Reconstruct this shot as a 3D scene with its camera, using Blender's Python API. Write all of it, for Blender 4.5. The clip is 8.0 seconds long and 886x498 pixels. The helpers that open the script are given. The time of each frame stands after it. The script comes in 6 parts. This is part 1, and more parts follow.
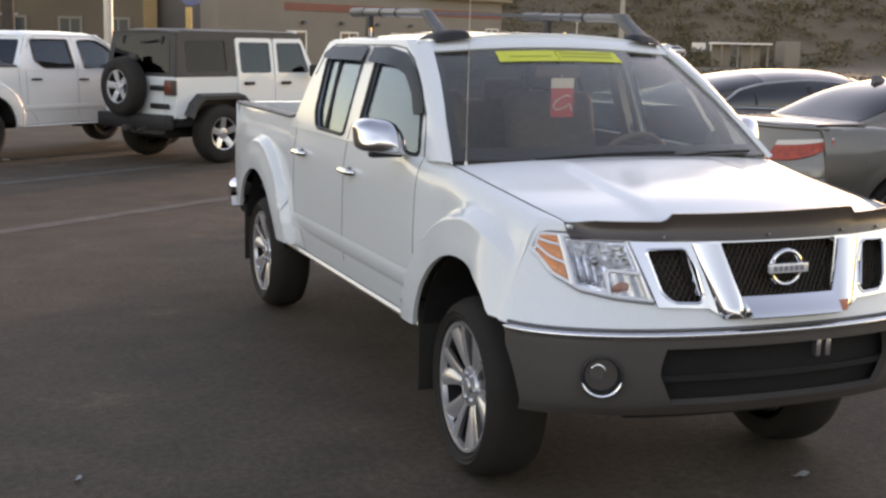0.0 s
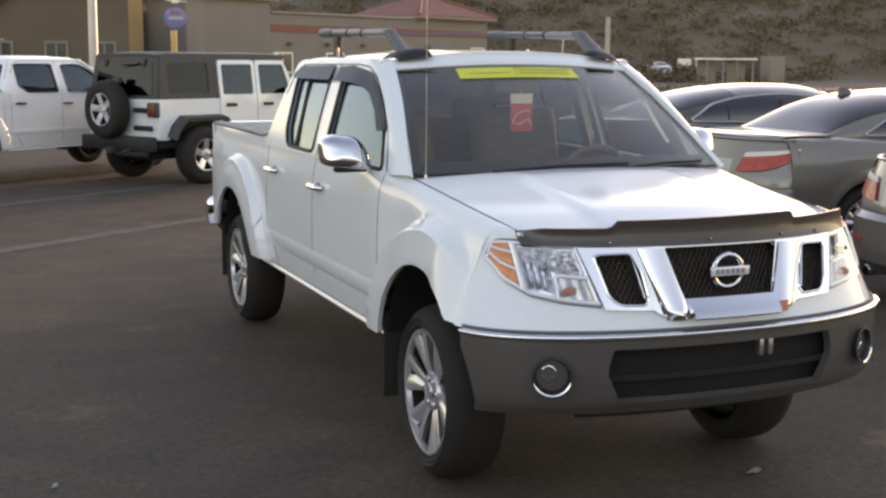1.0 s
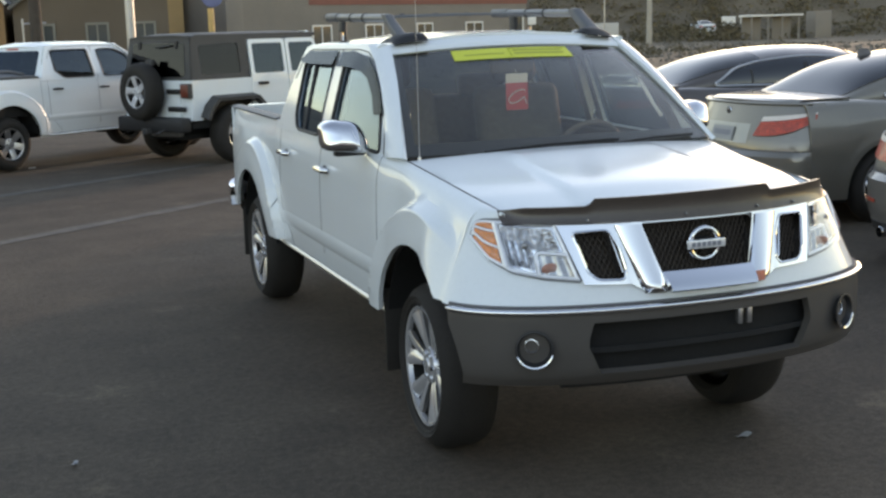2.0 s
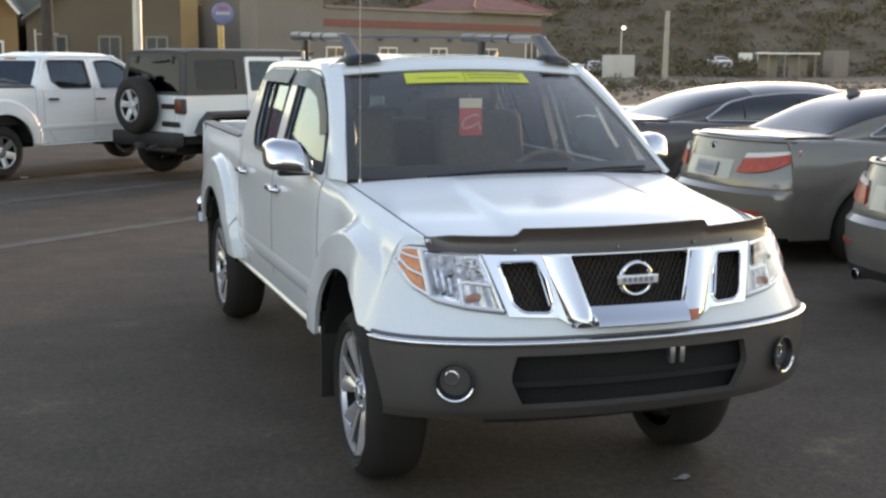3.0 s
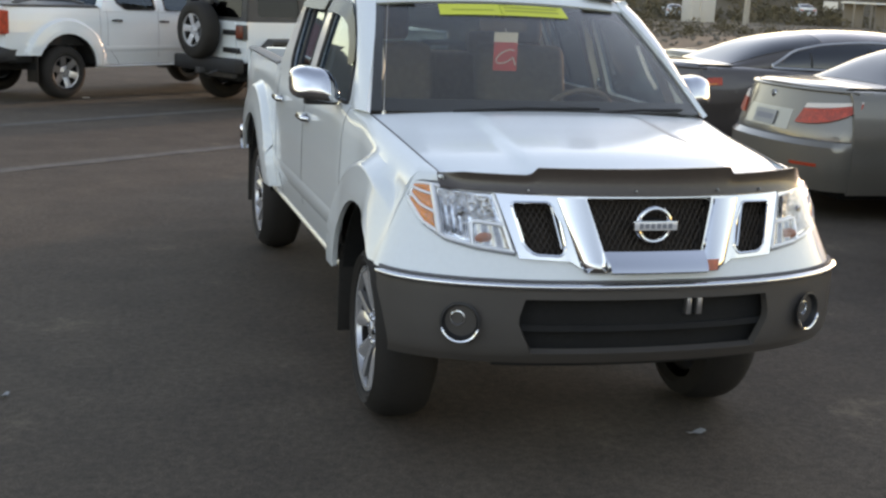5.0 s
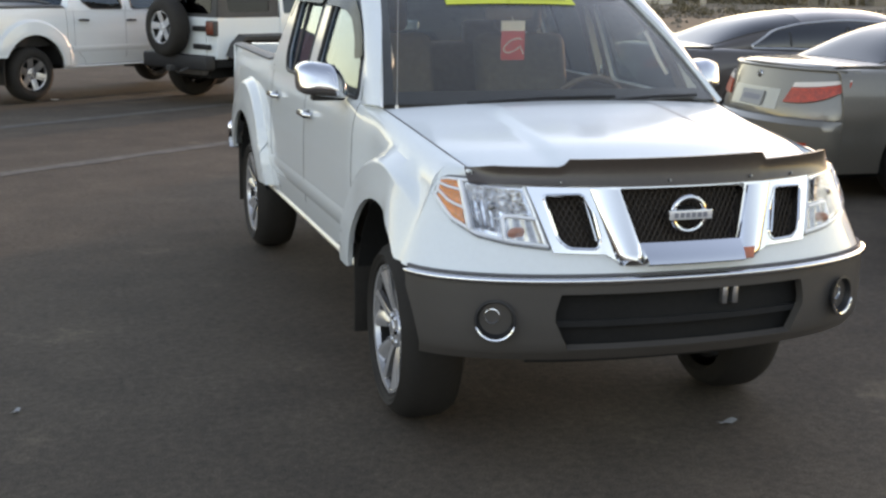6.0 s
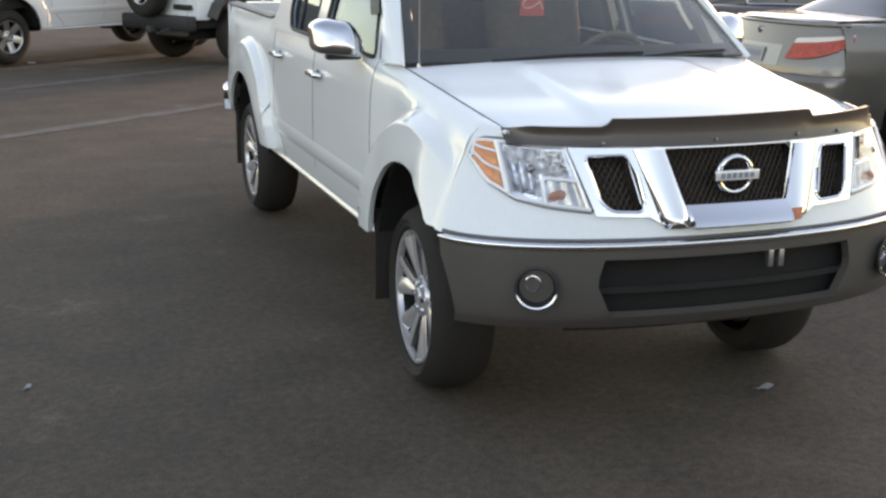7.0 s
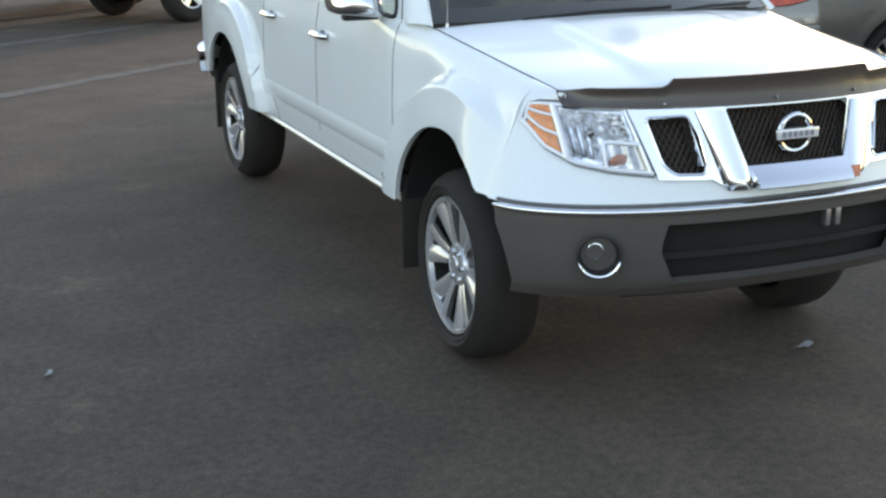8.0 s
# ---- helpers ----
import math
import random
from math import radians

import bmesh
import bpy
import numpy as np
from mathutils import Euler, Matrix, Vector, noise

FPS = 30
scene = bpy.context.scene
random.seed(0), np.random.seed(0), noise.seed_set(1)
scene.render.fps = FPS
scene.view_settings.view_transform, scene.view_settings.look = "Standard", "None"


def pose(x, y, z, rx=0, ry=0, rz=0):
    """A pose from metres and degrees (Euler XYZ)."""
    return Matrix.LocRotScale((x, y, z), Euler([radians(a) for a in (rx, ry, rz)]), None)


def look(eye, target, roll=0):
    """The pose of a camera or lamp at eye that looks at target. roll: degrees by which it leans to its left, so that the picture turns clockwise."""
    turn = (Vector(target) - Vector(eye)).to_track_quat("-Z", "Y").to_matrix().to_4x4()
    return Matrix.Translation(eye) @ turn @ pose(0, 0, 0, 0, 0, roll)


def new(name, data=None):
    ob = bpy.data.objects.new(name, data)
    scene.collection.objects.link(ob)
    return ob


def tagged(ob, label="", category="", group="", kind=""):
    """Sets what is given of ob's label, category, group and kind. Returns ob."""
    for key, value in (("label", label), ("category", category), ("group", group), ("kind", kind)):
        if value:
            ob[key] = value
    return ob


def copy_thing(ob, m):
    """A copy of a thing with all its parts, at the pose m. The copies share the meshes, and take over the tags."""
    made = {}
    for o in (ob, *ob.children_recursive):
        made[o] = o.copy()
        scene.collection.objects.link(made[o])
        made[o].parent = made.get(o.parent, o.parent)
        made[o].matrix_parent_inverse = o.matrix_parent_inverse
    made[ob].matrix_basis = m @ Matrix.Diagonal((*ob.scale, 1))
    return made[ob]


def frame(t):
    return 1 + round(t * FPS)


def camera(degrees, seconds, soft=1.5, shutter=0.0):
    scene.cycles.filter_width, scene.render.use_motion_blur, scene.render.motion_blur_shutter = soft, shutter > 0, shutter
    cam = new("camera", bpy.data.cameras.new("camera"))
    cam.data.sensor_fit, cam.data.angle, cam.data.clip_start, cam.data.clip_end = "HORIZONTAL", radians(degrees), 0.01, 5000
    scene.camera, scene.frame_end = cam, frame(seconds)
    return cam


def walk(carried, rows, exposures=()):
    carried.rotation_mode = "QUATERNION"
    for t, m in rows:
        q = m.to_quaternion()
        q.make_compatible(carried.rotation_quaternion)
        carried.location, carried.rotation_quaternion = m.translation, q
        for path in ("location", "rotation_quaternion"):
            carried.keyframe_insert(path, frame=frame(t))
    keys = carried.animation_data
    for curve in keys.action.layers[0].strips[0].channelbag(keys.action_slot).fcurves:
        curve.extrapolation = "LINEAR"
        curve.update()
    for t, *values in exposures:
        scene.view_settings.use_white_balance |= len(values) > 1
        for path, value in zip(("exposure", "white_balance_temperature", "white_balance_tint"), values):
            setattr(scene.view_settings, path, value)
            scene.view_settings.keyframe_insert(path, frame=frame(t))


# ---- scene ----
from bpy import data as D

cam = camera(40.0, 8.0, soft=2.5)
PATH = [
    (0, (-2.56, -4.132, 1.655), (-1.829, -2.3, 1.324), 1),
    (0.2, (-2.516, -4.146, 1.669), (-1.827, -2.305, 1.303), -0.2),
    (0.3, (-2.495, -4.161, 1.664), (-1.802, -2.319, 1.311), -0.9),
    (0.5, (-2.5, -4.201, 1.663), (-1.764, -2.375, 1.311), -0.6),
    (0.7, (-2.503, -4.244, 1.679), (-1.767, -2.415, 1.346), -0.1),
    (0.8, (-2.487, -4.272, 1.665), (-1.744, -2.443, 1.348), 0.2),
    (1, (-2.517, -4.35, 1.65), (-1.771, -2.519, 1.35), 0.2),
    (1.2, (-2.503, -4.396, 1.661), (-1.733, -2.59, 1.279), 0.2),
    (1.3, (-2.533, -4.461, 1.677), (-1.765, -2.656, 1.286), -0.2),
    (1.5, (-2.481, -4.478, 1.713), (-1.754, -2.662, 1.296), -0.6),
    (1.7, (-2.444, -4.534, 1.729), (-1.771, -2.689, 1.348), -1.9),
    (2.8, (-2.081, -4.639, 1.707), (-1.427, -2.777, 1.379), -0.7),
    (3, (-2.036, -4.588, 1.705), (-1.385, -2.723, 1.394), 0.3),
    (3.2, (-1.995, -4.573, 1.692), (-1.38, -2.688, 1.432), -0.1),
    (3.3, (-1.946, -4.564, 1.696), (-1.335, -2.68, 1.42), -0.4),
    (3.5, (-1.917, -4.536, 1.719), (-1.272, -2.66, 1.468), -0.1),
    (3.7, (-1.881, -4.555, 1.725), (-1.309, -2.657, 1.463), 0.2),
    (3.8, (-1.861, -4.56, 1.706), (-1.315, -2.656, 1.433), 0.2),
    (4, (-1.807, -4.581, 1.707), (-1.275, -2.675, 1.415), 1.4),
    (4.2, (-1.775, -4.59, 1.7), (-1.237, -2.688, 1.391), 1.7),
    (4.5, (-1.755, -4.614, 1.681), (-1.243, -2.713, 1.325), 1.9),
    (4.7, (-1.764, -4.587, 1.683), (-1.254, -2.694, 1.287), 2.4),
    (5.8, (-1.987, -4.424, 1.689), (-1.347, -2.579, 1.259), 1.3),
    (6, (-1.995, -4.368, 1.682), (-1.398, -2.508, 1.253), 0.8),
    (6.2, (-2.001, -4.335, 1.672), (-1.422, -2.463, 1.271), 0.1),
    (6.5, (-2.002, -4.27, 1.646), (-1.436, -2.411, 1.171), 0.5),
    (6.7, (-2.033, -4.214, 1.661), (-1.452, -2.364, 1.172), 0.7),
    (7, (-2.135, -4.138, 1.655), (-1.5, -2.306, 1.164), 0.4),
    (7.2, (-2.254, -4.099, 1.659), (-1.554, -2.294, 1.157), -1),
    (7.3, (-2.279, -4.068, 1.663), (-1.548, -2.283, 1.133), -0.5),
    (7.5, (-2.361, -4.034, 1.672), (-1.574, -2.279, 1.123), 0.1),
    (7.8, (-2.427, -3.942, 1.659), (-1.635, -2.2, 1.078), 1.2),
    (8, (-2.457, -3.852, 1.675), (-1.718, -2.082, 1.107), -0.4),
]
EXPOSURES = [(0.0, 2.16, 9100, 37), (1.2, 2.18, 9000, 36), (1.6, 2.04, 8000, 24), (3.0, 2.22, 8400, 30), (4.5, 2.14, 8400, 29), (6.0, 2.3, 8600, 30), (7.0, 2.44, 8800, 31), (7.5, 2.64, 9300, 35), (8.0, 2.58, 7900, 24)]
walk(cam, [(t, look(eye, target, roll)) for t, eye, target, roll in PATH], EXPOSURES)

# ---- world and sun ----
SUN_AZ, SUN_EL = 52.0, 6.5
world = D.worlds.new("sky")
scene.world = world
world.use_nodes = True
wn = world.node_tree.nodes
sky = wn.new("ShaderNodeTexSky")
sky.sky_type, sky.sun_disc = "NISHITA", False
sky.sun_elevation, sky.sun_rotation = radians(SUN_EL), radians(SUN_AZ)
sky.air_density, sky.dust_density = 1.0, 0.3
sky.ozone_density = 1.3
wn["Background"].inputs[1].default_value = 0.15
world.node_tree.links.new(sky.outputs[0], wn["Background"].inputs[0])
sun_data = D.lights.new("sun", "SUN")
sun_data.energy, sun_data.angle, sun_data.color = 0.55, radians(2.0), (1.0, 0.84, 0.64)
sun = new("sun", sun_data)
sun.matrix_world = look((0, 0, 30), Vector((0, 0, 30)) - Vector((math.sin(radians(SUN_AZ)) * math.cos(radians(SUN_EL)), math.cos(radians(SUN_AZ)) * math.cos(radians(SUN_EL)), math.sin(radians(SUN_EL)))))


# ---- materials ----
def material(name, color, rough=0.5, metal=0.0, coat=0.0, spec=0.5, vary=0.0, scale=8.0, bump=0.0, bump_scale=60.0, rough_vary=0.0, coat_rough=0.04):
    m = D.materials.new(name)
    m.use_nodes = True
    nt = m.node_tree
    b = nt.nodes["Principled BSDF"]
    b.inputs["Base Color"].default_value = (*color, 1)
    b.inputs["Roughness"].default_value = rough
    b.inputs["Metallic"].default_value = metal
    b.inputs["Coat Weight"].default_value = coat
    b.inputs["Coat Roughness"].default_value = coat_rough
    b.inputs["Specular IOR Level"].default_value = spec
    if vary or bump or rough_vary:
        co = nt.nodes.new("ShaderNodeTexCoord")
        n1 = nt.nodes.new("ShaderNodeTexNoise")
        n1.inputs["Scale"].default_value, n1.inputs["Detail"].default_value = scale, 6
        n2 = nt.nodes.new("ShaderNodeTexNoise")
        n2.inputs["Scale"].default_value, n2.inputs["Detail"].default_value = bump_scale, 5
        nt.links.new(co.outputs["Object"], n1.inputs["Vector"])
        nt.links.new(co.outputs["Object"], n2.inputs["Vector"])
        if vary:
            mix = nt.nodes.new("ShaderNodeMix")
            mix.data_type = "RGBA"
            mix.inputs["A"].default_value = (*[c * (1 - vary) for c in color], 1)
            mix.inputs["B"].default_value = (*[min(1, c * (1 + vary)) for c in color], 1)
            add = nt.nodes.new("ShaderNodeMath")
            add.operation = "MULTIPLY_ADD"
            add.inputs[1].default_value, add.inputs[2].default_value = 0.5, 0.0
            nt.links.new(n2.outputs["Fac"], add.inputs[0])
            add2 = nt.nodes.new("ShaderNodeMath")
            add2.operation = "MULTIPLY_ADD"
            add2.inputs[1].default_value = 0.5
            nt.links.new(n1.outputs["Fac"], add2.inputs[0])
            nt.links.new(add.outputs[0], add2.inputs[2])
            ramp = nt.nodes.new("ShaderNodeMapRange")
            ramp.inputs["From Min"].default_value, ramp.inputs["From Max"].default_value = 0.32, 0.68
            nt.links.new(add2.outputs[0], ramp.inputs["Value"])
            nt.links.new(ramp.outputs[0], mix.inputs["Factor"])
            nt.links.new(mix.outputs["Result"], b.inputs["Base Color"])
        if rough_vary:
            r = nt.nodes.new("ShaderNodeMapRange")
            r.inputs["From Min"].default_value, r.inputs["From Max"].default_value = 0.3, 0.7
            r.inputs["To Min"].default_value, r.inputs["To Max"].default_value = max(0.02, rough - rough_vary), rough + rough_vary
            nt.links.new(n1.outputs["Fac"], r.inputs["Value"])
            nt.links.new(r.outputs[0], b.inputs["Roughness"])
        if bump:
            bp = nt.nodes.new("ShaderNodeBump")
            bp.inputs["Strength"].default_value, bp.inputs["Distance"].default_value = bump, 0.01
            nt.links.new(n2.outputs["Fac"], bp.inputs["Height"])
            nt.links.new(bp.outputs[0], b.inputs["Normal"])
    return m


def pane(name, tint, rough=0.02, base=0.045, gloss_tint=(1, 1, 1)):
    """Thin glass: a tinted see-through sheet with a reflection of a set colour."""
    m = D.materials.new(name)
    m.use_nodes = True
    nt = m.node_tree
    nt.nodes.remove(nt.nodes["Principled BSDF"])
    tr = nt.nodes.new("ShaderNodeBsdfTransparent")
    tr.inputs[0].default_value = (*tint, 1)
    gl = nt.nodes.new("ShaderNodeBsdfGlossy")
    gl.inputs["Roughness"].default_value = rough
    gl.inputs["Color"].default_value = (*gloss_tint, 1)
    lw = nt.nodes.new("ShaderNodeLayerWeight")
    lw.inputs[0].default_value = 0.5
    pw = nt.nodes.new("ShaderNodeMath")
    pw.operation, pw.inputs[1].default_value = "POWER", 4.6
    fr = nt.nodes.new("ShaderNodeMath")
    fr.operation, fr.inputs[1].default_value, fr.inputs[2].default_value = "MULTIPLY_ADD", 1.0 - base, base
    nt.links.new(lw.outputs["Facing"], pw.inputs[0])
    nt.links.new(pw.outputs[0], fr.inputs[0])
    mx = nt.nodes.new("ShaderNodeMixShader")
    nt.links.new(fr.outputs[0], mx.inputs[0])
    nt.links.new(tr.outputs[0], mx.inputs[1])
    nt.links.new(gl.outputs[0], mx.inputs[2])
    nt.links.new(mx.outputs[0], nt.nodes["Material Output"].inputs[0])
    return m


WHITE = material("white_paint", (0.76, 0.81, 0.825), 0.42, coat=1.0, coat_rough=0.10, vary=0.025, scale=3, rough_vary=0.06)
SILVER = material("silver_paint", (0.34, 0.34, 0.31), 0.35, metal=0.45, coat=0.8, vary=0.04, scale=3)
DIMSILVER = material("grey_silver_paint", (0.19, 0.18, 0.165), 0.35, metal=0.4, coat=0.8, vary=0.05, scale=3)
CHAMPAGNE = material("grey_green_paint", (0.20, 0.185, 0.155), 0.28, metal=0.4, coat=0.9, vary=0.05, scale=3)
DARKGREY = material("dark_grey_paint", (0.085, 0.071, 0.063), 0.3, metal=0.3, coat=1.0, vary=0.05, scale=3)
BLACKTRIM = material("black_trim", (0.018, 0.018, 0.019), 0.55, vary=0.2, scale=20)
HARDTOP = material("black_hardtop", (0.052, 0.051, 0.050), 0.6, vary=0.15, scale=6, bump=0.15, bump_scale=300)
BUMPER = material("grey_bumper_plastic", (0.086, 0.078, 0.071), 0.36, coat=0.4, vary=0.08, scale=6, bump=0.04, bump_scale=250)
RACKGREY = material("grey_rack_plastic", (0.10, 0.105, 0.11), 0.5, vary=0.1, scale=10)
RACKTUBE = material("brushed_rack_tube", (0.20, 0.205, 0.205), 0.42, metal=0.6, vary=0.08, scale=20)
CHROME = material("chrome", (0.72, 0.73, 0.75), 0.05, metal=1.0)
SATIN = material("satin_silver", (0.55, 0.55, 0.56), 0.3, metal=0.9)
ALLOY = material("alloy", (0.62, 0.62, 0.63), 0.2, metal=0.65, vary=0.10, scale=14)
ALLOYGREY = material("alloy_grey", (0.30, 0.30, 0.30), 0.4, metal=0.6, vary=0.15, scale=14)
RUBBER = material("rubber", (0.020, 0.017, 0.014), 0.82, vary=0.25, scale=9, bump=0.2, bump_scale=90)
# near-black of the underbody; also puts the shade into rim wells and brake discs
UNDERSHADE = material("underbody", (0.010, 0.010, 0.010), 0.9, vary=0.3)
SEAM = material("seam", (0.13, 0.13, 0.135), 0.8)
SMOKE = material("smoked_acrylic", (0.060, 0.045, 0.037), 0.34, coat=0.3, vary=0.12)
GLASS = pane("windscreen_glass", (0.93, 0.92, 0.87), 0.02, 0.05)
# reflections painted: sky blue in TINT and REARTINT, dimmed in VISOR
TINT = pane("tinted_glass", (0.36, 0.43, 0.46), 0.02, 0.11, (0.66, 0.82, 1.0))
REARTINT = pane("rear_tinted_glass", (0.30, 0.35, 0.36), 0.02, 0.05, (0.72, 0.86, 1.0))
DARKGLASS = pane("dark_glass", (0.10, 0.11, 0.11), 0.03, 0.10)
SHADEGLASS = pane("shaded_glass", (0.12, 0.13, 0.13), 0.03, 0.03)
VISOR = pane("smoked_visor", (0.20, 0.21, 0.22), 0.12, 0.03, (0.36, 0.40, 0.46))
LENS = pane("clear_lens", (0.98, 0.98, 0.98), 0.03, 0.03)
REDDARK = material("dull_red_lens", (0.16, 0.035, 0.018), 0.35, vary=0.3, scale=30)
AMBER = material("amber_lens", (0.80, 0.25, 0.04), 0.2, coat=0.4, vary=0.2, scale=60)
REDLENS = material("red_lens", (0.46, 0.045, 0.014), 0.3, coat=0.25, vary=0.5, scale=22)
# strong colour mottling paints the sparkle of the reflector's facets
REFLECTOR = material("reflector", (0.36, 0.37, 0.39), 0.08, metal=1.0, vary=0.85, scale=45, bump=1.0, bump_scale=60)
LAMPCHROME = material("lamp_chrome", (0.62, 0.64, 0.67), 0.10, metal=1.0, vary=0.5, scale=30, bump=0.5, bump_scale=40)
MARKRED = material("red_tag", (0.52, 0.11, 0.05), 0.3, coat=0.4, vary=0.3, scale=40)
LAMPFRAME = material("lamp_frame", (0.88, 0.89, 0.90), 0.22, metal=0.35, vary=0.05, scale=20)
LAMPGREY = material("lamp_grey", (0.42, 0.43, 0.44), 0.2, metal=0.7, vary=0.35, scale=40)
AMBERDIM = material("amber_bulb", (0.42, 0.20, 0.15), 0.3, vary=0.2, scale=40)
# pale because the sunlight on belts and grab handles is put into the colour
SUNPALE = material("sunlit_pale", (0.78, 0.77, 0.72), 0.35, vary=0.05)
CABIN = material("cabin_plastic", (0.12, 0.10, 0.082), 0.7, vary=0.15, scale=20)
SEATCLOTH = material("seat_cloth", (0.20, 0.18, 0.155), 0.9, vary=0.2, scale=40, bump=0.2, bump_scale=200)
YELLOWFILM = material("yellow_film", (0.62, 0.65, 0.06), 0.5, vary=0.04, scale=6)
OLIVE = material("olive_print", (0.34, 0.36, 0.04), 0.5)
REDCARD = material("red_card", (0.55, 0.07, 0.06), 0.5, vary=0.08)
PALECARD = material("pale_card", (0.72, 0.66, 0.60), 0.5, vary=0.05)
PLATE = material("plate_white", (0.30, 0.31, 0.31), 0.4, vary=0.05)
PLATEBAR = material("plate_bars", (0.22, 0.23, 0.26), 0.5)


MESH = material("grille_lattice", (0.034, 0.023, 0.015), 0.6, vary=0.25, scale=30)
MESHBACK = material("grille_back", (0.030, 0.021, 0.014), 0.8, vary=0.3, scale=20)


# ---- mesh helpers ----
def interp(x, xs, ys):
    return float(np.interp(x, xs, ys))


def clamp(v, a=0.0, b=1.0):
    return max(a, min(b, v))


def smooth01(v):
    v = clamp(v)
    return v * v * (3 - 2 * v)


def raw(name, verts, faces, mat, parent=None, label="", smooth=True, sharp=35):
    me = D.meshes.new(name)
    me.from_pydata([tuple(v) for v in verts], [], faces)
    me.materials.append(mat)
    if smooth:
        me.polygons.foreach_set("use_smooth", [True] * len(me.polygons))
        me.set_sharp_from_angle(angle=radians(sharp))
    me.update()
    ob = new(name, me)
    if parent is not None:
        ob.parent = parent
    if label:
        ob["label"] = label
    return ob


def empty(name, m, label, category, group=""):
    ob = new(name)
    ob.empty_display_size = 0.2
    ob.matrix_world = m
    return tagged(ob, label, category, group)


def lin(a, b, n):
    return [a + (b - a) * i / (n - 1) for i in range(n)]


def sheet(fn, us, vs):
    """Corners and faces of the surface fn(u, v)."""
    P = [[Vector(fn(u, v)) for v in vs] for u in us]
    nv = len(vs)
    verts = [p for row in P for p in row]
    faces = [(i * nv + j, (i + 1) * nv + j, (i + 1) * nv + j + 1, i * nv + j + 1) for i in range(len(us) - 1) for j in range(nv - 1)]
    return verts, faces, P


def slab(fn, us, vs, thick, flip=False, skip=None):
    """The surface fn(u, v) as a plate of that thickness, with its rim."""
    verts, faces, P = sheet(fn, us, vs)
    nu, nv = len(us), len(vs)
    if skip:
        faces = [f for k, f in enumerate(faces) if not skip(us[k // (nv - 1)] / 2 + us[k // (nv - 1) + 1] / 2, vs[k % (nv - 1)] / 2 + vs[k % (nv - 1) + 1] / 2)]
    inner = []
    for i in range(nu):
        for j in range(nv):
            du = P[min(i + 1, nu - 1)][j] - P[max(i - 1, 0)][j]
            dv = P[i][min(j + 1, nv - 1)] - P[i][max(j - 1, 0)]
            n = du.cross(dv)
            n = n.normalized() if n.length > 1e-9 else Vector((0, 0, 0))
            inner.append(P[i][j] + n * (thick if flip else -thick))
    off = len(verts)
    count = {}
    for f in faces:
        for a, b in zip(f, f[1:] + f[:1]):
            count[(a, b)] = 1
    rim = [(a, b) for a, b in count if (b, a) not in count]
    allf = list(faces) + [tuple(off + i for i in reversed(f)) for f in faces] + [(b, a, off + a, off + b) for a, b in rim]
    return verts + inner, allf


def both(name, build, mat, parent, label=""):
    """A part on either side of the centre line; build(side) gives corners and faces, side is -1 or 1."""
    return [raw(name, *build(s), mat, parent, label) for s in (-1, 1)]


def tube(points, r, n=10, close=True):
    pts = [Vector(p) for p in points]
    verts, faces = [], []
    for i, p in enumerate(pts):
        d = (pts[min(i + 1, len(pts) - 1)] - pts[max(i - 1, 0)]).normalized()
        a = d.cross(Vector((0, 0, 1)))
        a = a.normalized() if a.length > 1e-3 else Vector((1, 0, 0))
        b = d.cross(a).normalized()
        rr = r[i] if isinstance(r, (list, tuple)) else r
        for k in range(n):
            t = 2 * math.pi * k / n
            verts.append(p + a * (rr * math.cos(t)) + b * (rr * math.sin(t)))
    for i in range(len(pts) - 1):
        for k in range(n):
            faces.append((i * n + k, i * n + (k + 1) % n, (i + 1) * n + (k + 1) % n, (i + 1) * n + k))
    if close:
        faces.append(tuple(range(n)))
        faces.append(tuple((len(pts) - 1) * n + k for k in reversed(range(n))))
    return verts, faces


def lathe(profile, n=48, axis="x"):
    """Turns (radius, along) pairs round the axis."""
    verts, faces, m = [], [], len(profile)
    for i in range(n):
        t = 2 * math.pi * i / n
        for r, a in profile:
            c, s = r * math.cos(t), r * math.sin(t)
            verts.append((a, c, s) if axis == "x" else ((c, a, s) if axis == "y" else (c, s, a)))
    for i in range(n):
        for j in range(m - 1):
            faces.append((i * m + j, ((i + 1) % n) * m + j, ((i + 1) % n) * m + j + 1, i * m + j + 1))
    return verts, faces


def merged(*meshes):
    verts, faces = [], []
    for v, f in meshes:
        o = len(verts)
        verts += list(v)
        faces += [tuple(o + i for i in q) for q in f]
    return verts, faces


def moved(mesh, m):
    return [m @ Vector(v) for v in mesh[0]], mesh[1]


def box(x0, x1, y0, y1, z0, z1, bevel=0.0, seg=2):
    bm = bmesh.new()
    bmesh.ops.create_cube(bm, size=1)
    for v in bm.verts:
        v.co = Vector((x0 + (x1 - x0) * (v.co.x + 0.5), y0 + (y1 - y0) * (v.co.y + 0.5), z0 + (z1 - z0) * (v.co.z + 0.5)))
    if bevel:
        bmesh.ops.bevel(bm, geom=bm.edges[:], offset=bevel, segments=seg, affect="EDGES", profile=0.5)
    vs = [v.co.copy() for v in bm.verts]
    bm.verts.index_update()
    fs = [tuple(v.index for v in f.verts) for f in bm.faces]
    bm.free()
    return vs, fs


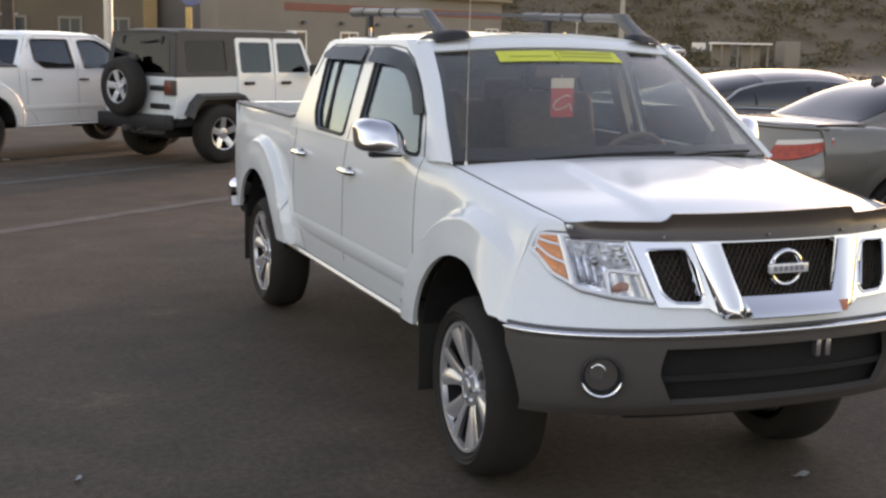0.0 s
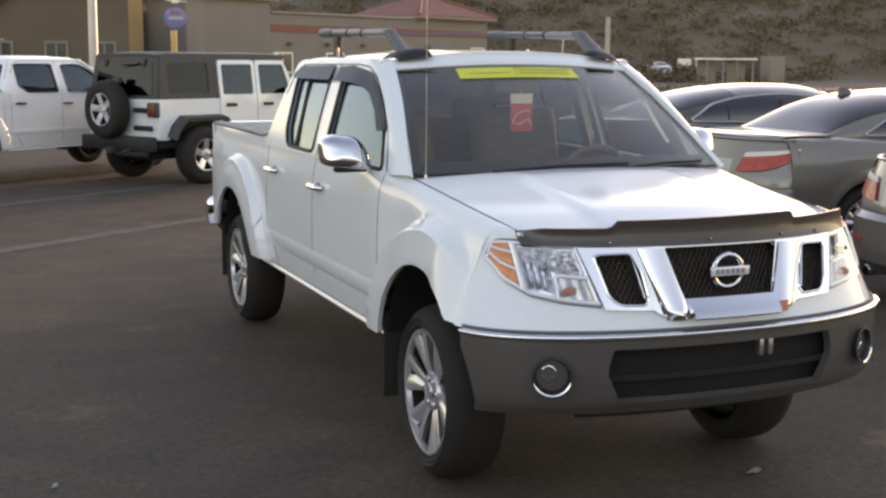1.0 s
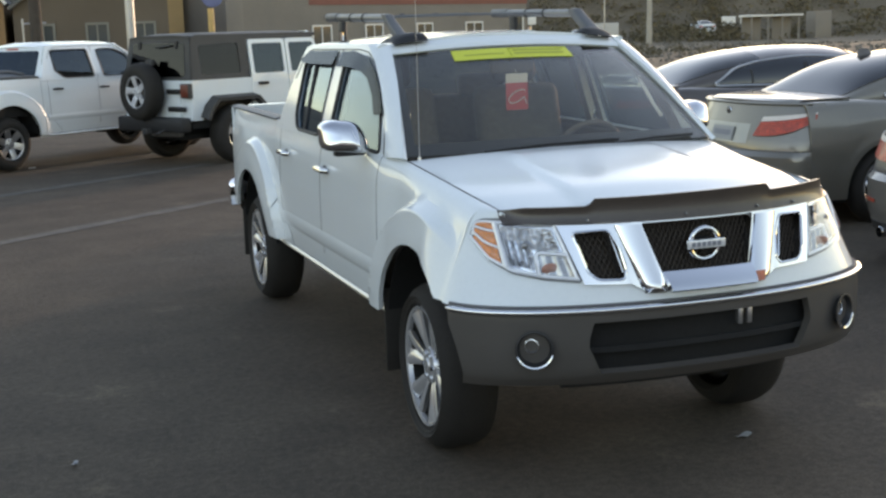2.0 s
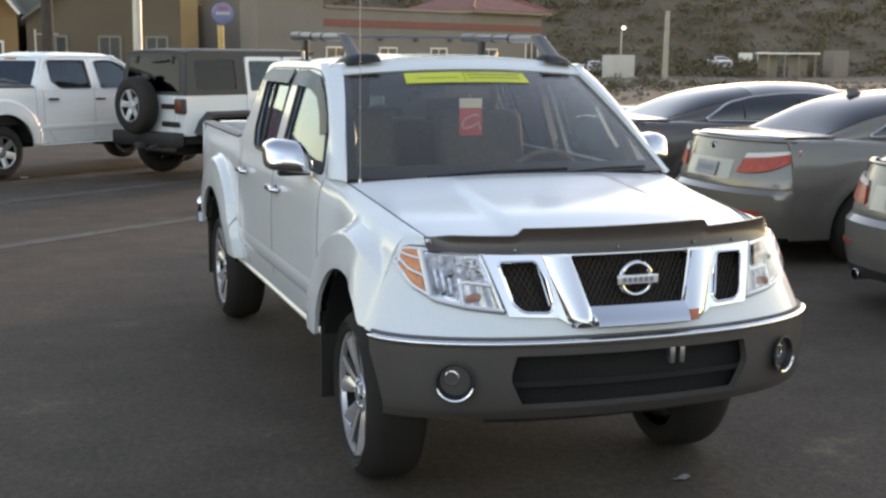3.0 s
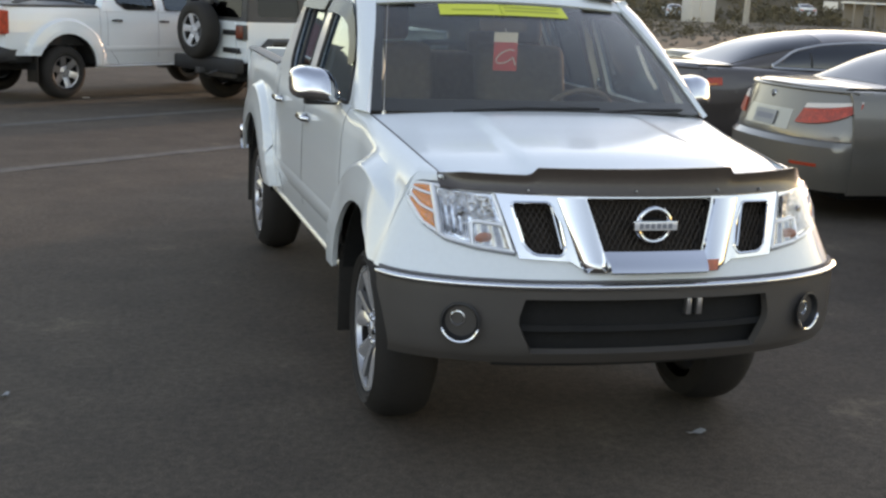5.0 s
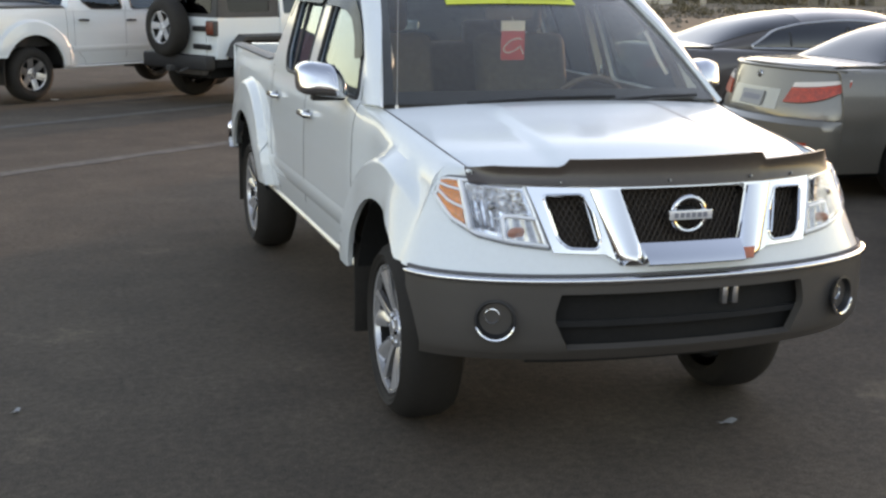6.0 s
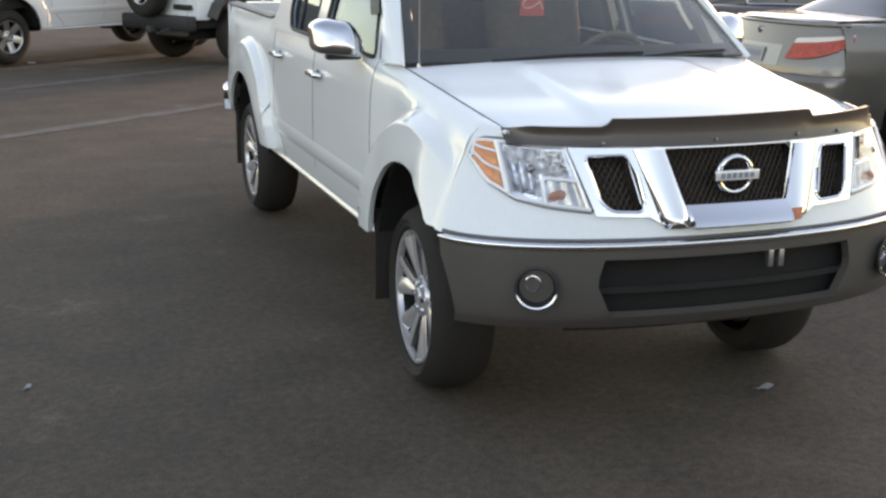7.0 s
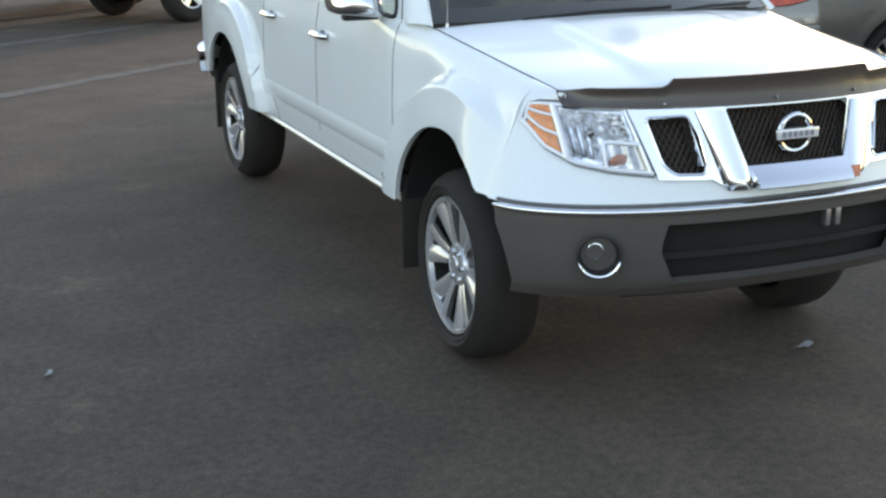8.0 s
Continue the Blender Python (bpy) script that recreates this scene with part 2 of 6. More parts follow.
def rounded(poly, r, n=5):
    """A polygon with its corners rounded."""
    out, m = [], len(poly)
    for i in range(m):
        p0, p, p1 = Vector(poly[i - 1]), Vector(poly[i]), Vector(poly[(i + 1) % m])
        d = min(r, (p0 - p).length * 0.45, (p1 - p).length * 0.45)
        a, b = p + (p0 - p).normalized() * d, p + (p1 - p).normalized() * d
        for k in range(n + 1):
            t = k / n
            out.append(a * (1 - t) ** 2 + p * 2 * t * (1 - t) + b * t * t)
    return out


def dense(poly, step):
    out = []
    for i, p in enumerate(poly):
        q = poly[(i + 1) % len(poly)]
        k = max(1, int((Vector(q) - Vector(p)).length / step))
        out += [Vector(p).lerp(Vector(q), j / k) for j in range(k)]
    return out


def plate(outer, holes, fn, thick, step=0.04):
    """A plate with openings: outlines in two numbers each, laid out by fn(a, b, depth)."""
    bm = bmesh.new()
    edges = []
    for loop in [outer] + list(holes):
        pts = dense(loop, step)
        vs = [bm.verts.new((p[0], p[1], 0)) for p in pts]
        edges += [bm.edges.new((vs[i], vs[(i + 1) % len(vs)])) for i in range(len(vs))]
    bmesh.ops.triangle_fill(bm, use_beauty=True, use_dissolve=False, edges=edges)
    bm.verts.index_update()
    flat = [v.co.copy() for v in bm.verts]
    faces = [tuple(v.index for v in f.verts) for f in bm.faces]
    rim = [(e.verts[0].index, e.verts[1].index) for e in bm.edges if len(e.link_faces) == 1]
    bm.free()
    n = len(flat)
    verts = [Vector(fn(p.x, p.y, 0.0)) for p in flat] + [Vector(fn(p.x, p.y, thick)) for p in flat]
    return verts, faces + [tuple(n + i for i in reversed(f)) for f in faces] + [(a, b, n + b, n + a) for a, b in rim]


# ---- wheels ----
def wheel(parent, x, y, z, side, r=0.385, rim=0.245, width=0.25, spokes=6, twin=True, turn=0.2, rim_mat=None, name="wheel", steer=0.0):
    """A wheel whose outer face looks to side (-1 or 1); x is the outer face of the tyre."""
    mat = rim_mat or ALLOY
    w = width
    prof = [(rim, 0.035), (rim + 0.010, 0.008), (rim + 0.022, 0.002), (rim + 0.026, 0.006), (rim + 0.030, 0.0), (0.5 * (rim + r) - 0.0075, -0.004), (r - 0.045, 0.006), (r - 0.022, 0.024), (r - 0.006, 0.055), (r, 0.085),
            (r, w - 0.085), (r - 0.006, w - 0.055), (r - 0.022, w - 0.024), (r - 0.075, w), (rim, w - 0.03)]
    m = pose(x, y, z, 0, 0, steer) @ Matrix.Diagonal((-side, 1, 1, 1))
    barrel = lathe([(rim + 0.004, 0.03), (rim - 0.004, 0.012), (rim - 0.016, 0.016), (rim - 0.020, 0.036)], 48)
    pieces = [barrel]
    hub = lathe([(0.0, 0.028), (0.03, 0.028), (0.036, 0.034), (0.075, 0.040), (0.085, 0.06), (0.085, 0.11)], 32)
    pieces.append(hub)
    blades = []
    for k in range(spokes):
        a0 = 2 * math.pi * k / spokes + turn
        fit = rim / 0.256 * 6 / spokes
        for off in ((-0.205 * 6 / spokes, 0.205 * 6 / spokes) if twin else (0.0,)):
            wid0, wid1 = (0.017 * fit, 0.036 * fit) if twin else (0.042, 0.046)
            def blade(v, u):
                """A creased spoke from the hub (v = 0) to the rim."""
                rad, half, ang = 0.058 + (rim - 0.072) * v, wid0 + (wid1 - wid0) * v ** 0.8, a0 + off * (0.45 + 0.55 * v)
                x = 0.050 - 0.034 * v ** 0.7 + 0.011 * (abs(u - 0.35 * math.copysign(1, off)) if twin else 0.3 * abs(u)) ** 1.5
                return Vector((x, rad * math.cos(ang) - half * u * math.sin(ang), rad * math.sin(ang) + half * u * math.cos(ang)))
            blades.append(slab(blade, lin(0, 1, 6), lin(-1, 1, 5), 0.024, True))
    wh = raw(name, *moved(merged(*pieces), m), mat, parent, "cast alloy rim")
    for b in blades:
        raw("spoke", *moved(b, m), mat, wh)
    raw("tyre", *moved(lathe(prof, 64), m), RUBBER, wh)
    # rim well and disc near-black: shade between the spokes is in the colour
    raw("rim_well", *moved(lathe([(rim - 0.019, 0.034), (rim - 0.024, 0.06), (rim - 0.03, w - 0.05)], 48), m), UNDERSHADE, wh)
    raw("brake_disc", *moved(lathe([(0.0, 0.125), (rim - 0.045, 0.125), (rim - 0.045, 0.14), (0.0, 0.14)], 32), m), UNDERSHADE, wh)
    nuts = []
    for k in range(6):
        a = 2 * math.pi * k / 6
        nuts.append(moved(lathe([(0.0, 0.028), (0.010, 0.028), (0.011, 0.05)], 8), pose(0, 0.055 * math.cos(a), 0.055 * math.sin(a))))
    for nut in nuts:
        raw("wheel_nut", *moved(nut, m), CHROME, wh)
    return wh


# ---- the pickup: nose towards -y, front axle at y = 0, rear axle at y = 3.2 ----
def nose(x, z, off=0.0):
    """The front skin of the pickup at x, z."""
    s = clamp((z - 0.73) / 0.3, 0.0, 1.1)
    a, n, y0, b = 0.90 - 0.12 * s, 2.2 - 0.2 * s, -0.44 + 0.04 * s, 0.42 - 0.035 * s
    u = clamp(abs(x) / a)
    y = y0 - b * (1 - u ** n) ** (1 / n)
    if z < 0.60:
        y += 0.35 * (0.60 - z) ** 1.5
    e = 0.002
    g = 0.0
    if u < 0.995:
        y2 = y0 - b * max(0.0, 1 - clamp((abs(x) + e) / a) ** n) ** (1 / n)
        g = (y2 - (y0 - b * (1 - u ** n) ** (1 / n))) / e
    nx, ny = math.copysign(g, x), -1.0
    ln = math.hypot(nx, ny)
    return Vector((x + off * nx / ln, y + off * ny / ln, z))


def nose_half(z):
    s = clamp((z - 0.73) / 0.3, 0.0, 1.1)
    return 0.90 - 0.12 * s


ARCH_R, ARCH_Z = 0.495, 0.39
ARCHES = (-0.045, 3.22)


def flank(y, z):
    """Half-width of the pickup's side."""
    w = interp(z, [0.45, 0.60, 0.72, 0.90, 1.05, 1.15, 1.20], [0.798, 0.816, 0.826, 0.826, 0.820, 0.810, 0.795])
    s = clamp((y - 3.6) / 0.6)
    w -= 0.03 * s * s
    w -= 0.024 * smooth01((0.62 - y) / 0.35)
    k = smooth01((-0.12 - y) / 0.30)
    return w * (1 - k) + nose_half(z) * 0.9962 * k


def flare(y, z):
    """How far the wheel-arch flares stand out from the side."""
    w = 0.0
    for yc, r, amp in ((ARCHES[0], 0.668, 0.064), (ARCHES[1], 0.700, 0.050)):
        d = math.hypot(y - yc, z - ARCH_Z)
        w += amp * smooth01((r - d) / 0.034) ** 0.8 + 0.010 * smooth01((r - 0.03 - d) / 0.14)
    return w * (1 - smooth01((-0.22 - y) / 0.24))


def shoulder(y):
    xs = [-0.60, -0.30, 0.0, 0.30, 0.50, 0.75, 2.40, 2.62, 4.16]
    return (interp(y, xs, [0.685, 0.70, 0.715, 0.742, 0.767, 0.790, 0.802, 0.796, 0.78]),
            interp(y, xs, [1.070, 1.105, 1.140, 1.182, 1.192, 1.192, 1.205, 1.235, 1.24]))


HEM = 0.522


def hem(y):
    """Lower edge of the side."""
    low = HEM if y > -0.2 else 0.745
    if y > 3.3:
        low = 0.60
    z = low
    for yc in ARCHES:
        d = abs(y - yc)
        if d < ARCH_R:
            z = max(z, ARCH_Z + math.sqrt(ARCH_R ** 2 - d * d))
    return z


def side_point(y, v, side, off=0.0):
    xt, zt = shoulder(y)
    zs, zb = zt - 0.10, hem(y)
    if v <= 0.8:
        z = zb + (zs - zb) * v / 0.8
        return Vector((side * (flank(y, z) + flare(y, z) + off), y, z))
    t = (v - 0.8) / 0.2
    w = flank(y, zs)
    x = w * (1 - t) ** 2 + (w - 0.015) * 2 * t * (1 - t) + xt * t * t
    z = zs * (1 - t) ** 2 + (zt - 0.012) * 2 * t * (1 - t) + zt * t * t
    return Vector((side * (x + flare(y, z) * (1 - t) + off), y, z + off * t))


def arch_stations(y0, y1, centres, step=0.07):
    ys = lin(y0, y1, int((y1 - y0) / step) + 2)
    ys = [y for y in ys if all(abs(y - c) > ARCH_R + 0.012 for c in centres)]
    for c in centres:
        ys += [c + ARCH_R * math.sin(radians(a)) for a in range(-90, 91, 4)] + [c - ARCH_R - 0.006, c + ARCH_R + 0.006]
    return sorted(y for y in set(round(v, 4) for v in ys) if y0 <= y <= y1)


def glass_side(y, s, side, off=0.0):
    """The leaning plane of the cab's side windows; s runs from the sill (0) to the roof rail (1)."""
    x = 0.805 - 0.120 * s - 0.025 * s * s - 0.045 * clamp((1.25 - y) / 0.85) ** 1.5
    z = 1.195 + 0.465 * s
    return Vector((side * (x + off * 0.92), y, z + off * 0.38))


def screen(a, b, off=0.0):
    """The windscreen; a from -1 to 1 across, b from the cowl (0) to the roof (1)."""
    xb, xt = 0.757 * a, 0.598 * a
    yb, zb = 0.235 + 0.10 * abs(a) ** 2.2, 1.210 - 0.008 * a * a
    yt, zt = 0.955 + 0.05 * abs(a) ** 2.2, 1.682 - 0.030 * a * a
    bulge = 0.035 * math.sin(math.pi * b)
    return Vector((xb + (xt - xb) * b, yb + (yt - yb) * b - (bulge + off) * 0.55, zb + (zt - zb) * b + (bulge * 0.4 + off) * 0.83))


def hood_point(a, b):
    """The bonnet; a from -1 to 1 across, b from its front edge (0) to the cowl (1)."""
    ye, yf = -0.575, nose(0.69 * a, 1.05).y + 0.0
    yback = 0.220 + 0.10 * abs(a) ** 2.2
    y = yf + (yback - yf) * b
    yy = ye + (0.325 - ye) * b
    xe, ze = shoulder(yy)
    crown = 0.032 * (1 - a * a) + 0.014 * smooth01((0.62 - 0.12 * b - abs(a)) / 0.05) * smooth01(b * 4) * smooth01((1 - b) * 6)
    lip = 0.052 * (1 - smooth01(b / 0.09)) + 0.02 * (1 - smooth01(b / 0.3))
    return Vector(((xe - 0.004) * a, y, ze + crown - lip * 0.9))


def roof(x, y):
    z = 1.668 + 0.045 * (1 - (x / 0.62) ** 2) + 0.012 * math.sin(math.pi * clamp((y - 0.95) / 1.6))
    z -= 0.05 * smooth01((y - 2.10) / 0.30)
    return z


def pickup(m, label, options):
    front = options.get("front", True)
    t = empty("pickup_truck", m, label, "pickup truck")
    paint = WHITE
    # sides
    ys = arch_stations(-0.475, 2.622, ARCHES, 0.03)
    both("cab_side", lambda s: slab(lambda y, v: side_point(y, v, s), ys, lin(0, 0.8, 44) + [0.84, 0.88, 0.92, 0.96, 1.0], 0.02, s < 0), paint, t)
    ys2 = arch_stations(2.628, 4.16, ARCHES, 0.035)
    both("bed_side", lambda s: slab(lambda y, v: side_point(y, v, s), ys2, lin(0, 0.8, 44) + [0.84, 0.88, 0.92, 0.96, 1.0], 0.02, s < 0), paint, t)
    # wheel-arch liners, mudflaps and underbody
    for yc in ARCHES:
        both("arch_liner", lambda s: slab(lambda a, x: (s * x, yc + (ARCH_R + 0.006) * math.sin(a), ARCH_Z + (ARCH_R + 0.006) * math.cos(a)), lin(-1.42, 1.55, 24), lin(0.52, 0.825, 3), 0.008), UNDERSHADE, t)
        both("mudflap", lambda s: box(min(s * 0.62, s * 0.84), max(s * 0.62, s * 0.84), yc + 0.475, yc + 0.49, 0.24, 0.62, 0.004), RUBBER, t)
    raw("chassis", *merged(box(-0.42, 0.42, -0.20, 4.12, 0.38, 0.60, 0.03), box(-0.70, 0.70, 0.52, 2.66, 0.47, 0.58, 0.02), box(-0.78, 0.78, 3.72, 4.12, 0.50, 0.62, 0.02), box(-0.55, 0.55, -0.42, 0.2, 0.55, 0.98, 0.02)), UNDERSHADE, t)
    both("sill_trim", lambda s: slab(lambda y, v: (s * (0.806 + 0.010 * math.sin(v * 3.14)), y, HEM - 0.034 + 0.028 * v), lin(0.50, 2.70, 20), lin(0, 1, 5), 0.03, s < 0), SATIN if front else WHITE, t)
    both("door_moulding", lambda s: slab(lambda y, v: Vector((s * (flank(y, 0.630 + 0.085 * v) + 0.007 * math.sin(math.pi * clamp(v, 0.0, 1.0)) ** 0.6), y, 0.630 + 0.085 * v)), lin(0.62, 2.55, 24), lin(0, 1, 7), 0.012, s < 0), paint, t)
    # seams of the doors and the bed
    def seam(s, pts, w=0.005):
        return tube([Vector((s * (abs(p[0]) + 0.0005), p[1], p[2])) for p in pts], w, 6)
    for y0 in (0.56, 1.56, 2.50):
        both("door_seam", lambda s: seam(s, [side_point(y0 + (0.05 * smooth01((0.35 - v) / 0.35) if y0 == 2.50 else 0.0) * -4, v, 1) for v in lin(0.10 if y0 < 2 else 0.0, 0.99, 24)], 0.0016), SEAM, t)
    # bonnet, cowl, wings
    raw("bonnet", *slab(hood_point, lin(-1, 1, 61), lin(0, 0.1, 8) + lin(0.13, 1, 26), 0.02), paint, t)
    both("bonnet_seam", lambda s: tube([(s * (shoulder(y)[0] + 0.001), y, shoulder(y)[1] - 0.0005) for y in lin(-0.56, 0.32, 20)], 0.0032, 6), SEAM, t)
    raw("cowl", *slab(lambda a, b: (0.752 * a, 0.195 + 0.10 * abs(a) ** 2.2 + 0.13 * b, 1.187 - 0.006 * a * a - 0.01 * (1 - b)), lin(-1, 1, 31), lin(0, 1, 4), 0.02), BLACKTRIM, t)
    def corner(s):
        def fn(u, v):
            x = 0.69 + 0.078 * u
            p = nose(s * x, 1.045)
            ye = -0.585 + 0.185 * u
            xe, ze = shoulder(ye)
            q = Vector((s * xe, ye, ze))
            mid = Vector((p.x * 0.35 + q.x * 0.65 + s * 0.012, p.y * 0.8 + q.y * 0.2, q.z * 0.9 + p.z * 0.1 + 0.006))
            return p * (1 - v) ** 2 + mid * 2 * v * (1 - v) + q * v * v
        return slab(fn, lin(-0.03, 1.0, 12), lin(0, 1, 8), 0.012, s < 0)
    both("wing_corner", corner, paint, t)
    # front skin under and beside the lamps
    raw("front_skin", *slab(lambda u, z: nose(u * nose_half(z) * 0.999, z), [math.sin(radians(a)) for a in range(-88, 89, 4)], lin(0.742, 0.80, 5) + lin(0.81, 0.835, 3), 0.02), paint, t)
    def wing_skin(s):
        return slab(lambda u, z: nose(s * ((0.476 + 0.24 * (z - 0.826)) * (1 - math.sin(u * math.pi / 2)) + nose_half(z) * 0.999 * math.sin(u * math.pi / 2)), z), lin(0, 1, 22), lin(0.825, 1.05, 12), 0.012, s < 0)
    both("wing_skin", wing_skin, paint, t)
    # bumper with its air intake
    cols = [math.sin(radians(a)) for a in range(-80, 81, 4)]
    def bump_pt(u, z):
        x = u * nose_half(0.73) * 0.999 * (1 - 0.20 * max(0.0, 0.68 - z))
        if 0.3 < abs(u) < 0.75:
            x -= math.copysign(0.42 * (z - 0.61), u) * (1 - abs(abs(u) - 0.5) / 0.25)
        p = nose(x, z, 0.012)
        p.y += 0.03 * smooth01((0.50 - z) / 0.05)
        return p
    zs = [0.455, 0.465, 0.48, 0.50, 0.53, 0.555, 0.575, 0.60, 0.63, 0.66, 0.675, 0.69, 0.71, 0.738]
    bar = raw("bumper", *slab(bump_pt, cols, zs, 0.03, skip=lambda u, z: abs(u) < 0.51 and 0.50 < z < 0.69), BUMPER, t, "dark grey plastic front bumper")
    raw("intake_back", *slab(lambda x, z: nose(x, z, -0.05), lin(-0.60, 0.60, 24), lin(0.48, 0.70, 5), 0.01), UNDERSHADE, bar)
    raw("intake_bar", *slab(lambda x, v: nose(x, 0.572 + 0.020 * v, -0.016 - 0.006 * v), lin(-0.50, 0.50, 20), lin(0, 1, 3), 0.03), UNDERSHADE, bar)
    raw("tow_mount", *merged(box(0.145, 0.165, -0.83, -0.78, 0.62, 0.68, 0.004), box(0.185, 0.205, -0.83, -0.78, 0.62, 0.68, 0.004)), SATIN, bar)
    raw("chin", *slab(lambda u, z: nose(u * 0.60, z, -0.12), cols[4:-4], lin(0.41, 0.48, 4), 0.02), BLACKTRIM, bar)
    raw("bumper_strip", *tube([nose(u * nose_half(0.73) * 0.999, 0.735, 0.016) for u in cols], [0.004] + [0.0125] * (len(cols) - 2) + [0.004], 12), CHROME, bar, "chrome bumper strip")
    raw("strip_gap", *tube([nose(u * nose_half(0.75) * 0.999, 0.751, 0.008) for u in cols], 0.006, 6), SEAM, bar)
    for s in (-1, 1):
        c = nose(s * 0.648, 0.605, 0.020)
        face = Matrix.Translation(c) @ Euler((0, 0, radians(-s * 27) * -1)).to_matrix().to_4x4()
        fog = raw("fog_lamp", *moved(lathe([(0.066, -0.004), (0.070, -0.010), (0.062, -0.012), (0.050, 0.02), (0.046, 0.045), (0.0, 0.05)], 32, "y"), face), BLACKTRIM, t)
        raw("fog_lens", *moved(lathe([(0.036, 0.030), (0.034, 0.004), (0.030, 0.003), (0.027, 0.012), (0.017, 0.028), (0.009, 0.031), (0.008, 0.014), (0.0, 0.011)], 28, "y"), face @ Matrix.Translation((-0.012, 0, 0.010)) @ Matrix.Scale(0.78, 4)), LAMPCHROME, fog, "clear round fog lamp")
        arc = [face @ Vector((0.067 * math.cos(a), -0.014, 0.067 * math.sin(a))) for a in lin(radians(200), radians(345), 18)]
        raw("fog_trim", *tube(arc, [0.002] + [0.0055] * 16 + [0.002], 8), CHROME, fog, "chrome crescent")
    # grille
    def on_nose(off):
        return lambda x, z, d: nose(x, z, off - d - 1.3 * max(0.0, 0.838 - z) ** 2)
    raw("grille_back", *slab(lambda x, z: nose(x, z, -0.060), lin(-0.53, 0.53, 36), lin(0.80, 1.05, 8), 0.01), MESHBACK, t)
    def lattice():
        strands = []
        for lean in (-1, 1):
            for k in range(-34, 35):
                x0 = k * 0.020
                pts = [(x0 + lean * 0.60 * (z - 0.925), z) for z in lin(0.815, 1.035, 9)]
                pts = [nose(x, z, -0.026 + 0.003 * lean) for x, z in pts if abs(x) < 0.525]
                if len(pts) > 2:
                    strands.append(tube(pts, 0.0026, 4))
        return merged(*strands)
    raw("grille_mesh", *lattice(), MESH, t, "dark brown diamond mesh grille")
    hole_c = rounded([(-0.236, 1.026), (0.228, 1.028), (0.172, 0.834), (-0.178, 0.834)], 0.012)
    hole_r = rounded([(-0.482, 1.004), (-0.356, 1.008), (-0.326, 0.946), (-0.311, 0.860), (-0.326, 0.834), (-0.416, 0.837), (-0.448, 0.866)], 0.018)
    hole_l = [Vector((-p[0], p[1])) for p in reversed(hole_r)]
    outer = [(-0.532, 1.042), (0.532, 1.042), (0.466, 0.824), (0.30, 0.818), (0.236, 0.782), (-0.236, 0.782), (-0.30, 0.818), (-0.466, 0.824)]
    grille = raw("grille_frame", *plate(outer, [hole_c, hole_r, hole_l], on_nose(0.014), 0.05, 0.02), CHROME, t, "chrome grille surround with slanted bars")
    for s in (-1, 1):
        raw("grille_bar", *slab(lambda v, u: nose(s * ((0.332 - 0.080 * v) * (1 - u) + (0.240 - 0.076 * v) * u), 1.024 - 0.242 * v, 0.014 + (0.012 + 0.016 * v * v) * math.sin(math.pi * clamp(0.04 + 0.92 * u)) ** 0.35 - 0.020 * smooth01((v - 0.90) / 0.10)), lin(0, 1, 26), lin(0, 1, 15), 0.03, s > 0), CHROME, grille)
        rim = [nose(s * abs(p[0]), p[1], 0.012) for p in hole_r + hole_r[:1]]
        raw("opening_rim", *tube(rim, 0.0055, 6, False), CHROME, grille)
        raw("grille_blade", *slab(lambda v, u: nose(s * (0.352 - 0.030 * v + 0.016 * u), 1.000 - 0.140 * v, 0.012 - 0.030 * u), lin(0, 1, 12), lin(0, 1, 4), 0.006, s > 0), CHROME, grille)
    raw("grille_sill", *slab(lambda x, v: nose(x * (1 - 0.06 * v), 0.838 - 0.053 * v, 0.012 + 0.040 * math.sin(v * 1.45)), lin(-0.185, 0.181, 24), lin(0, 1, 9), 0.02), CHROME, grille)
    raw("grille_tag", *slab(lambda x, z: nose(x + 0.25 * (z - 0.80), z, 0.044), lin(0.168, 0.222, 5), lin(0.790, 0.826, 4), 0.006), MARKRED, grille, "small red tag on the chrome bar")
    raw("grille_lip", *tube([nose(x, 0.832, 0.012) for x in lin(-0.178, 0.174, 14)], 0.007, 8), CHROME, grille)
    # badge: a plain ring with a bar
    bc = nose(0, 0.938, 0.0)
    ring = [(0.060 * math.cos(a), 0, 0.057 * math.sin(a)) for a in lin(0, 2 * math.pi, 40)]
    badge = raw("badge_ring", *merged(tube([bc + Vector((p[0], -0.014, p[2])) for p in ring], 0.0095, 10)), CHROME, t, "round chrome emblem with a cross bar")
    raw("badge_bar", *moved(box(-0.082, 0.082, -0.030, -0.012, -0.017, 0.017, 0.004), Matrix.Translation(bc)), CHROME, badge)
    raw("badge_plaque", *moved(box(-0.078, 0.078, -0.0335, -0.029, -0.0145, 0.0145, 0.001), Matrix.Translation(bc)), LAMPFRAME, badge)
    for k in range(6):
        raw("badge_mark", *moved(box(-0.062 + 0.0212 * k, -0.047 + 0.0212 * k, -0.0345, -0.033, -0.0085, 0.0085), Matrix.Translation(bc)), PLATEBAR, badge)
    raw("badge_stand", *moved(box(-0.03, 0.03, -0.02, 0.05, -0.02, 0.02, 0.004), Matrix.Translation(bc)), BLACKTRIM, badge)
    # headlamps
    top_x, top_z = [0.535, 0.60, 0.70, 0.738, 0.756], [1.040, 1.042, 1.046, 1.044, 1.034]
    bot_x, bot_z = [0.476, 0.60, 0.69, 0.752, 0.780], [0.834, 0.848, 0.868, 0.912, 0.985]
    ks = [0, 0.3, 0.62, 0.84, 1.0]
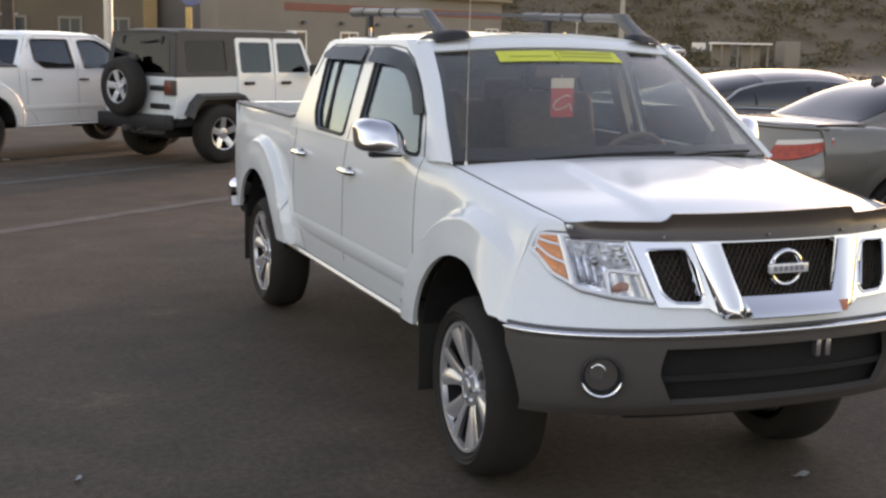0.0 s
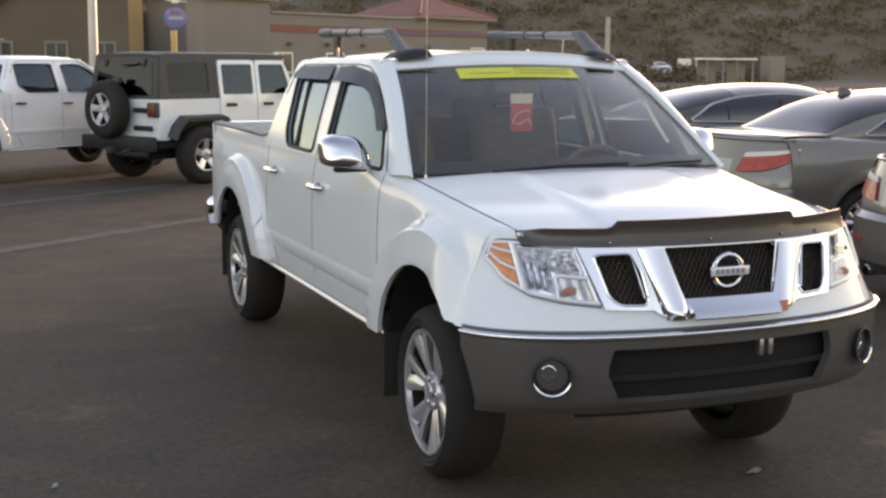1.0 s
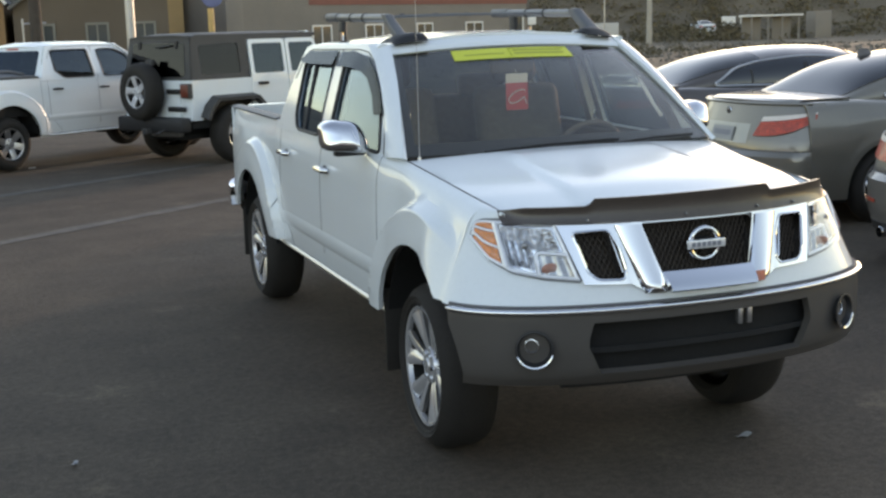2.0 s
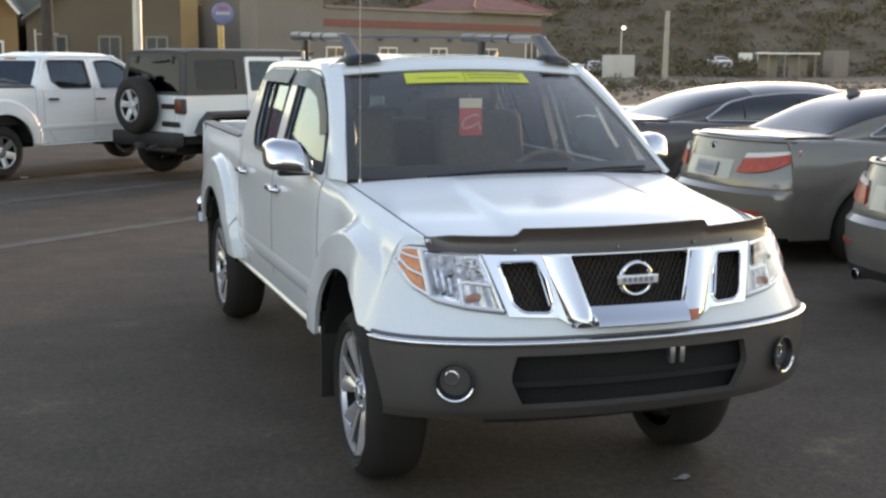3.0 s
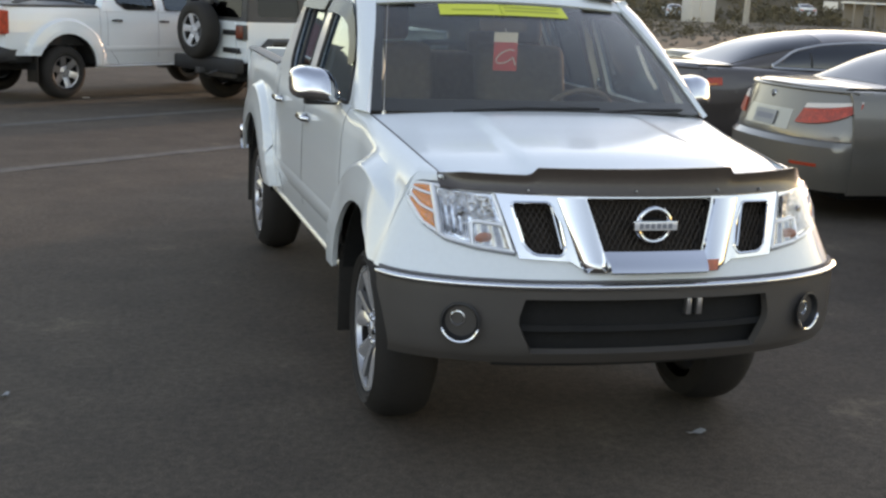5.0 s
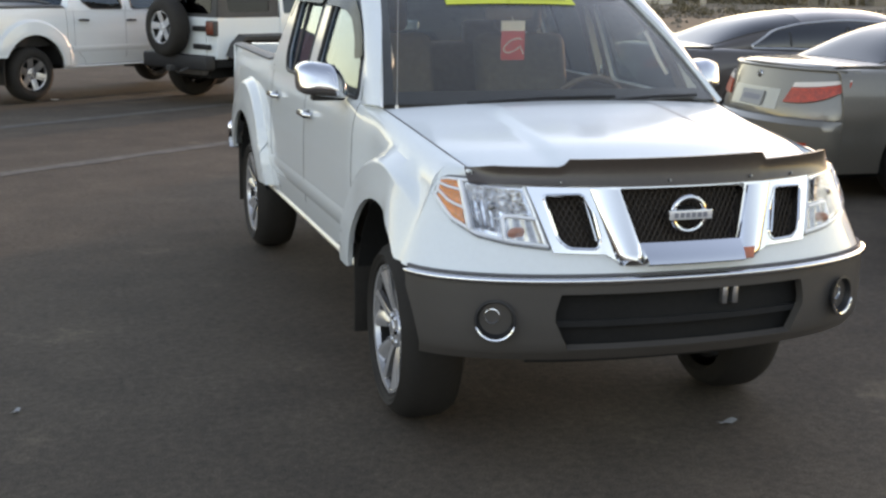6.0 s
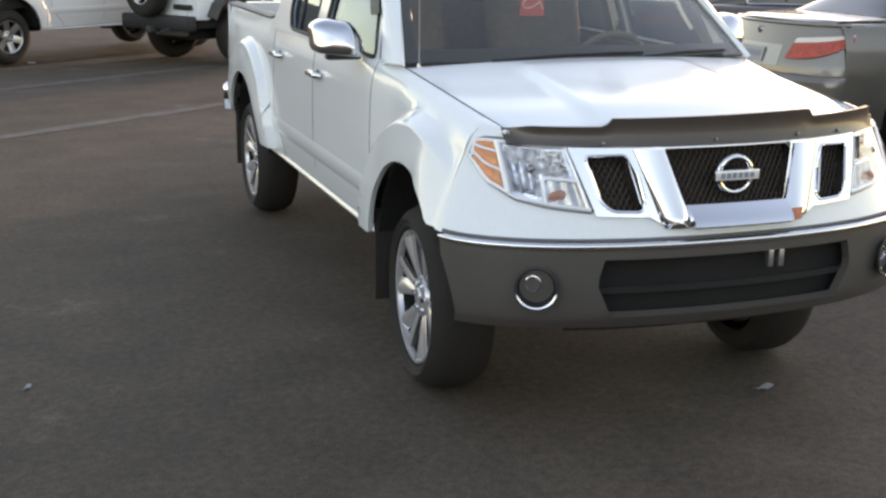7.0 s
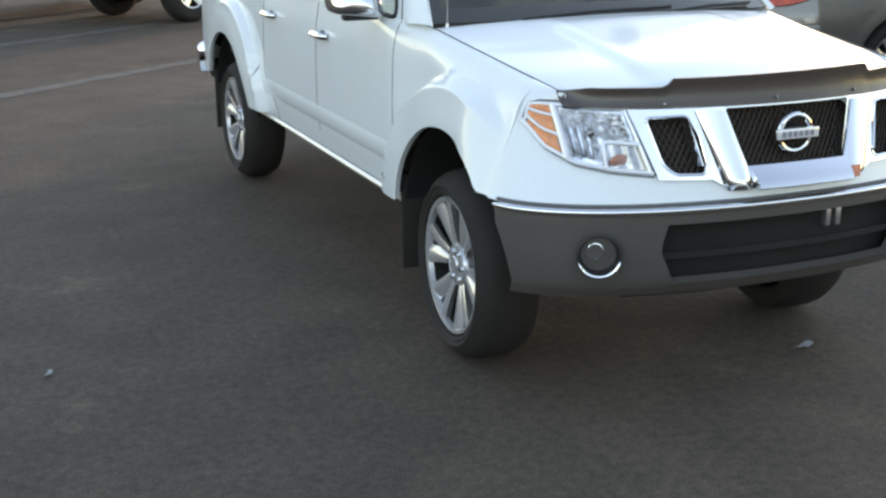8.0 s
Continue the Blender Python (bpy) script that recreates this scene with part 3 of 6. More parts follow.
    def lamp_pt(s, u, v, off):
        x = interp(u, ks, top_x) * v + interp(u, ks, bot_x) * (1 - v)
        z = interp(u, ks, top_z) * v + interp(u, ks, bot_z) * (1 - v)
        return nose(s * x, z, off)
    us = lin(0, 1, 24)
    for s in (-1, 1):
        h = raw("headlamp", *slab(lambda u, v: lamp_pt(s, u, v, 0.002), us, lin(0, 1, 14), 0.01, s < 0), LAMPCHROME, t, "clear headlamp with amber side marker")
        raw("lamp_gasket", *tube([lamp_pt(s, u, 0.0, 0.004) for u in us] + [lamp_pt(s, 1, v, 0.004) for v in lin(0.2, 1, 5)] + [lamp_pt(s, u, 1.0, 0.004) for u in reversed(us)] + [lamp_pt(s, 0, v, 0.004) for v in lin(0.9, 0.0, 6)], 0.0055, 6), SEAM, h)
        raw("lamp_border", *tube([lamp_pt(s, u, 0.045, 0.008) for u in us] + [lamp_pt(s, 0.985, v, 0.008) for v in lin(0.15, 0.9, 6)] + [lamp_pt(s, u, 0.955, 0.008) for u in reversed(us)] + [lamp_pt(s, 0.02, v, 0.008) for v in lin(0.9, 0.05, 6)], 0.007, 6), LAMPFRAME, h)
        for v0, v1 in ((0.10, 0.40), (0.46, 0.74), (0.80, 0.94)):
            raw("side_marker", *slab(lambda u, v: lamp_pt(s, u, v, 0.010 + 0.005 * math.sin(math.pi * clamp((v - v0) / (v1 - v0)))), lin(0.715, 0.965, 8), lin(v0, v1, 6), 0.008, s < 0), AMBER, h, "amber side marker")
        def bowl(u, v, d):
            dish = 0.016 * (((u - 0.47) / 0.26) ** 2 + ((v - 0.52) / 0.42) ** 2)
            flute = 0.006 * math.sin(u * 95.0) * (1.0 if u > 0.40 else 0.0) * smooth01((0.75 - v) / 0.2)
            step = 0.006 * smooth01((0.36 - u) / 0.03)
            return lamp_pt(s, u, v, 0.004 + 0.4 * dish + flute + step - d)
        raw("reflector_bowl", *slab(lambda u, v: bowl(u, v, 0.0), lin(0.36, 0.63, 44), lin(0.15, 0.89, 16), 0.004, s < 0), REFLECTOR, h)
        raw("reflector_bowl", *slab(lambda u, v: bowl(u, v, 0.0), lin(0.08, 0.36, 12), lin(0.52, 0.89, 10), 0.004, s < 0), REFLECTOR, h)
        raw("bulb_hood", *moved(lathe([(0.0, -0.022), (0.010, -0.020), (0.014, -0.010), (0.015, 0.0)], 24, "y"), Matrix.Translation(lamp_pt(s, 0.42, 0.56, 0.002)) @ Euler((0, 0, radians(s * 26))).to_matrix().to_4x4()), REFLECTOR, h)
        raw("turn_lamp", *slab(lambda u, v: lamp_pt(s, u, v, 0.010 + 0.004 * math.sin(u * 60)), lin(0.035, 0.30, 24), lin(0.08, 0.42, 8), 0.006, s < 0), LAMPGREY, h, "clear turn signal lamp")
        raw("turn_bulb", *moved(lathe([(0.0, -0.014), (0.012, -0.010), (0.016, 0.0), (0.0, 0.004)], 16, "y"), Matrix.Translation(lamp_pt(s, 0.22, 0.20, 0.012)) @ Matrix.Diagonal((2.2, 0.5, 1.2, 1))), AMBERDIM, h)
        rim_pts = [lamp_pt(s, u, 0.455, 0.012) for u in lin(0.02, 0.27, 10)] + [lamp_pt(s, 0.31, 0.44, 0.012), lamp_pt(s, 0.328, 0.40, 0.012)] + [lamp_pt(s, 0.332, v, 0.012) for v in lin(0.36, 0.05, 6)]
        raw("lamp_divider", *tube(rim_pts, 0.0075, 8), LAMPFRAME, h)
        for v0 in (0.43, 0.77):
            raw("lamp_divider", *tube([lamp_pt(s, u, v0, 0.014) for u in lin(0.69, 0.97, 6)], 0.0055, 6), LAMPFRAME, h)
        raw("lamp_divider", *tube([lamp_pt(s, 0.675, v, 0.010) for v in lin(0.05, 0.95, 10)], 0.011, 8), LAMPFRAME, h)
        lens = raw("lens", *slab(lambda u, v: lamp_pt(s, u, v, 0.020), us, lin(0, 1, 14), 0.003, s < 0), LENS, h)
        lens.visible_shadow = False
    # smoked deflector along the bonnet's front edge
    if options.get("deflector", True):
        def defl(a, v):
            x = 0.70 * a
            p = nose(x * 0.985, 1.045, 0.030)
            end = smooth01((abs(a) - 0.90) / 0.10)
            step = (0.066 + 0.010 * a + 0.026 * smooth01((0.53 - abs(a + 0.08)) / 0.03)) * (1 - 0.22 * end)
            back = 0.010 * v + 0.035 * end * v
            return Vector((x, p.y + back + 0.006 * math.sin(v * 3.1) - 0.004, 1.036 + step * v))
        raw("bonnet_deflector", *slab(defl, lin(-1, 1, 81), lin(0, 1, 8), 0.010), SMOKE, t, "smoked plastic bonnet deflector")
        for a in (-0.62, -0.1, 0.35, 0.62):
            raw("deflector_screw", *moved(lathe([(0.0, -0.010), (0.005, -0.009), (0.006, 0.0)], 10, "y"), Matrix.Translation(defl(a, 0.18))), LAMPGREY, t)
    # cab
    def roof_pt(a, b):
        y0, y1 = 0.955 + 0.05 * abs(a) ** 2.2, 2.36
        y = y0 + (y1 - y0) * b
        x = a * (0.600 + 0.02 * smooth01(b * 3))
        return Vector((x, y, roof(x, y) - 0.020 * abs(a) ** 8))
    raw("roof", *slab(roof_pt, lin(-1, 1, 33), lin(0, 1, 26), 0.03), paint, t)
    for x0 in (-0.22, 0.22):
        raw("roof_rib", *slab(lambda u, y: (x0 + 0.05 * u, y, roof(x0 + 0.05 * u, y) + 0.004 * math.cos(u * 1.57)), lin(-1, 1, 7), lin(1.2, 2.25, 10), 0.006), paint, t)
    win_f = [(0.62, 0.0), (1.42, 0.03), (1.45, 0.85), (1.24, 0.88), (1.06, 0.85), (0.88, 0.68), (0.705, 0.36)]
    win_r = [(1.62, 0.03), (2.11, 0.04), (2.20, 0.22), (2.26, 0.80), (2.18, 0.88), (1.645, 0.88)]
    if not front:
        win_r = [(1.60, 0.03), (2.17, 0.04), (2.32, 0.26), (2.315, 0.84), (2.26, 0.88), (1.625, 0.88)]
    edge = [(0.50, -0.02), (2.60, -0.02), (2.53, 0.3), (2.46, 0.62), (2.36, 0.98), (2.27, 1.03), (1.15, 1.03), (1.05, 0.97), (0.92, 0.84), (0.755, 0.62), (0.61, 0.36)]
    both("window_frame", lambda s: plate(rounded(edge, 0.03), [rounded(win_f, 0.06), rounded(win_r, 0.06)], lambda y, q, d: glass_side(y, q, s, -d), 0.035, 0.05), paint, t)
    both("window_lining", lambda s: plate(rounded(edge, 0.03), [rounded(win_f, 0.06), rounded(win_r, 0.06)], lambda y, q, d: glass_side(y, q, s, -0.037 - d), 0.008, 0.05), CABIN, t)
    both("window_seal", lambda s: merged(*[tube([glass_side(p[0], p[1], s, 0.0) for p in rounded(w, 0.06) + rounded(w, 0.06)[:1]], 0.010, 6, False) for w in (win_f, win_r)]), BLACKTRIM, t)
    for w in (win_f, win_r):
        for g in both("side_window", lambda s: plate(rounded(w, 0.06), [], lambda y, q, d: glass_side(y, q, s, -0.015 - d), 0.004), TINT if front else REARTINT, t):
            g.visible_shadow = False
    if front:
        both("quarter_post", lambda s: tube([glass_side(1.98, 0.05, s, -0.012), glass_side(2.06, 0.86, s, -0.012)], 0.012, 8), BLACKTRIM, t)
    both("window_frame_seam", lambda s: tube([glass_side(y, q, s, 0.001) for y, q in ((0.57, 0.0), (0.655, 0.36), (0.805, 0.63), (0.97, 0.85), (1.10, 0.95), (1.25, 0.975), (1.55, 0.975), (2.20, 0.97), (2.33, 0.88), (2.40, 0.62))], 0.0035, 6), SEAM, t)
    both("pillar_seam", lambda s: tube([glass_side(1.54, 0.0, s, 0.0), glass_side(1.55, 0.975, s, 0.0)], 0.004, 6), SEAM, t)
    # A-pillars
    def a_pillar(s):
        def fn(v, u):
            p = screen(s * 0.985, v)
            q = glass_side(interp(v, [0.0, 0.36, 0.62, 0.84, 0.97, 1.0], [0.505, 0.617, 0.762, 0.928, 1.06, 1.10]), v, s)
            mid = (p + q) / 2 + Vector((s * 0.016, -0.012, 0.008))
            return p * (1 - u) ** 2 + mid * 2 * u * (1 - u) + q * u * u
        return slab(fn, lin(-0.03, 1.0, 14), lin(0, 1, 8), 0.02, s < 0)
    both("windscreen_pillar", a_pillar, paint, t)
    def rail(s):
        return slab(lambda y, u: glass_side(y, 1.0, s) * (1 - u) + Vector((s * 0.598, y, roof(0.598, y) - 0.004)) * u + Vector((s * 0.010, 0, 0.012)) * math.sin(math.pi * u), lin(0.99, 2.36, 20), lin(0, 1, 6), 0.02, s < 0)
    both("roof_rail_skin", rail, paint, t)
    ws = raw("windscreen", *slab(screen, lin(-0.985, 0.985, 33), lin(0.0, 1.0, 16), 0.005), GLASS, t, "curved windscreen")
    ws.visible_shadow = False
    raw("roof_header", *slab(lambda a, b: screen(a, b, 0.004 + 0.010 * smooth01((b - 0.925) / 0.03)), lin(-0.99, 0.99, 33), lin(0.925, 1.015, 8), 0.012), paint, t)
    raw("screen_border", *merged(slab(lambda a, b: screen(a, b, -0.008), lin(-0.985, 0.985, 33), lin(0.0, 0.10, 3), 0.003), slab(lambda a, b: screen(a, b, -0.008), lin(-0.985, 0.985, 33), lin(0.905, 0.97, 3), 0.003),
        slab(lambda a, b: screen(a, b, -0.008), lin(-0.985, -0.93, 3), lin(0.1, 0.97, 12), 0.003), slab(lambda a, b: screen(a, b, -0.008), lin(0.93, 0.985, 3), lin(0.1, 0.97, 12), 0.003)), BLACKTRIM, t)
    # back of the cab
    back = rounded([(-0.80, 1.20), (0.80, 1.20), (0.645, 1.66), (-0.645, 1.66)], 0.05)
    hole = rounded([(-0.66, 1.24), (0.66, 1.24), (0.56, 1.60), (-0.56, 1.60)], 0.05)
    raw("cab_back", *plate(back, [hole], lambda x, z, d: (x, 2.61 - 0.27 * (z - 1.2) / 0.46 - d, z), 0.04), paint, t)
    rw = raw("rear_window", *plate(hole, [], lambda x, z, d: (x, 2.60 - 0.27 * (z - 1.2) / 0.46 - d, z), 0.005), TINT if front else REARTINT, t)
    rw.visible_shadow = False
    raw("cab_back_panel", *box(-0.80, 0.80, 2.58, 2.61, 0.56, 1.21, 0.005), paint, t)
    raw("brake_light", *box(-0.12, 0.12, 2.33, 2.37, 1.615, 1.64, 0.008), REDLENS, t)
    # bed
    raw("bed_floor", *box(-0.74, 0.74, 2.64, 4.14, 0.72, 0.75), BLACKTRIM, t)
    both("bed_wall", lambda s: box(min(s * 0.70, s * 0.76), max(s * 0.70, s * 0.76), 2.64, 4.14, 0.72, 1.225, 0.01), BLACKTRIM, t)
    raw("bed_front_wall", *box(-0.76, 0.76, 2.635, 2.67, 0.72, 1.225, 0.01), BLACKTRIM, t)
    both("bed_rail_cap", lambda s: slab(lambda y, u: (s * (shoulder(y)[0] + 0.012 - 0.11 * u), y, shoulder(y)[1] - 0.006 + 0.022 * math.sin(math.pi * clamp(u * 0.9 + 0.1)) ** 0.5), lin(2.64, 4.15, 16), lin(0, 1, 8), 0.012, s < 0), RACKGREY, t)
    gate = raw("tailgate", *slab(lambda x, z: (x, 4.165 + 0.015 * math.sin(3.14 * (z - 0.6) / 0.65), z), lin(-0.66, 0.66, 20), lin(0.62, 1.245, 12), 0.05), paint, t)
    raw("tailgate_handle", *box(-0.10, 0.10, 4.175, 4.195, 1.02, 1.08, 0.008), BLACKTRIM, gate)
    def tail(s):
        def fn(u, z):
            a = u * math.pi / 2
            k = 0.0 if front else 1.0
            return Vector((s * (0.655 - 0.005 * k + (0.100 + 0.076 * k) * math.sin(a) ** 0.75), 4.175 + 0.060 * k - 0.10 * (1 - math.cos(a)), z + k * 0.10 * (1.035 - z) * u ** 4))
        return slab(fn, lin(0, 1, 10), lin(0.88, 1.19, 8), 0.02, s < 0)
    both("tail_lamp", tail, REDLENS, t, "red tail lamp")
    both("bed_corner", lambda s: slab(lambda u, z: Vector((s * (0.655 + 0.13 * math.sin(u * math.pi / 2)), 4.165 - 0.06 * (1 - math.cos(u * math.pi / 2)), z)), lin(0, 1, 8), lin(0.60, 1.24, 6), 0.015, s < 0), paint, t)
    raw("rear_bumper", *slab(lambda u, v: (0.775 * math.sin(u * 1.5708) , 4.05 + 0.285 * max(0.0, math.cos(u * 1.5708)) ** 0.45 - 0.03 * (2 * v - 1) ** 2, 0.555 + 0.125 * v), lin(-1, 1, 41), lin(0, 1, 8), 0.08), CHROME if front else BLACKTRIM, t, "rear step bumper")
    # handles, mirrors
    for y0, z0 in ((1.46, 1.045), (2.335, 1.06)):
        for s in (-1, 1):
            x0 = flank(y0, z0)
            hd = raw("door_handle", *tube([(s * (x0 + 0.004), y0 - 0.085, z0), (s * (x0 + 0.034), y0 - 0.065, z0 + 0.004), (s * (x0 + 0.038), y0 + 0.04, z0 + 0.006), (s * (x0 + 0.004), y0 + 0.085, z0 + 0.004)], [0.012, 0.015, 0.015, 0.012], 10), CHROME if front else BLACKTRIM, t, "chrome door handle" if front else "black door handle")
            raw("handle_recess", *moved(lathe([(0.0, -0.002), (0.034, -0.002), (0.040, 0.006)], 20), Matrix.Translation((s * (x0 - 0.002), y0, z0 - 0.012)) @ Matrix.Diagonal((-s, 1.6, 1, 1))), RACKGREY, hd)
    for s in (-1, 1):
        k = 1.0 if s < 0 else 0.95
        mx = 0.806
        ring = rounded([(-0.012, 1.200), (0.002, 1.285), (0.040, 1.345), (0.150, 1.358), (0.202, 1.335), (0.204, 1.222)], 0.040, 6)
        ring = dense(ring, 0.012)
        cen = Vector((0.105, 1.285))
        rows = [(0.93, 0.668), (1.0, 0.662), (1.0, 0.622), (0.985, 0.602), (0.94, 0.586), (0.85, 0.575), (0.70, 0.566), (0.48, 0.560), (0.24, 0.557)]
        vs, nr = [], len(ring)
        for sc, yy in rows:
            for p in ring:
                q = cen + (Vector((p[0], p[1])) - cen) * sc
                vs.append((s * (mx + k * q.x), yy + 0.135 + 0.30 * (q.y - 1.285) + 0.12 * (q.x - 0.1), q.y - 0.012))
        fs = [(i * nr + j2, i * nr + (j2 + 1) % nr, (i + 1) * nr + (j2 + 1) % nr, (i + 1) * nr + j2) for i in range(len(rows) - 1) for j2 in range(nr)]
        fs.append(tuple((len(rows) - 1) * nr + j2 for j2 in range(nr)))
        fs.append(tuple(reversed(range(nr))))
        if s > 0:
            fs = [tuple(reversed(f)) for f in fs]
        mm = raw("mirror", vs, fs, CHROME if front else WHITE, t, "chrome door mirror" if front else "")
        raw("mirror_foot", *box(min(s * 0.80, s * 0.95), max(s * 0.80, s * 0.95), 0.745, 0.795, 1.178, 1.206, 0.012), BLACKTRIM, mm)
        raw("mirror_glass", *box(min(s * 0.83, s * 0.98), max(s * 0.83, s * 0.98), 0.812, 0.820, 1.22, 1.325, 0.003), CHROME, mm)
    # cabin
    raw("dashboard", *slab(lambda u, v: (0.72 * u, 0.34 + 0.42 * v + 0.10 * (1 - v) * abs(u) ** 2, 1.165 + 0.03 * math.sin(v * 2.4) - 0.10 * smooth01((v - 0.8) / 0.2)), lin(-1, 1, 24), lin(0, 1, 10), 0.12), CABIN, t)
    for x0 in (-0.37, 0.37):
        seat = raw("front_seat", *merged(box(x0 - 0.26, x0 + 0.26, 1.10, 1.62, 0.72, 0.90, 0.06, 3), moved(box(-0.25, 0.25, -0.07, 0.07, 0.0, 0.62, 0.06, 3), Matrix.Translation((x0, 1.60, 0.82)) @ Euler((radians(-14), 0, 0)).to_matrix().to_4x4())), SEATCLOTH, t)
        raw("headrest", *moved(box(-0.13, 0.13, -0.05, 0.05, 0.0, 0.19, 0.045, 3), Matrix.Translation((x0, 1.755, 1.43)) @ Euler((radians(-8), 0, 0)).to_matrix().to_4x4()), SEATCLOTH, seat)
    bench = raw("rear_bench", *merged(box(-0.68, 0.68, 2.02, 2.46, 0.72, 0.92, 0.06, 3), moved(box(-0.68, 0.68, -0.06, 0.06, 0.0, 0.50, 0.05, 3), Matrix.Translation((0, 2.40, 0.85)) @ Euler((radians(-8), 0, 0)).to_matrix().to_4x4())), SEATCLOTH, t)
    for x0 in (-0.40, 0.40):
        raw("headrest", *box(x0 - 0.13, x0 + 0.13, 2.34, 2.42, 1.33, 1.47, 0.035, 3), SEATCLOTH, bench)
    raw("cabin_floor", *merged(box(-0.75, 0.75, 0.42, 2.58, 0.58, 0.70, 0.02), box(-0.72, 0.72, 0.42, 0.56, 0.60, 1.15, 0.02)), CABIN, t)
    both("door_trim", lambda s: box(min(s * 0.745, s * 0.768), max(s * 0.745, s * 0.768), 0.56, 2.56, 0.60, 1.17, 0.01), CABIN, t)
    raw("headliner", *slab(lambda x, y: (x, y, roof(x, y) - 0.045), lin(-0.56, 0.56, 10), lin(1.02, 2.32, 10), 0.01), PALECARD, t)
    wc = Matrix.Translation((0.37, 0.86, 1.10)) @ Euler((radians(-62), 0, 0)).to_matrix().to_4x4()
    raw("steering_wheel", *merged(tube([wc @ Vector((0.185 * math.cos(a), 0.185 * math.sin(a), 0)) for a in lin(0, 2 * math.pi, 32)], 0.014, 8, False), moved(lathe([(0.0, 0.03), (0.06, 0.025), (0.07, 0.0), (0.0, -0.02)], 20, "z"), wc), tube([wc @ Vector((-0.18, 0, 0)), wc @ Vector((0.18, 0, 0))], 0.014, 8)), CABIN, t)
    def strap(a, b, w, n):
        a, b, n = Vector(a), Vector(b), Vector(n)
        side = (b - a).cross(n).normalized() * (w / 2)
        return slab(lambda u, v: a.lerp(b, u) + side * v + n * (0.012 * math.sin(math.pi * u)), lin(0, 1, 8), lin(-1, 1, 3), 0.002)
    if front:
        for s in (-1, 1):
            raw("seat_belt", *strap((s * 0.645, 1.50, 1.575), (s * 0.735, 1.47, 1.22), 0.034, (-s * 0.6, -0.8, 0)), SUNPALE, t, "pale seat belt")
            # rear straps added to draw bright streaks along the rear door pillars
            raw("seat_belt", *strap((s * 0.640, 2.20, 1.510), (s * 0.705, 2.19, 1.32), 0.026, (-s * 0.6, -0.8, 0)), SUNPALE, t, "pale seat belt")
            raw("grab_handle", *tube([(s * 0.628, 0.790, 1.470), (s * 0.618, 0.730, 1.440), (s * 0.626, 0.640, 1.350), (s * 0.650, 0.600, 1.290)], 0.009, 8), SUNPALE, t)
        # buckle added for the glint at the foot of the driver's belt
        raw("belt_buckle", *box(0.715, 0.745, 1.452, 1.462, 1.225, 1.275, 0.004), CHROME, t)
    raw("cabin_mirror", *merged(box(-0.115, 0.115, 0.90, 0.925, 1.515, 1.575, 0.012), tube([(0, 0.92, 1.55), (0, 0.90, 1.645)], 0.010, 8)), CABIN, t)
    # wheels
    for yc in (0.0, 3.2):
        for s in (-1, 1):
            wheel(t, s * (0.822 if yc else 0.808), yc + (options.get("front_shift", 0.07) if yc == 0.0 else options.get("rear_shift", 0.14)), options.get("tyre", 0.350), s, r=options.get("tyre", 0.350), rim=options.get("rim", 0.256), rim_mat=options.get("rim_mat"), spokes=options.get("spokes", 6), twin=options.get("twin", True), turn=0.32 if yc else 0.12, steer=0 if yc else -2)
    return t


hero = pickup(pose(0, 0, 0), "white crew-cab pickup truck with a chrome grille and a roof rack", {"deflector": True, "front": True})


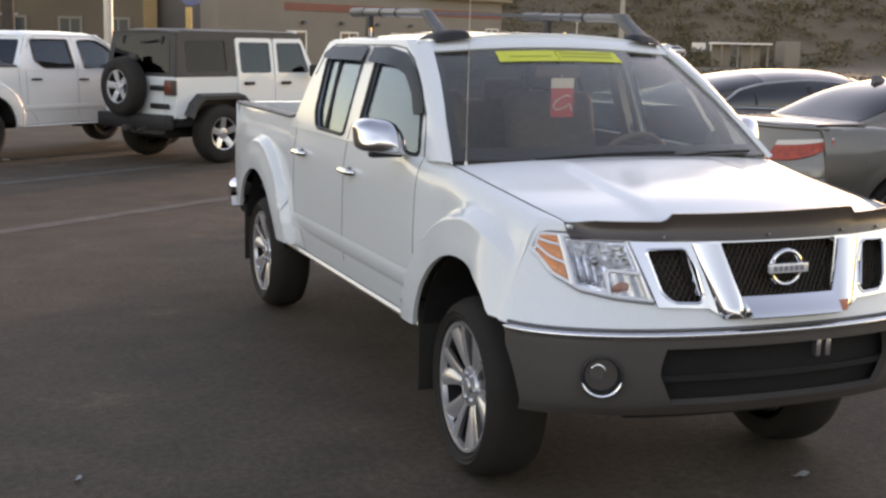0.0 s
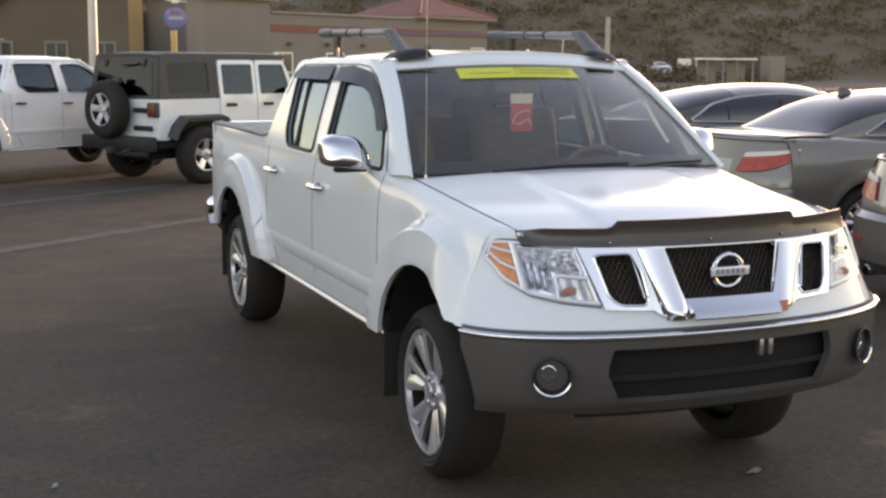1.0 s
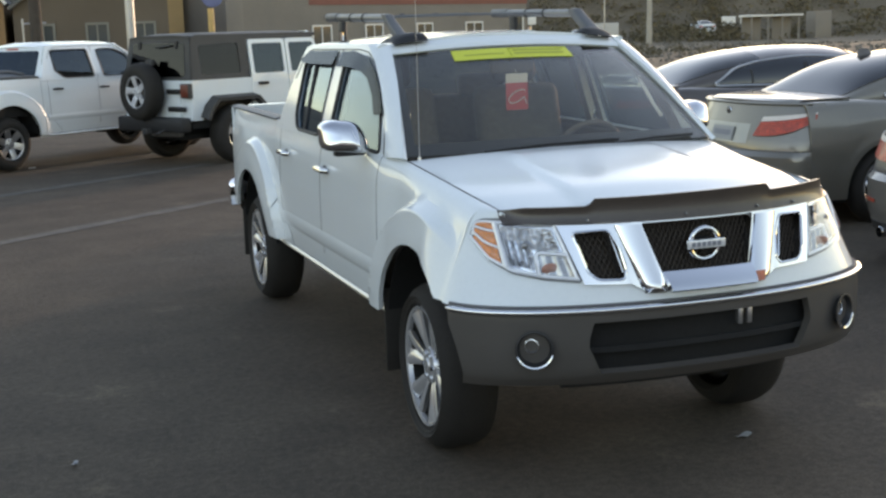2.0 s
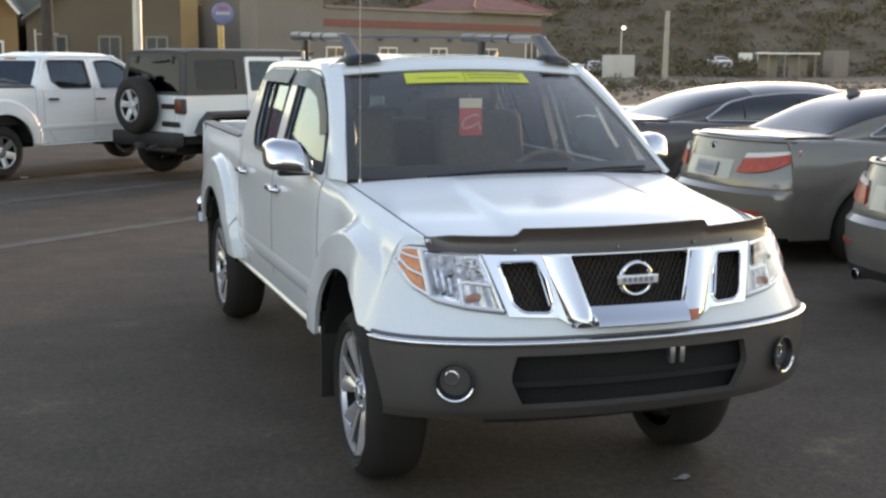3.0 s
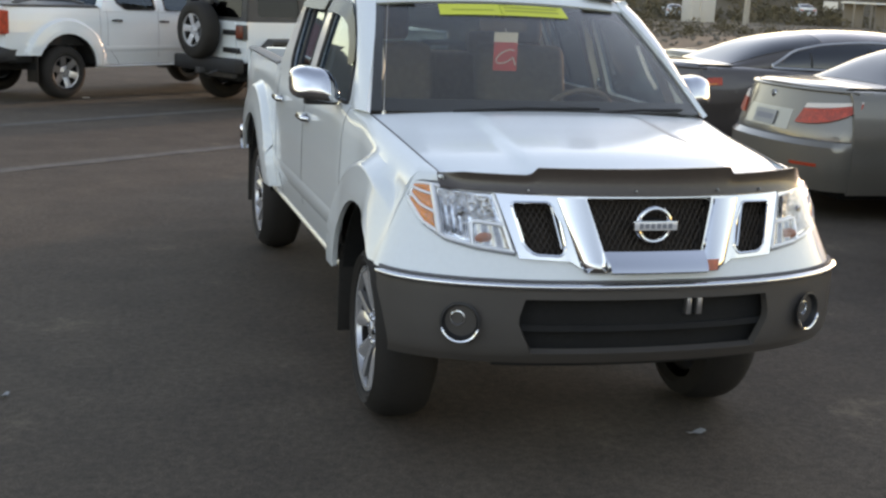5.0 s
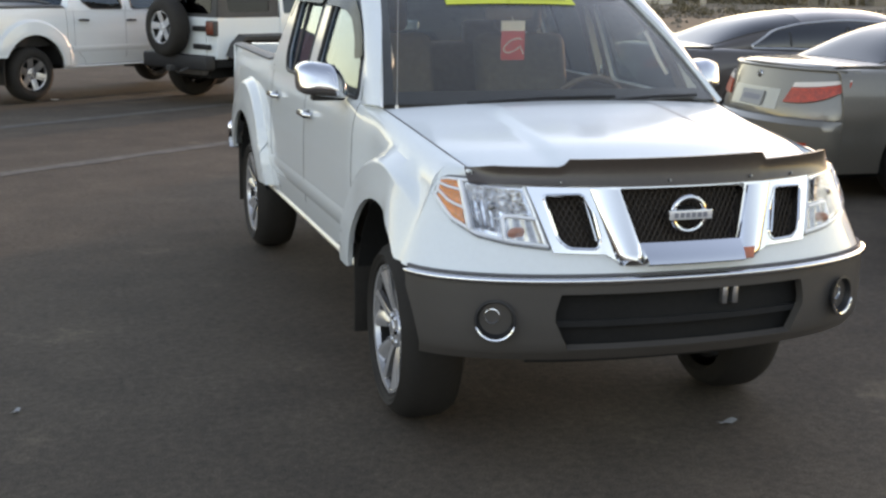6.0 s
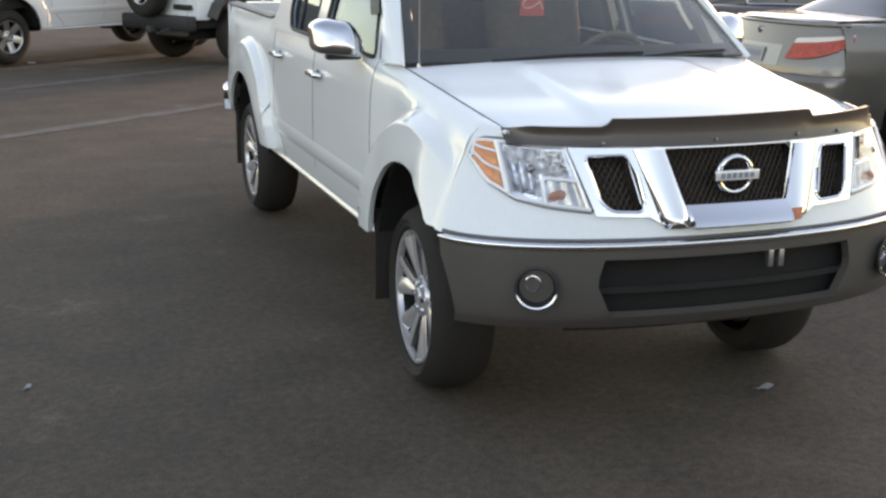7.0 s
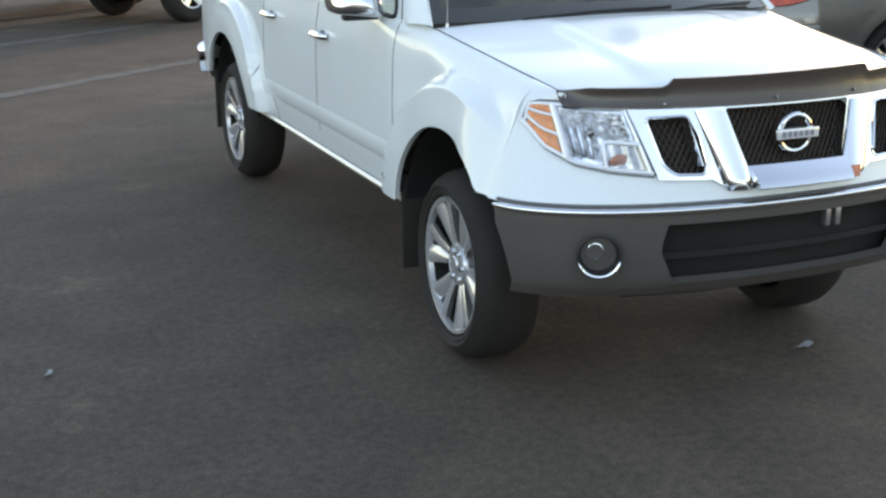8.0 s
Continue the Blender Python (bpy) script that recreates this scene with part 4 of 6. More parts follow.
def hero_details(t):
    # roof rack
    def bar_y(y):
        return 1.794 + 0.028 * clamp((y - 1.1) / 1.2)
    for s in (-1, 1):
        ft = raw("rack_foot", *slab(lambda u, v: (s * (0.425 + 0.155 * u - 0.03 * v * (1 - u)), 0.925 + 0.03 * u + 0.22 * v * (0.45 + 0.55 * u), roof(0.425 + 0.155 * u, 1.0) - 0.004 + 0.010 * smooth01(v * 3) + 0.032 * max(0.0, math.sin(math.pi * u) * math.sin(math.pi * v)) ** 0.35), lin(0, 1, 13), lin(0, 1, 11), 0.006, s < 0), BLACKTRIM, t, "dark plastic rack foot")
        def blade(a, k):
            c, sn = math.cos(a), math.sin(a)
            c, sn = math.copysign(abs(c) ** 0.5, c), math.copysign(abs(sn) ** 0.5, sn)
            y = 1.265 - 0.235 * k ** 1.1
            return Vector((s * (0.516 - 0.004 * k + (0.023 + 0.006 * k) * c), y + (0.042 + 0.008 * k * k) * sn, 1.814 - 0.125 * k))
        raw("foot_blade", *slab(blade, lin(0, 2 * math.pi, 29), lin(0, 1, 10), 0.006), RACKGREY, ft)
        raw("blade_cap", *slab(lambda a, k: blade(a, 0.0) * k + (blade(0, 0.0) + blade(math.pi, 0.0)) / 2 * (1 - k) + Vector((0, 0, 0.006 * (1 - k))), lin(0, 2 * math.pi, 29), [0.02, 0.5, 1.0], 0.004), RACKGREY, ft)
        rl = raw("rack_rail", *tube([(s * 0.518, y, bar_y(y)) for y in lin(1.25, 2.33, 9)], 0.021, 14), RACKTUBE, t, "brushed tubular roof rail")
        raw("rail_cap", *tube([(s * 0.518, 2.14, bar_y(2.14)), (s * 0.518, 2.37, bar_y(2.37)), (s * 0.518, 2.385, bar_y(2.4))], [0.025, 0.025, 0.017], 14), RACKGREY, rl)
        for yj in (1.62, 1.86):
            raw("rail_joint", *tube([(s * 0.518, yj, bar_y(yj)), (s * 0.518, yj + 0.02, bar_y(yj))], 0.024, 14), BLACKTRIM, rl)
        rear = raw("rack_foot", *merged(box(min(s * 0.505, s * 0.535), max(s * 0.505, s * 0.535), 2.04, 2.12, 1.66, 1.80, 0.012), box(min(s * 0.50, s * 0.59), max(s * 0.50, s * 0.59), 1.92, 2.18, 1.668, 1.690, 0.01)), BLACKTRIM, t, "dark plastic rack foot")
        raw("rack_bolt", *tube([(s * 0.56, 1.95, 1.68), (s * 0.56, 1.95, 1.735)], 0.011, 8), CHROME, rear)
    for y0 in (1.63, 1.87):
        raw("cross_bar", *tube([(-0.518, y0, bar_y(y0)), (0, y0, bar_y(y0) + 0.004), (0.518, y0, bar_y(y0))], 0.006, 8), RACKGREY, t)
    # aerial on the wing
    raw("aerial", *merged(tube([(-0.692, 0.32, 1.165), (-0.690, 0.31, 1.99)], [0.0020, 0.0010], 6), tube([(-0.692, 0.32, 1.155), (-0.692, 0.32, 1.20)], [0.014, 0.007], 10)), SATIN, t)
    # rain guards over the side windows
    gf = [(0.64, 0.36), (0.735, 0.33), (0.82, 0.52), (0.945, 0.68), (1.08, 0.745), (1.22, 0.77), (1.50, 0.785), (1.51, 0.945), (1.30, 0.955), (1.04, 0.895), (0.85, 0.735), (0.715, 0.54)]
    gr = [(1.60, 0.79), (2.14, 0.79), (2.28, 0.80), (2.30, 0.85), (2.22, 0.945), (1.60, 0.955)]
    for w in (gf, gr):
        both("rain_guard", lambda s: plate(rounded(w, 0.02), [], lambda y, q, d: glass_side(y, q, s, 0.026 - 0.014 * clamp((q - 0.80) / 0.15) - d), 0.005), VISOR, t, "smoked plastic rain guard")
    # windscreen wipers
    for a0, a1, a2 in ((-0.55, -0.15, 0.30), (0.25, 0.55, 0.85)):
        raw("wiper", *tube([screen(a0, -0.01, 0.008), screen(a1, 0.012, 0.012), screen(a2, 0.020, 0.010)], 0.007, 6), BLACKTRIM, t)


hero_details(hero)
# sales sticker along the top of the windscreen, with print that cannot be read
sticker = tagged(raw("windscreen_sticker", *slab(lambda a, b: screen(a, b, 0.003), lin(-0.530, 0.440, 20), lin(0.790, 0.894, 3), 0.001), YELLOWFILM), "yellow film sticker along the windscreen's top", "sticker")
raw("print_line", *slab(lambda a, b: screen(a, b, 0.0045), lin(-0.44, -0.12, 8), lin(0.832, 0.841, 2), 0.0005), OLIVE, sticker)
for b0 in (0.826, 0.858):
    raw("print_line", *slab(lambda a, b: screen(a, b, 0.0045), lin(-0.04, 0.38, 10), lin(b0, b0 + 0.013, 2), 0.0005), OLIVE, sticker)
raw("print_frame", *tube([screen(a, b, 0.0045) for a, b in ((-0.07, 0.802), (-0.07, 0.884), (0.41, 0.884))], 0.0015, 5), OLIVE, sticker)
# card hanging from the mirror
card = tagged(raw("hanging_card", *box(-0.062, 0.052, 0.842, 0.844, 1.340, 1.470), REDCARD), "red and white card hanging from the cabin mirror", "card")
raw("card_top", *box(-0.062, 0.052, 0.8425, 0.8445, 1.470, 1.515), PALECARD, card)
raw("card_swirl", *tube([(-0.005 + 0.045 * math.cos(a), 0.840, 1.405 + 0.026 * math.sin(a) + 0.018 * math.cos(a)) for a in lin(0.4, 5.6, 20)] + [(0.045, 0.840, 1.367)], 0.003, 5), PALECARD, card)
raw("card_string", *tube([(-0.005, 0.86, 1.53), (-0.005, 0.843, 1.515)], 0.0015, 5), PALECARD, card)


# ---- ground ----
def asphalt():
    m = material("asphalt", (0.05, 0.05, 0.05), 0.88, spec=0.25)
    nt = m.node_tree
    b = nt.nodes["Principled BSDF"]
    co = nt.nodes.new("ShaderNodeTexCoord")
    def noise_node(scale, detail=6, rough=0.6):
        n = nt.nodes.new("ShaderNodeTexNoise")
        n.inputs["Scale"].default_value, n.inputs["Detail"].default_value, n.inputs["Roughness"].default_value = scale, detail, rough
        nt.links.new(co.outputs["Object"], n.inputs["Vector"])
        return n
    big, mid, fine = noise_node(0.25), noise_node(2.2), noise_node(140, 3)
    r1 = nt.nodes.new("ShaderNodeValToRGB")
    r1.color_ramp.elements[0].position, r1.color_ramp.elements[0].color = 0.34, (0.066, 0.054, 0.044, 1)
    r1.color_ramp.elements[1].position, r1.color_ramp.elements[1].color = 0.70, (0.092, 0.076, 0.061, 1)
    nt.links.new(big.outputs["Fac"], r1.inputs[0])
    r2 = nt.nodes.new("ShaderNodeValToRGB")
    r2.color_ramp.elements[0].position, r2.color_ramp.elements[0].color = 0.28, (0.80, 0.80, 0.81, 1)
    r2.color_ramp.elements[1].position, r2.color_ramp.elements[1].color = 0.74, (1.22, 1.20, 1.16, 1)
    nt.links.new(mid.outputs["Fac"], r2.inputs[0])
    r3 = nt.nodes.new("ShaderNodeValToRGB")
    r3.color_ramp.elements[0].position, r3.color_ramp.elements[0].color = 0.35, (0.7, 0.7, 0.7, 1)
    r3.color_ramp.elements[1].position, r3.color_ramp.elements[1].color = 0.70, (1.6, 1.58, 1.52, 1)
    nt.links.new(fine.outputs["Fac"], r3.inputs[0])
    m1 = nt.nodes.new("ShaderNodeMix")
    m1.data_type, m1.blend_type = "RGBA", "MULTIPLY"
    m1.inputs["Factor"].default_value = 1
    nt.links.new(r1.outputs[0], m1.inputs["A"])
    nt.links.new(r2.outputs[0], m1.inputs["B"])
    m2 = nt.nodes.new("ShaderNodeMix")
    m2.data_type, m2.blend_type = "RGBA", "MULTIPLY"
    m2.inputs["Factor"].default_value = 1
    nt.links.new(m1.outputs["Result"], m2.inputs["A"])
    nt.links.new(r3.outputs[0], m2.inputs["B"])
    nt.links.new(m2.outputs["Result"], b.inputs["Base Color"])
    # grit of two sizes and pale scuffs
    grit, scuff = noise_node(26, 4, 0.7), noise_node(1.1, 8, 0.72)
    r4 = nt.nodes.new("ShaderNodeValToRGB")
    r4.color_ramp.elements[0].position, r4.color_ramp.elements[0].color = 0.34, (0.74, 0.74, 0.75, 1)
    r4.color_ramp.elements[1].position, r4.color_ramp.elements[1].color = 0.68, (1.26, 1.25, 1.22, 1)
    nt.links.new(grit.outputs["Fac"], r4.inputs[0])
    r5 = nt.nodes.new("ShaderNodeValToRGB")
    r5.color_ramp.elements[0].position, r5.color_ramp.elements[0].color = 0.60, (1, 1, 1, 1)
    r5.color_ramp.elements[1].position, r5.color_ramp.elements[1].color = 0.74, (1.75, 1.70, 1.58, 1)
    nt.links.new(scuff.outputs["Fac"], r5.inputs[0])
    last = m2
    for r in (r4, r5):
        mx = nt.nodes.new("ShaderNodeMix")
        mx.data_type, mx.blend_type = "RGBA", "MULTIPLY"
        mx.inputs["Factor"].default_value = 1
        nt.links.new(last.outputs["Result"], mx.inputs["A"])
        nt.links.new(r.outputs[0], mx.inputs["B"])
        last = mx
    nt.links.new(last.outputs["Result"], b.inputs["Base Color"])
    bp = nt.nodes.new("ShaderNodeBump")
    bp.inputs["Strength"].default_value, bp.inputs["Distance"].default_value = 0.5, 0.006
    nt.links.new(fine.outputs["Fac"], bp.inputs["Height"])
    bp2 = nt.nodes.new("ShaderNodeBump")
    bp2.inputs["Strength"].default_value, bp2.inputs["Distance"].default_value = 0.35, 0.02
    nt.links.new(grit.outputs["Fac"], bp2.inputs["Height"])
    nt.links.new(bp.outputs[0], bp2.inputs["Normal"])
    nt.links.new(bp2.outputs[0], b.inputs["Normal"])
    return m


ASPHALT = asphalt()
EARTH = material("earth", (0.130, 0.102, 0.066), 0.95, vary=0.4, scale=0.12, bump=0.6, bump_scale=3)


def land(x, y):
    """Height of the land: the lot is flat, a hill rises beyond the road."""
    d = 0.35 * x + 0.94 * y
    z = -0.03
    z += 0.35 * smooth01((d - 40) / 8) * smooth01((x - 2) / 10) * (0.6 + 0.8 * noise.noise(Vector((x * 0.4, y * 0.4, 3)))) * smooth01((105 - d) / 20)
    z += 10.0 * smooth01((d - 114) / 40) + 32.0 * smooth01((d - 195) / 220)
    z += smooth01((d - 112) / 20) * smooth01((d - 190) / -30 + 1) * 0.7 * noise.noise(Vector((x * 0.06, y * 0.06, 0)))
    return z


xs = sorted(set([round(v, 2) for v in lin(-60, 160, 56)] + [-900, -600, -400, -250, -160, -110, -80, 190, 230, 300, 400, 600, 900]))
ysg = sorted(set([round(v, 2) for v in lin(-40, 220, 66)] + [-900, -600, -300, -150, -80, 250, 300, 380, 500, 700, 900]))
ground = tagged(raw("ground", *sheet(lambda x, y: (x, y, land(x, y)), xs, ysg)[:2], EARTH), "dry brown earth rising to a grassy hill", "ground", kind="structure")
lot = tagged(raw("pavement", *box(-45, 34, -40, 36, -0.25, 0.0), ASPHALT), "worn dark asphalt of the car lot", "pavement", kind="structure")


def worn_line(name, paint, worn):
    """Old road paint, rubbed through to the asphalt in patches."""
    m = material(name, paint, 0.85)
    nt = m.node_tree
    co = nt.nodes.new("ShaderNodeTexCoord")
    n = nt.nodes.new("ShaderNodeTexNoise")
    n.inputs["Scale"].default_value, n.inputs["Detail"].default_value, n.inputs["Roughness"].default_value = 5.0, 9, 0.75
    r = nt.nodes.new("ShaderNodeValToRGB")
    r.color_ramp.elements[0].position, r.color_ramp.elements[0].color = 0.5 - worn, (0.060, 0.057, 0.052, 1)
    r.color_ramp.elements[1].position, r.color_ramp.elements[1].color = 0.62, (*paint, 1)
    nt.links.new(co.outputs["Object"], n.inputs["Vector"])
    nt.links.new(n.outputs["Fac"], r.inputs[0])
    nt.links.new(r.outputs[0], nt.nodes["Principled BSDF"].inputs["Base Color"])
    return m


PALELINE = worn_line("worn_pale_line", (0.125, 0.112, 0.095), 0.10)
LINE_DIR = Vector((0.79, 0.613, 0))


def stripe(start, length, width, mat, label):
    n = Vector((-LINE_DIR.y, LINE_DIR.x, 0))
    p = Vector((*start, 0))
    verts, faces = sheet(lambda u, v: p + LINE_DIR * (length * u) + n * (width * (v - 0.5) * (1 + 0.12 * math.sin(u * 37 + start[1]))) + Vector((0, 0, 0.004)), lin(0, 1, 30), lin(0, 1, 3))[:2]
    return tagged(raw("parking_line", verts, faces, mat), label, "parking line", "parking lines", kind="structure")


for st in ((-5.2, 8.2), (-5.0, 4.75)):
    stripe(st, 7.0, 0.20, PALELINE, "broad faded pale parking line on the asphalt")


# ---- the sedans: rear end at y = 0, nose towards -y ----
def sedan(m, label, group, paint, half=0.91, length=4.8, roof_h=1.46, deck=1.06, wheel_r=0.33, lamp="wrap", fin=True, rim_turn=0.3, z_tail=0.84, detail=True, rear_y=-0.74, crown_y=-1.62, trim=0.009, tall=0.0):
    t = empty("sedan", m, label, "car", group)
    axles = (-1.10, -1.10 - 2.84)
    ar, az = wheel_r + 0.055, wheel_r
    def end_half(z):
        return half * interp(z, [0.2, 0.45, 0.7, 0.9, 1.1], [0.93, 0.97, 0.97, 0.93, 0.86])
    def rear(x, z, off=0.0):
        a = end_half(z)
        u = clamp(abs(x) / a)
        y = -0.46 + 0.44 * (1 - u ** 2.35) ** (1 / 2.35)
        y -= 0.30 * max(0.0, z - 0.70) - 0.055 * smooth01((0.665 - z) / 0.03) + 0.25 * max(0.0, 0.40 - z)
        return Vector((x * (1 + off / a), y + off, z))
    def side_w(y, z):
        w = half * interp(z, [0.2, 0.32, 0.55, 0.78, 0.92, 1.05], [0.93, 0.965, 0.995, 1.0, 0.97, 0.88])
        k = smooth01((y + 1.0) / 0.55)
        w = w * (1 - k) + end_half(z) * 1.004 * k
        k = smooth01((-length + 1.1 - y) / 1.0)
        w *= 1 - 0.12 * k * k
        for yc in axles:
            w += 0.012 * smooth01((ar + 0.09 - math.hypot(y - yc, z - az)) / 0.06)
        return w
    prof_y = [-length, -length + 0.35, -length + 1.25, -3.0, -1.9, -0.85, -0.46, 0.0]
    def top(y):
        return (half * interp(y, prof_y, [0.62, 0.74, 0.82, 0.87, 0.87, 0.83, 0.80, 0.76]), interp(y, prof_y, [0.66, 0.80, 0.98, 1.0, 1.015, deck, deck - 0.005, deck - 0.02]))
    def low(y):
        z = 0.24
        for yc in axles:
            d = abs(y - yc)
            if d < ar:
                z = max(z, az + math.sqrt(ar * ar - d * d))
        return z
    def sp(y, v, s):
        xt, zt = top(y)
        zs, zb = zt - 0.09, low(y)
        if v <= 0.8:
            z = zb + (zs - zb) * v / 0.8
            return Vector((s * side_w(y, z), y, z))
        q = (v - 0.8) / 0.2
        w = side_w(y, zs)
        return Vector((s * (w * (1 - q) ** 2 + (w - 0.02) * 2 * q * (1 - q) + xt * q * q), y, zs * (1 - q) ** 2 + (zt - 0.01) * 2 * q * (1 - q) + zt * q * q))
    ys = [y for y in lin(-length + 0.05, -0.345, 60) if all(abs(y - c) > ar + 0.01 for c in axles)]
    for c in axles:
        ys += [c + ar * math.sin(radians(a)) for a in range(-90, 91, 6)] + [c - ar - 0.005, c + ar + 0.005]
    ys = sorted(set(round(y, 4) for y in ys))
    both("body_side", lambda s: slab(lambda y, v: sp(y, v, s), ys, lin(0, 0.8, 11) + [0.85, 0.9, 0.95, 1.0], 0.015, s < 0), paint, t)
    us = [math.sin(radians(a)) for a in range(-90, 91, 5)]
    bump = raw("rear_bumper", *slab(lambda u, z: rear(u * end_half(z) * 0.999, z), us, lin(0.26, 0.66, 10), 0.02, True), paint, t)
    raw("rear_valance", *slab(lambda x, z: rear(x, z, 0.006), lin(-0.62, 0.62, 20), lin(0.255, 0.32, 3), 0.01, True), BLACKTRIM, bump)
    raw("boot_lid", *slab(lambda u, z: rear(u * end_half(z) * 0.999, z), us, lin(0.665, deck - 0.06, 8) + [deck - 0.03, deck - 0.012], 0.02, True), paint, t)
    raw("boot_deck", *slab(lambda a, b: Vector((a * top(-0.9 * b - 0.05)[0] * (1 - 0.06 * (1 - b)), rear(a * end_half(deck) * 0.93, deck - 0.012).y * (1 - b) + (rear_y - 0.06) * b, deck - 0.012 + 0.02 * smooth01(b * 8) + 0.018 * (1 - a * a) - 0.008 * (1 - b))), lin(-1, 1, 25), lin(0, 1, 12), 0.015), paint, t)
    raw("bonnet", *slab(lambda a, b: Vector((a * top(-length + 0.1 + 1.2 * b)[0], -length + 0.1 + 1.2 * b, top(-length + 0.1 + 1.2 * b)[1] + 0.03 * (1 - a * a))), lin(-1, 1, 15), lin(0, 1, 12), 0.015), paint, t)
    raw("front_skin", *slab(lambda u, z: Vector((u * half * 0.82, -length + 0.30 * abs(u) ** 2.5 + 0.08 * (z - 0.3), z)), lin(-1, 1, 15), lin(0.24, 0.72, 6), 0.02), paint, t)
    raw("underbody", *box(-half * 0.8, half * 0.8, -length + 0.3, -0.35, 0.18, 0.42, 0.03), UNDERSHADE, t)
    for yc in axles:
        both("arch_liner", lambda s: slab(lambda a, x: (s * x, yc + (ar + 0.004) * math.sin(a), az + (ar + 0.004) * math.cos(a)), lin(-1.8, 1.8, 16), lin(half * 0.6, half * 0.975, 2), 0.006), UNDERSHADE, t)
    # cabin
    mid_y = rear_y + 0.56 * (crown_y - rear_y)
    ry = [-3.85, -3.45, -2.95, -2.35, crown_y - 0.10, mid_y, rear_y]
    rz = [1.02, roof_h - 0.22, roof_h - 0.035, roof_h, roof_h - 0.03, roof_h - 0.135, deck + 0.01]
    def roofline(y):
        # smooth curve through the given heights
        i = int(np.clip(np.searchsorted(ry, y) - 1, 0, len(ry) - 2))
        h = ry[i + 1] - ry[i]
        q = (y - ry[i]) / h
        def slope(k):
            return (rz[min(k + 1, len(ry) - 1)] - rz[max(k - 1, 0)]) / (ry[min(k + 1, len(ry) - 1)] - ry[max(k - 1, 0)])
        a, b = slope(i) * h, slope(i + 1) * h
        return (2 * q ** 3 - 3 * q * q + 1) * rz[i] + (q ** 3 - 2 * q * q + q) * a + (-2 * q ** 3 + 3 * q * q) * rz[i + 1] + (q ** 3 - q * q) * b
    def house(y, p, off=0.0):
        zb = interp(y, [-3.85, -3.0, -1.9, rear_y], [0.985, 0.985, 1.0, deck - 0.005])
        a = p * math.pi / 2
        wb = interp(y, [-3.85, -3.3, -2.3, -1.5, rear_y], [0.80, 0.85, 0.86, 0.82, 0.74]) * half
        hgt = max(0.004, roofline(y) - zb)
        x = (wb + off) * abs(math.sin(a)) ** 0.72 * math.copysign(1, p)
        return Vector((x, y + (off if y > -1.6 else 0) * 0.5, zb + (hgt + off) * abs(math.cos(a)) ** 0.80))
    hy = lin(-3.85, rear_y, 48)
    raw("cabin_shell", *slab(lambda y, p: house(y, p), hy, lin(-1, 1, 41), 0.012, True), paint, t)
    rw = raw("rear_window", *slab(lambda y, p: house(y, p * interp(y, [crown_y, mid_y, rear_y - 0.05], [0.56, 0.60, 0.66]), 0.007), lin(crown_y, rear_y - 0.05, 14), lin(-1, 1, 21), 0.004, True), DARKGLASS, t, "sloping tinted rear window")
    raw("rear_window_back", *slab(lambda y, p: house(y, p * interp(y, [crown_y, mid_y, rear_y - 0.05], [0.57, 0.61, 0.67]), 0.004), lin(crown_y - 0.01, rear_y - 0.04, 14), lin(-1, 1, 21), 0.002, True), CABIN, rw)
    fw = raw("windscreen", *slab(lambda y, p: house(y, p * 0.66, 0.007), lin(-3.78, -3.0, 12), lin(-1, 1, 21), 0.004, True), DARKGLASS, t)
    raw("windscreen_back", *slab(lambda y, p: house(y, p * 0.67, 0.004), lin(-3.79, -2.99, 12), lin(-1, 1, 21), 0.002, True), CABIN, fw)
    def win_lo(y):
        return 0.945 + 0.3 * tall
    def win_hi(y):
        return interp(y, [-3.55, -3.1, -2.4, -1.75, -1.45, -1.20], [0.90, 0.67 - tall, 0.60 - tall, 0.62 - tall, 0.69 - 0.8 * tall, 0.90])
    wy = lin(-3.45, -1.20, 32)
    for s in (-1, 1):
        g = raw("side_window", *slab(lambda y, q: house(y, s * (win_lo(y) * (1 - q) + win_hi(y) * q), 0.006), wy, lin(0, 1, 8), 0.003, s > 0), DARKGLASS, t, "tinted side windows with a bright surround")
        raw("side_window_back", *slab(lambda y, q: house(y, s * (win_lo(y) * (1 - q) + win_hi(y) * q), 0.0035), wy, lin(0, 1, 8), 0.002, s > 0), CABIN, g)
        ringp = [house(y, s * (win_lo(y) + 0.005), 0.008) for y in wy] + [house(-1.185, s * q, 0.008) for q in lin(0.945, 0.905, 3)] + [house(y, s * win_hi(y), 0.008) for y in reversed(wy)]
        raw("window_trim", *tube(ringp, trim, 6), SATIN, g)
        raw("window_post", *tube([house(-2.30, s * q, 0.010) for q in lin(0.93, 0.67, 6)], 0.022, 6), BLACKTRIM, g)
        raw("quarter_post", *tube([house(-1.62, s * q, 0.010) for q in lin(0.94, 0.71, 5)], 0.012, 6), BLACKTRIM, g)
        for y0 in (-2.28, -3.35):
            raw("door_seam", *tube([sp(y0, v, s * 1.0006) for v in lin(0.05, 0.99, 14)], 0.004, 5), SEAM, t)
        raw("door_handle", *tube([(s * (side_w(-1.95, 0.86) + 0.004), -1.85, 0.86), (s * (side_w(-1.95, 0.86) + 0.03), -1.90, 0.865), (s * (side_w(-2.0, 0.86) + 0.03), -2.03, 0.868), (s * (side_w(-2.1, 0.86) + 0.004), -2.09, 0.865)], 0.012, 8), paint, t)
        raw("mirror", *moved(box(-0.11, 0.11, -0.06, 0.07, -0.07, 0.07, 0.05, 3), Matrix.Translation((s * (half + 0.06), -3.35, 1.03))), paint, t)
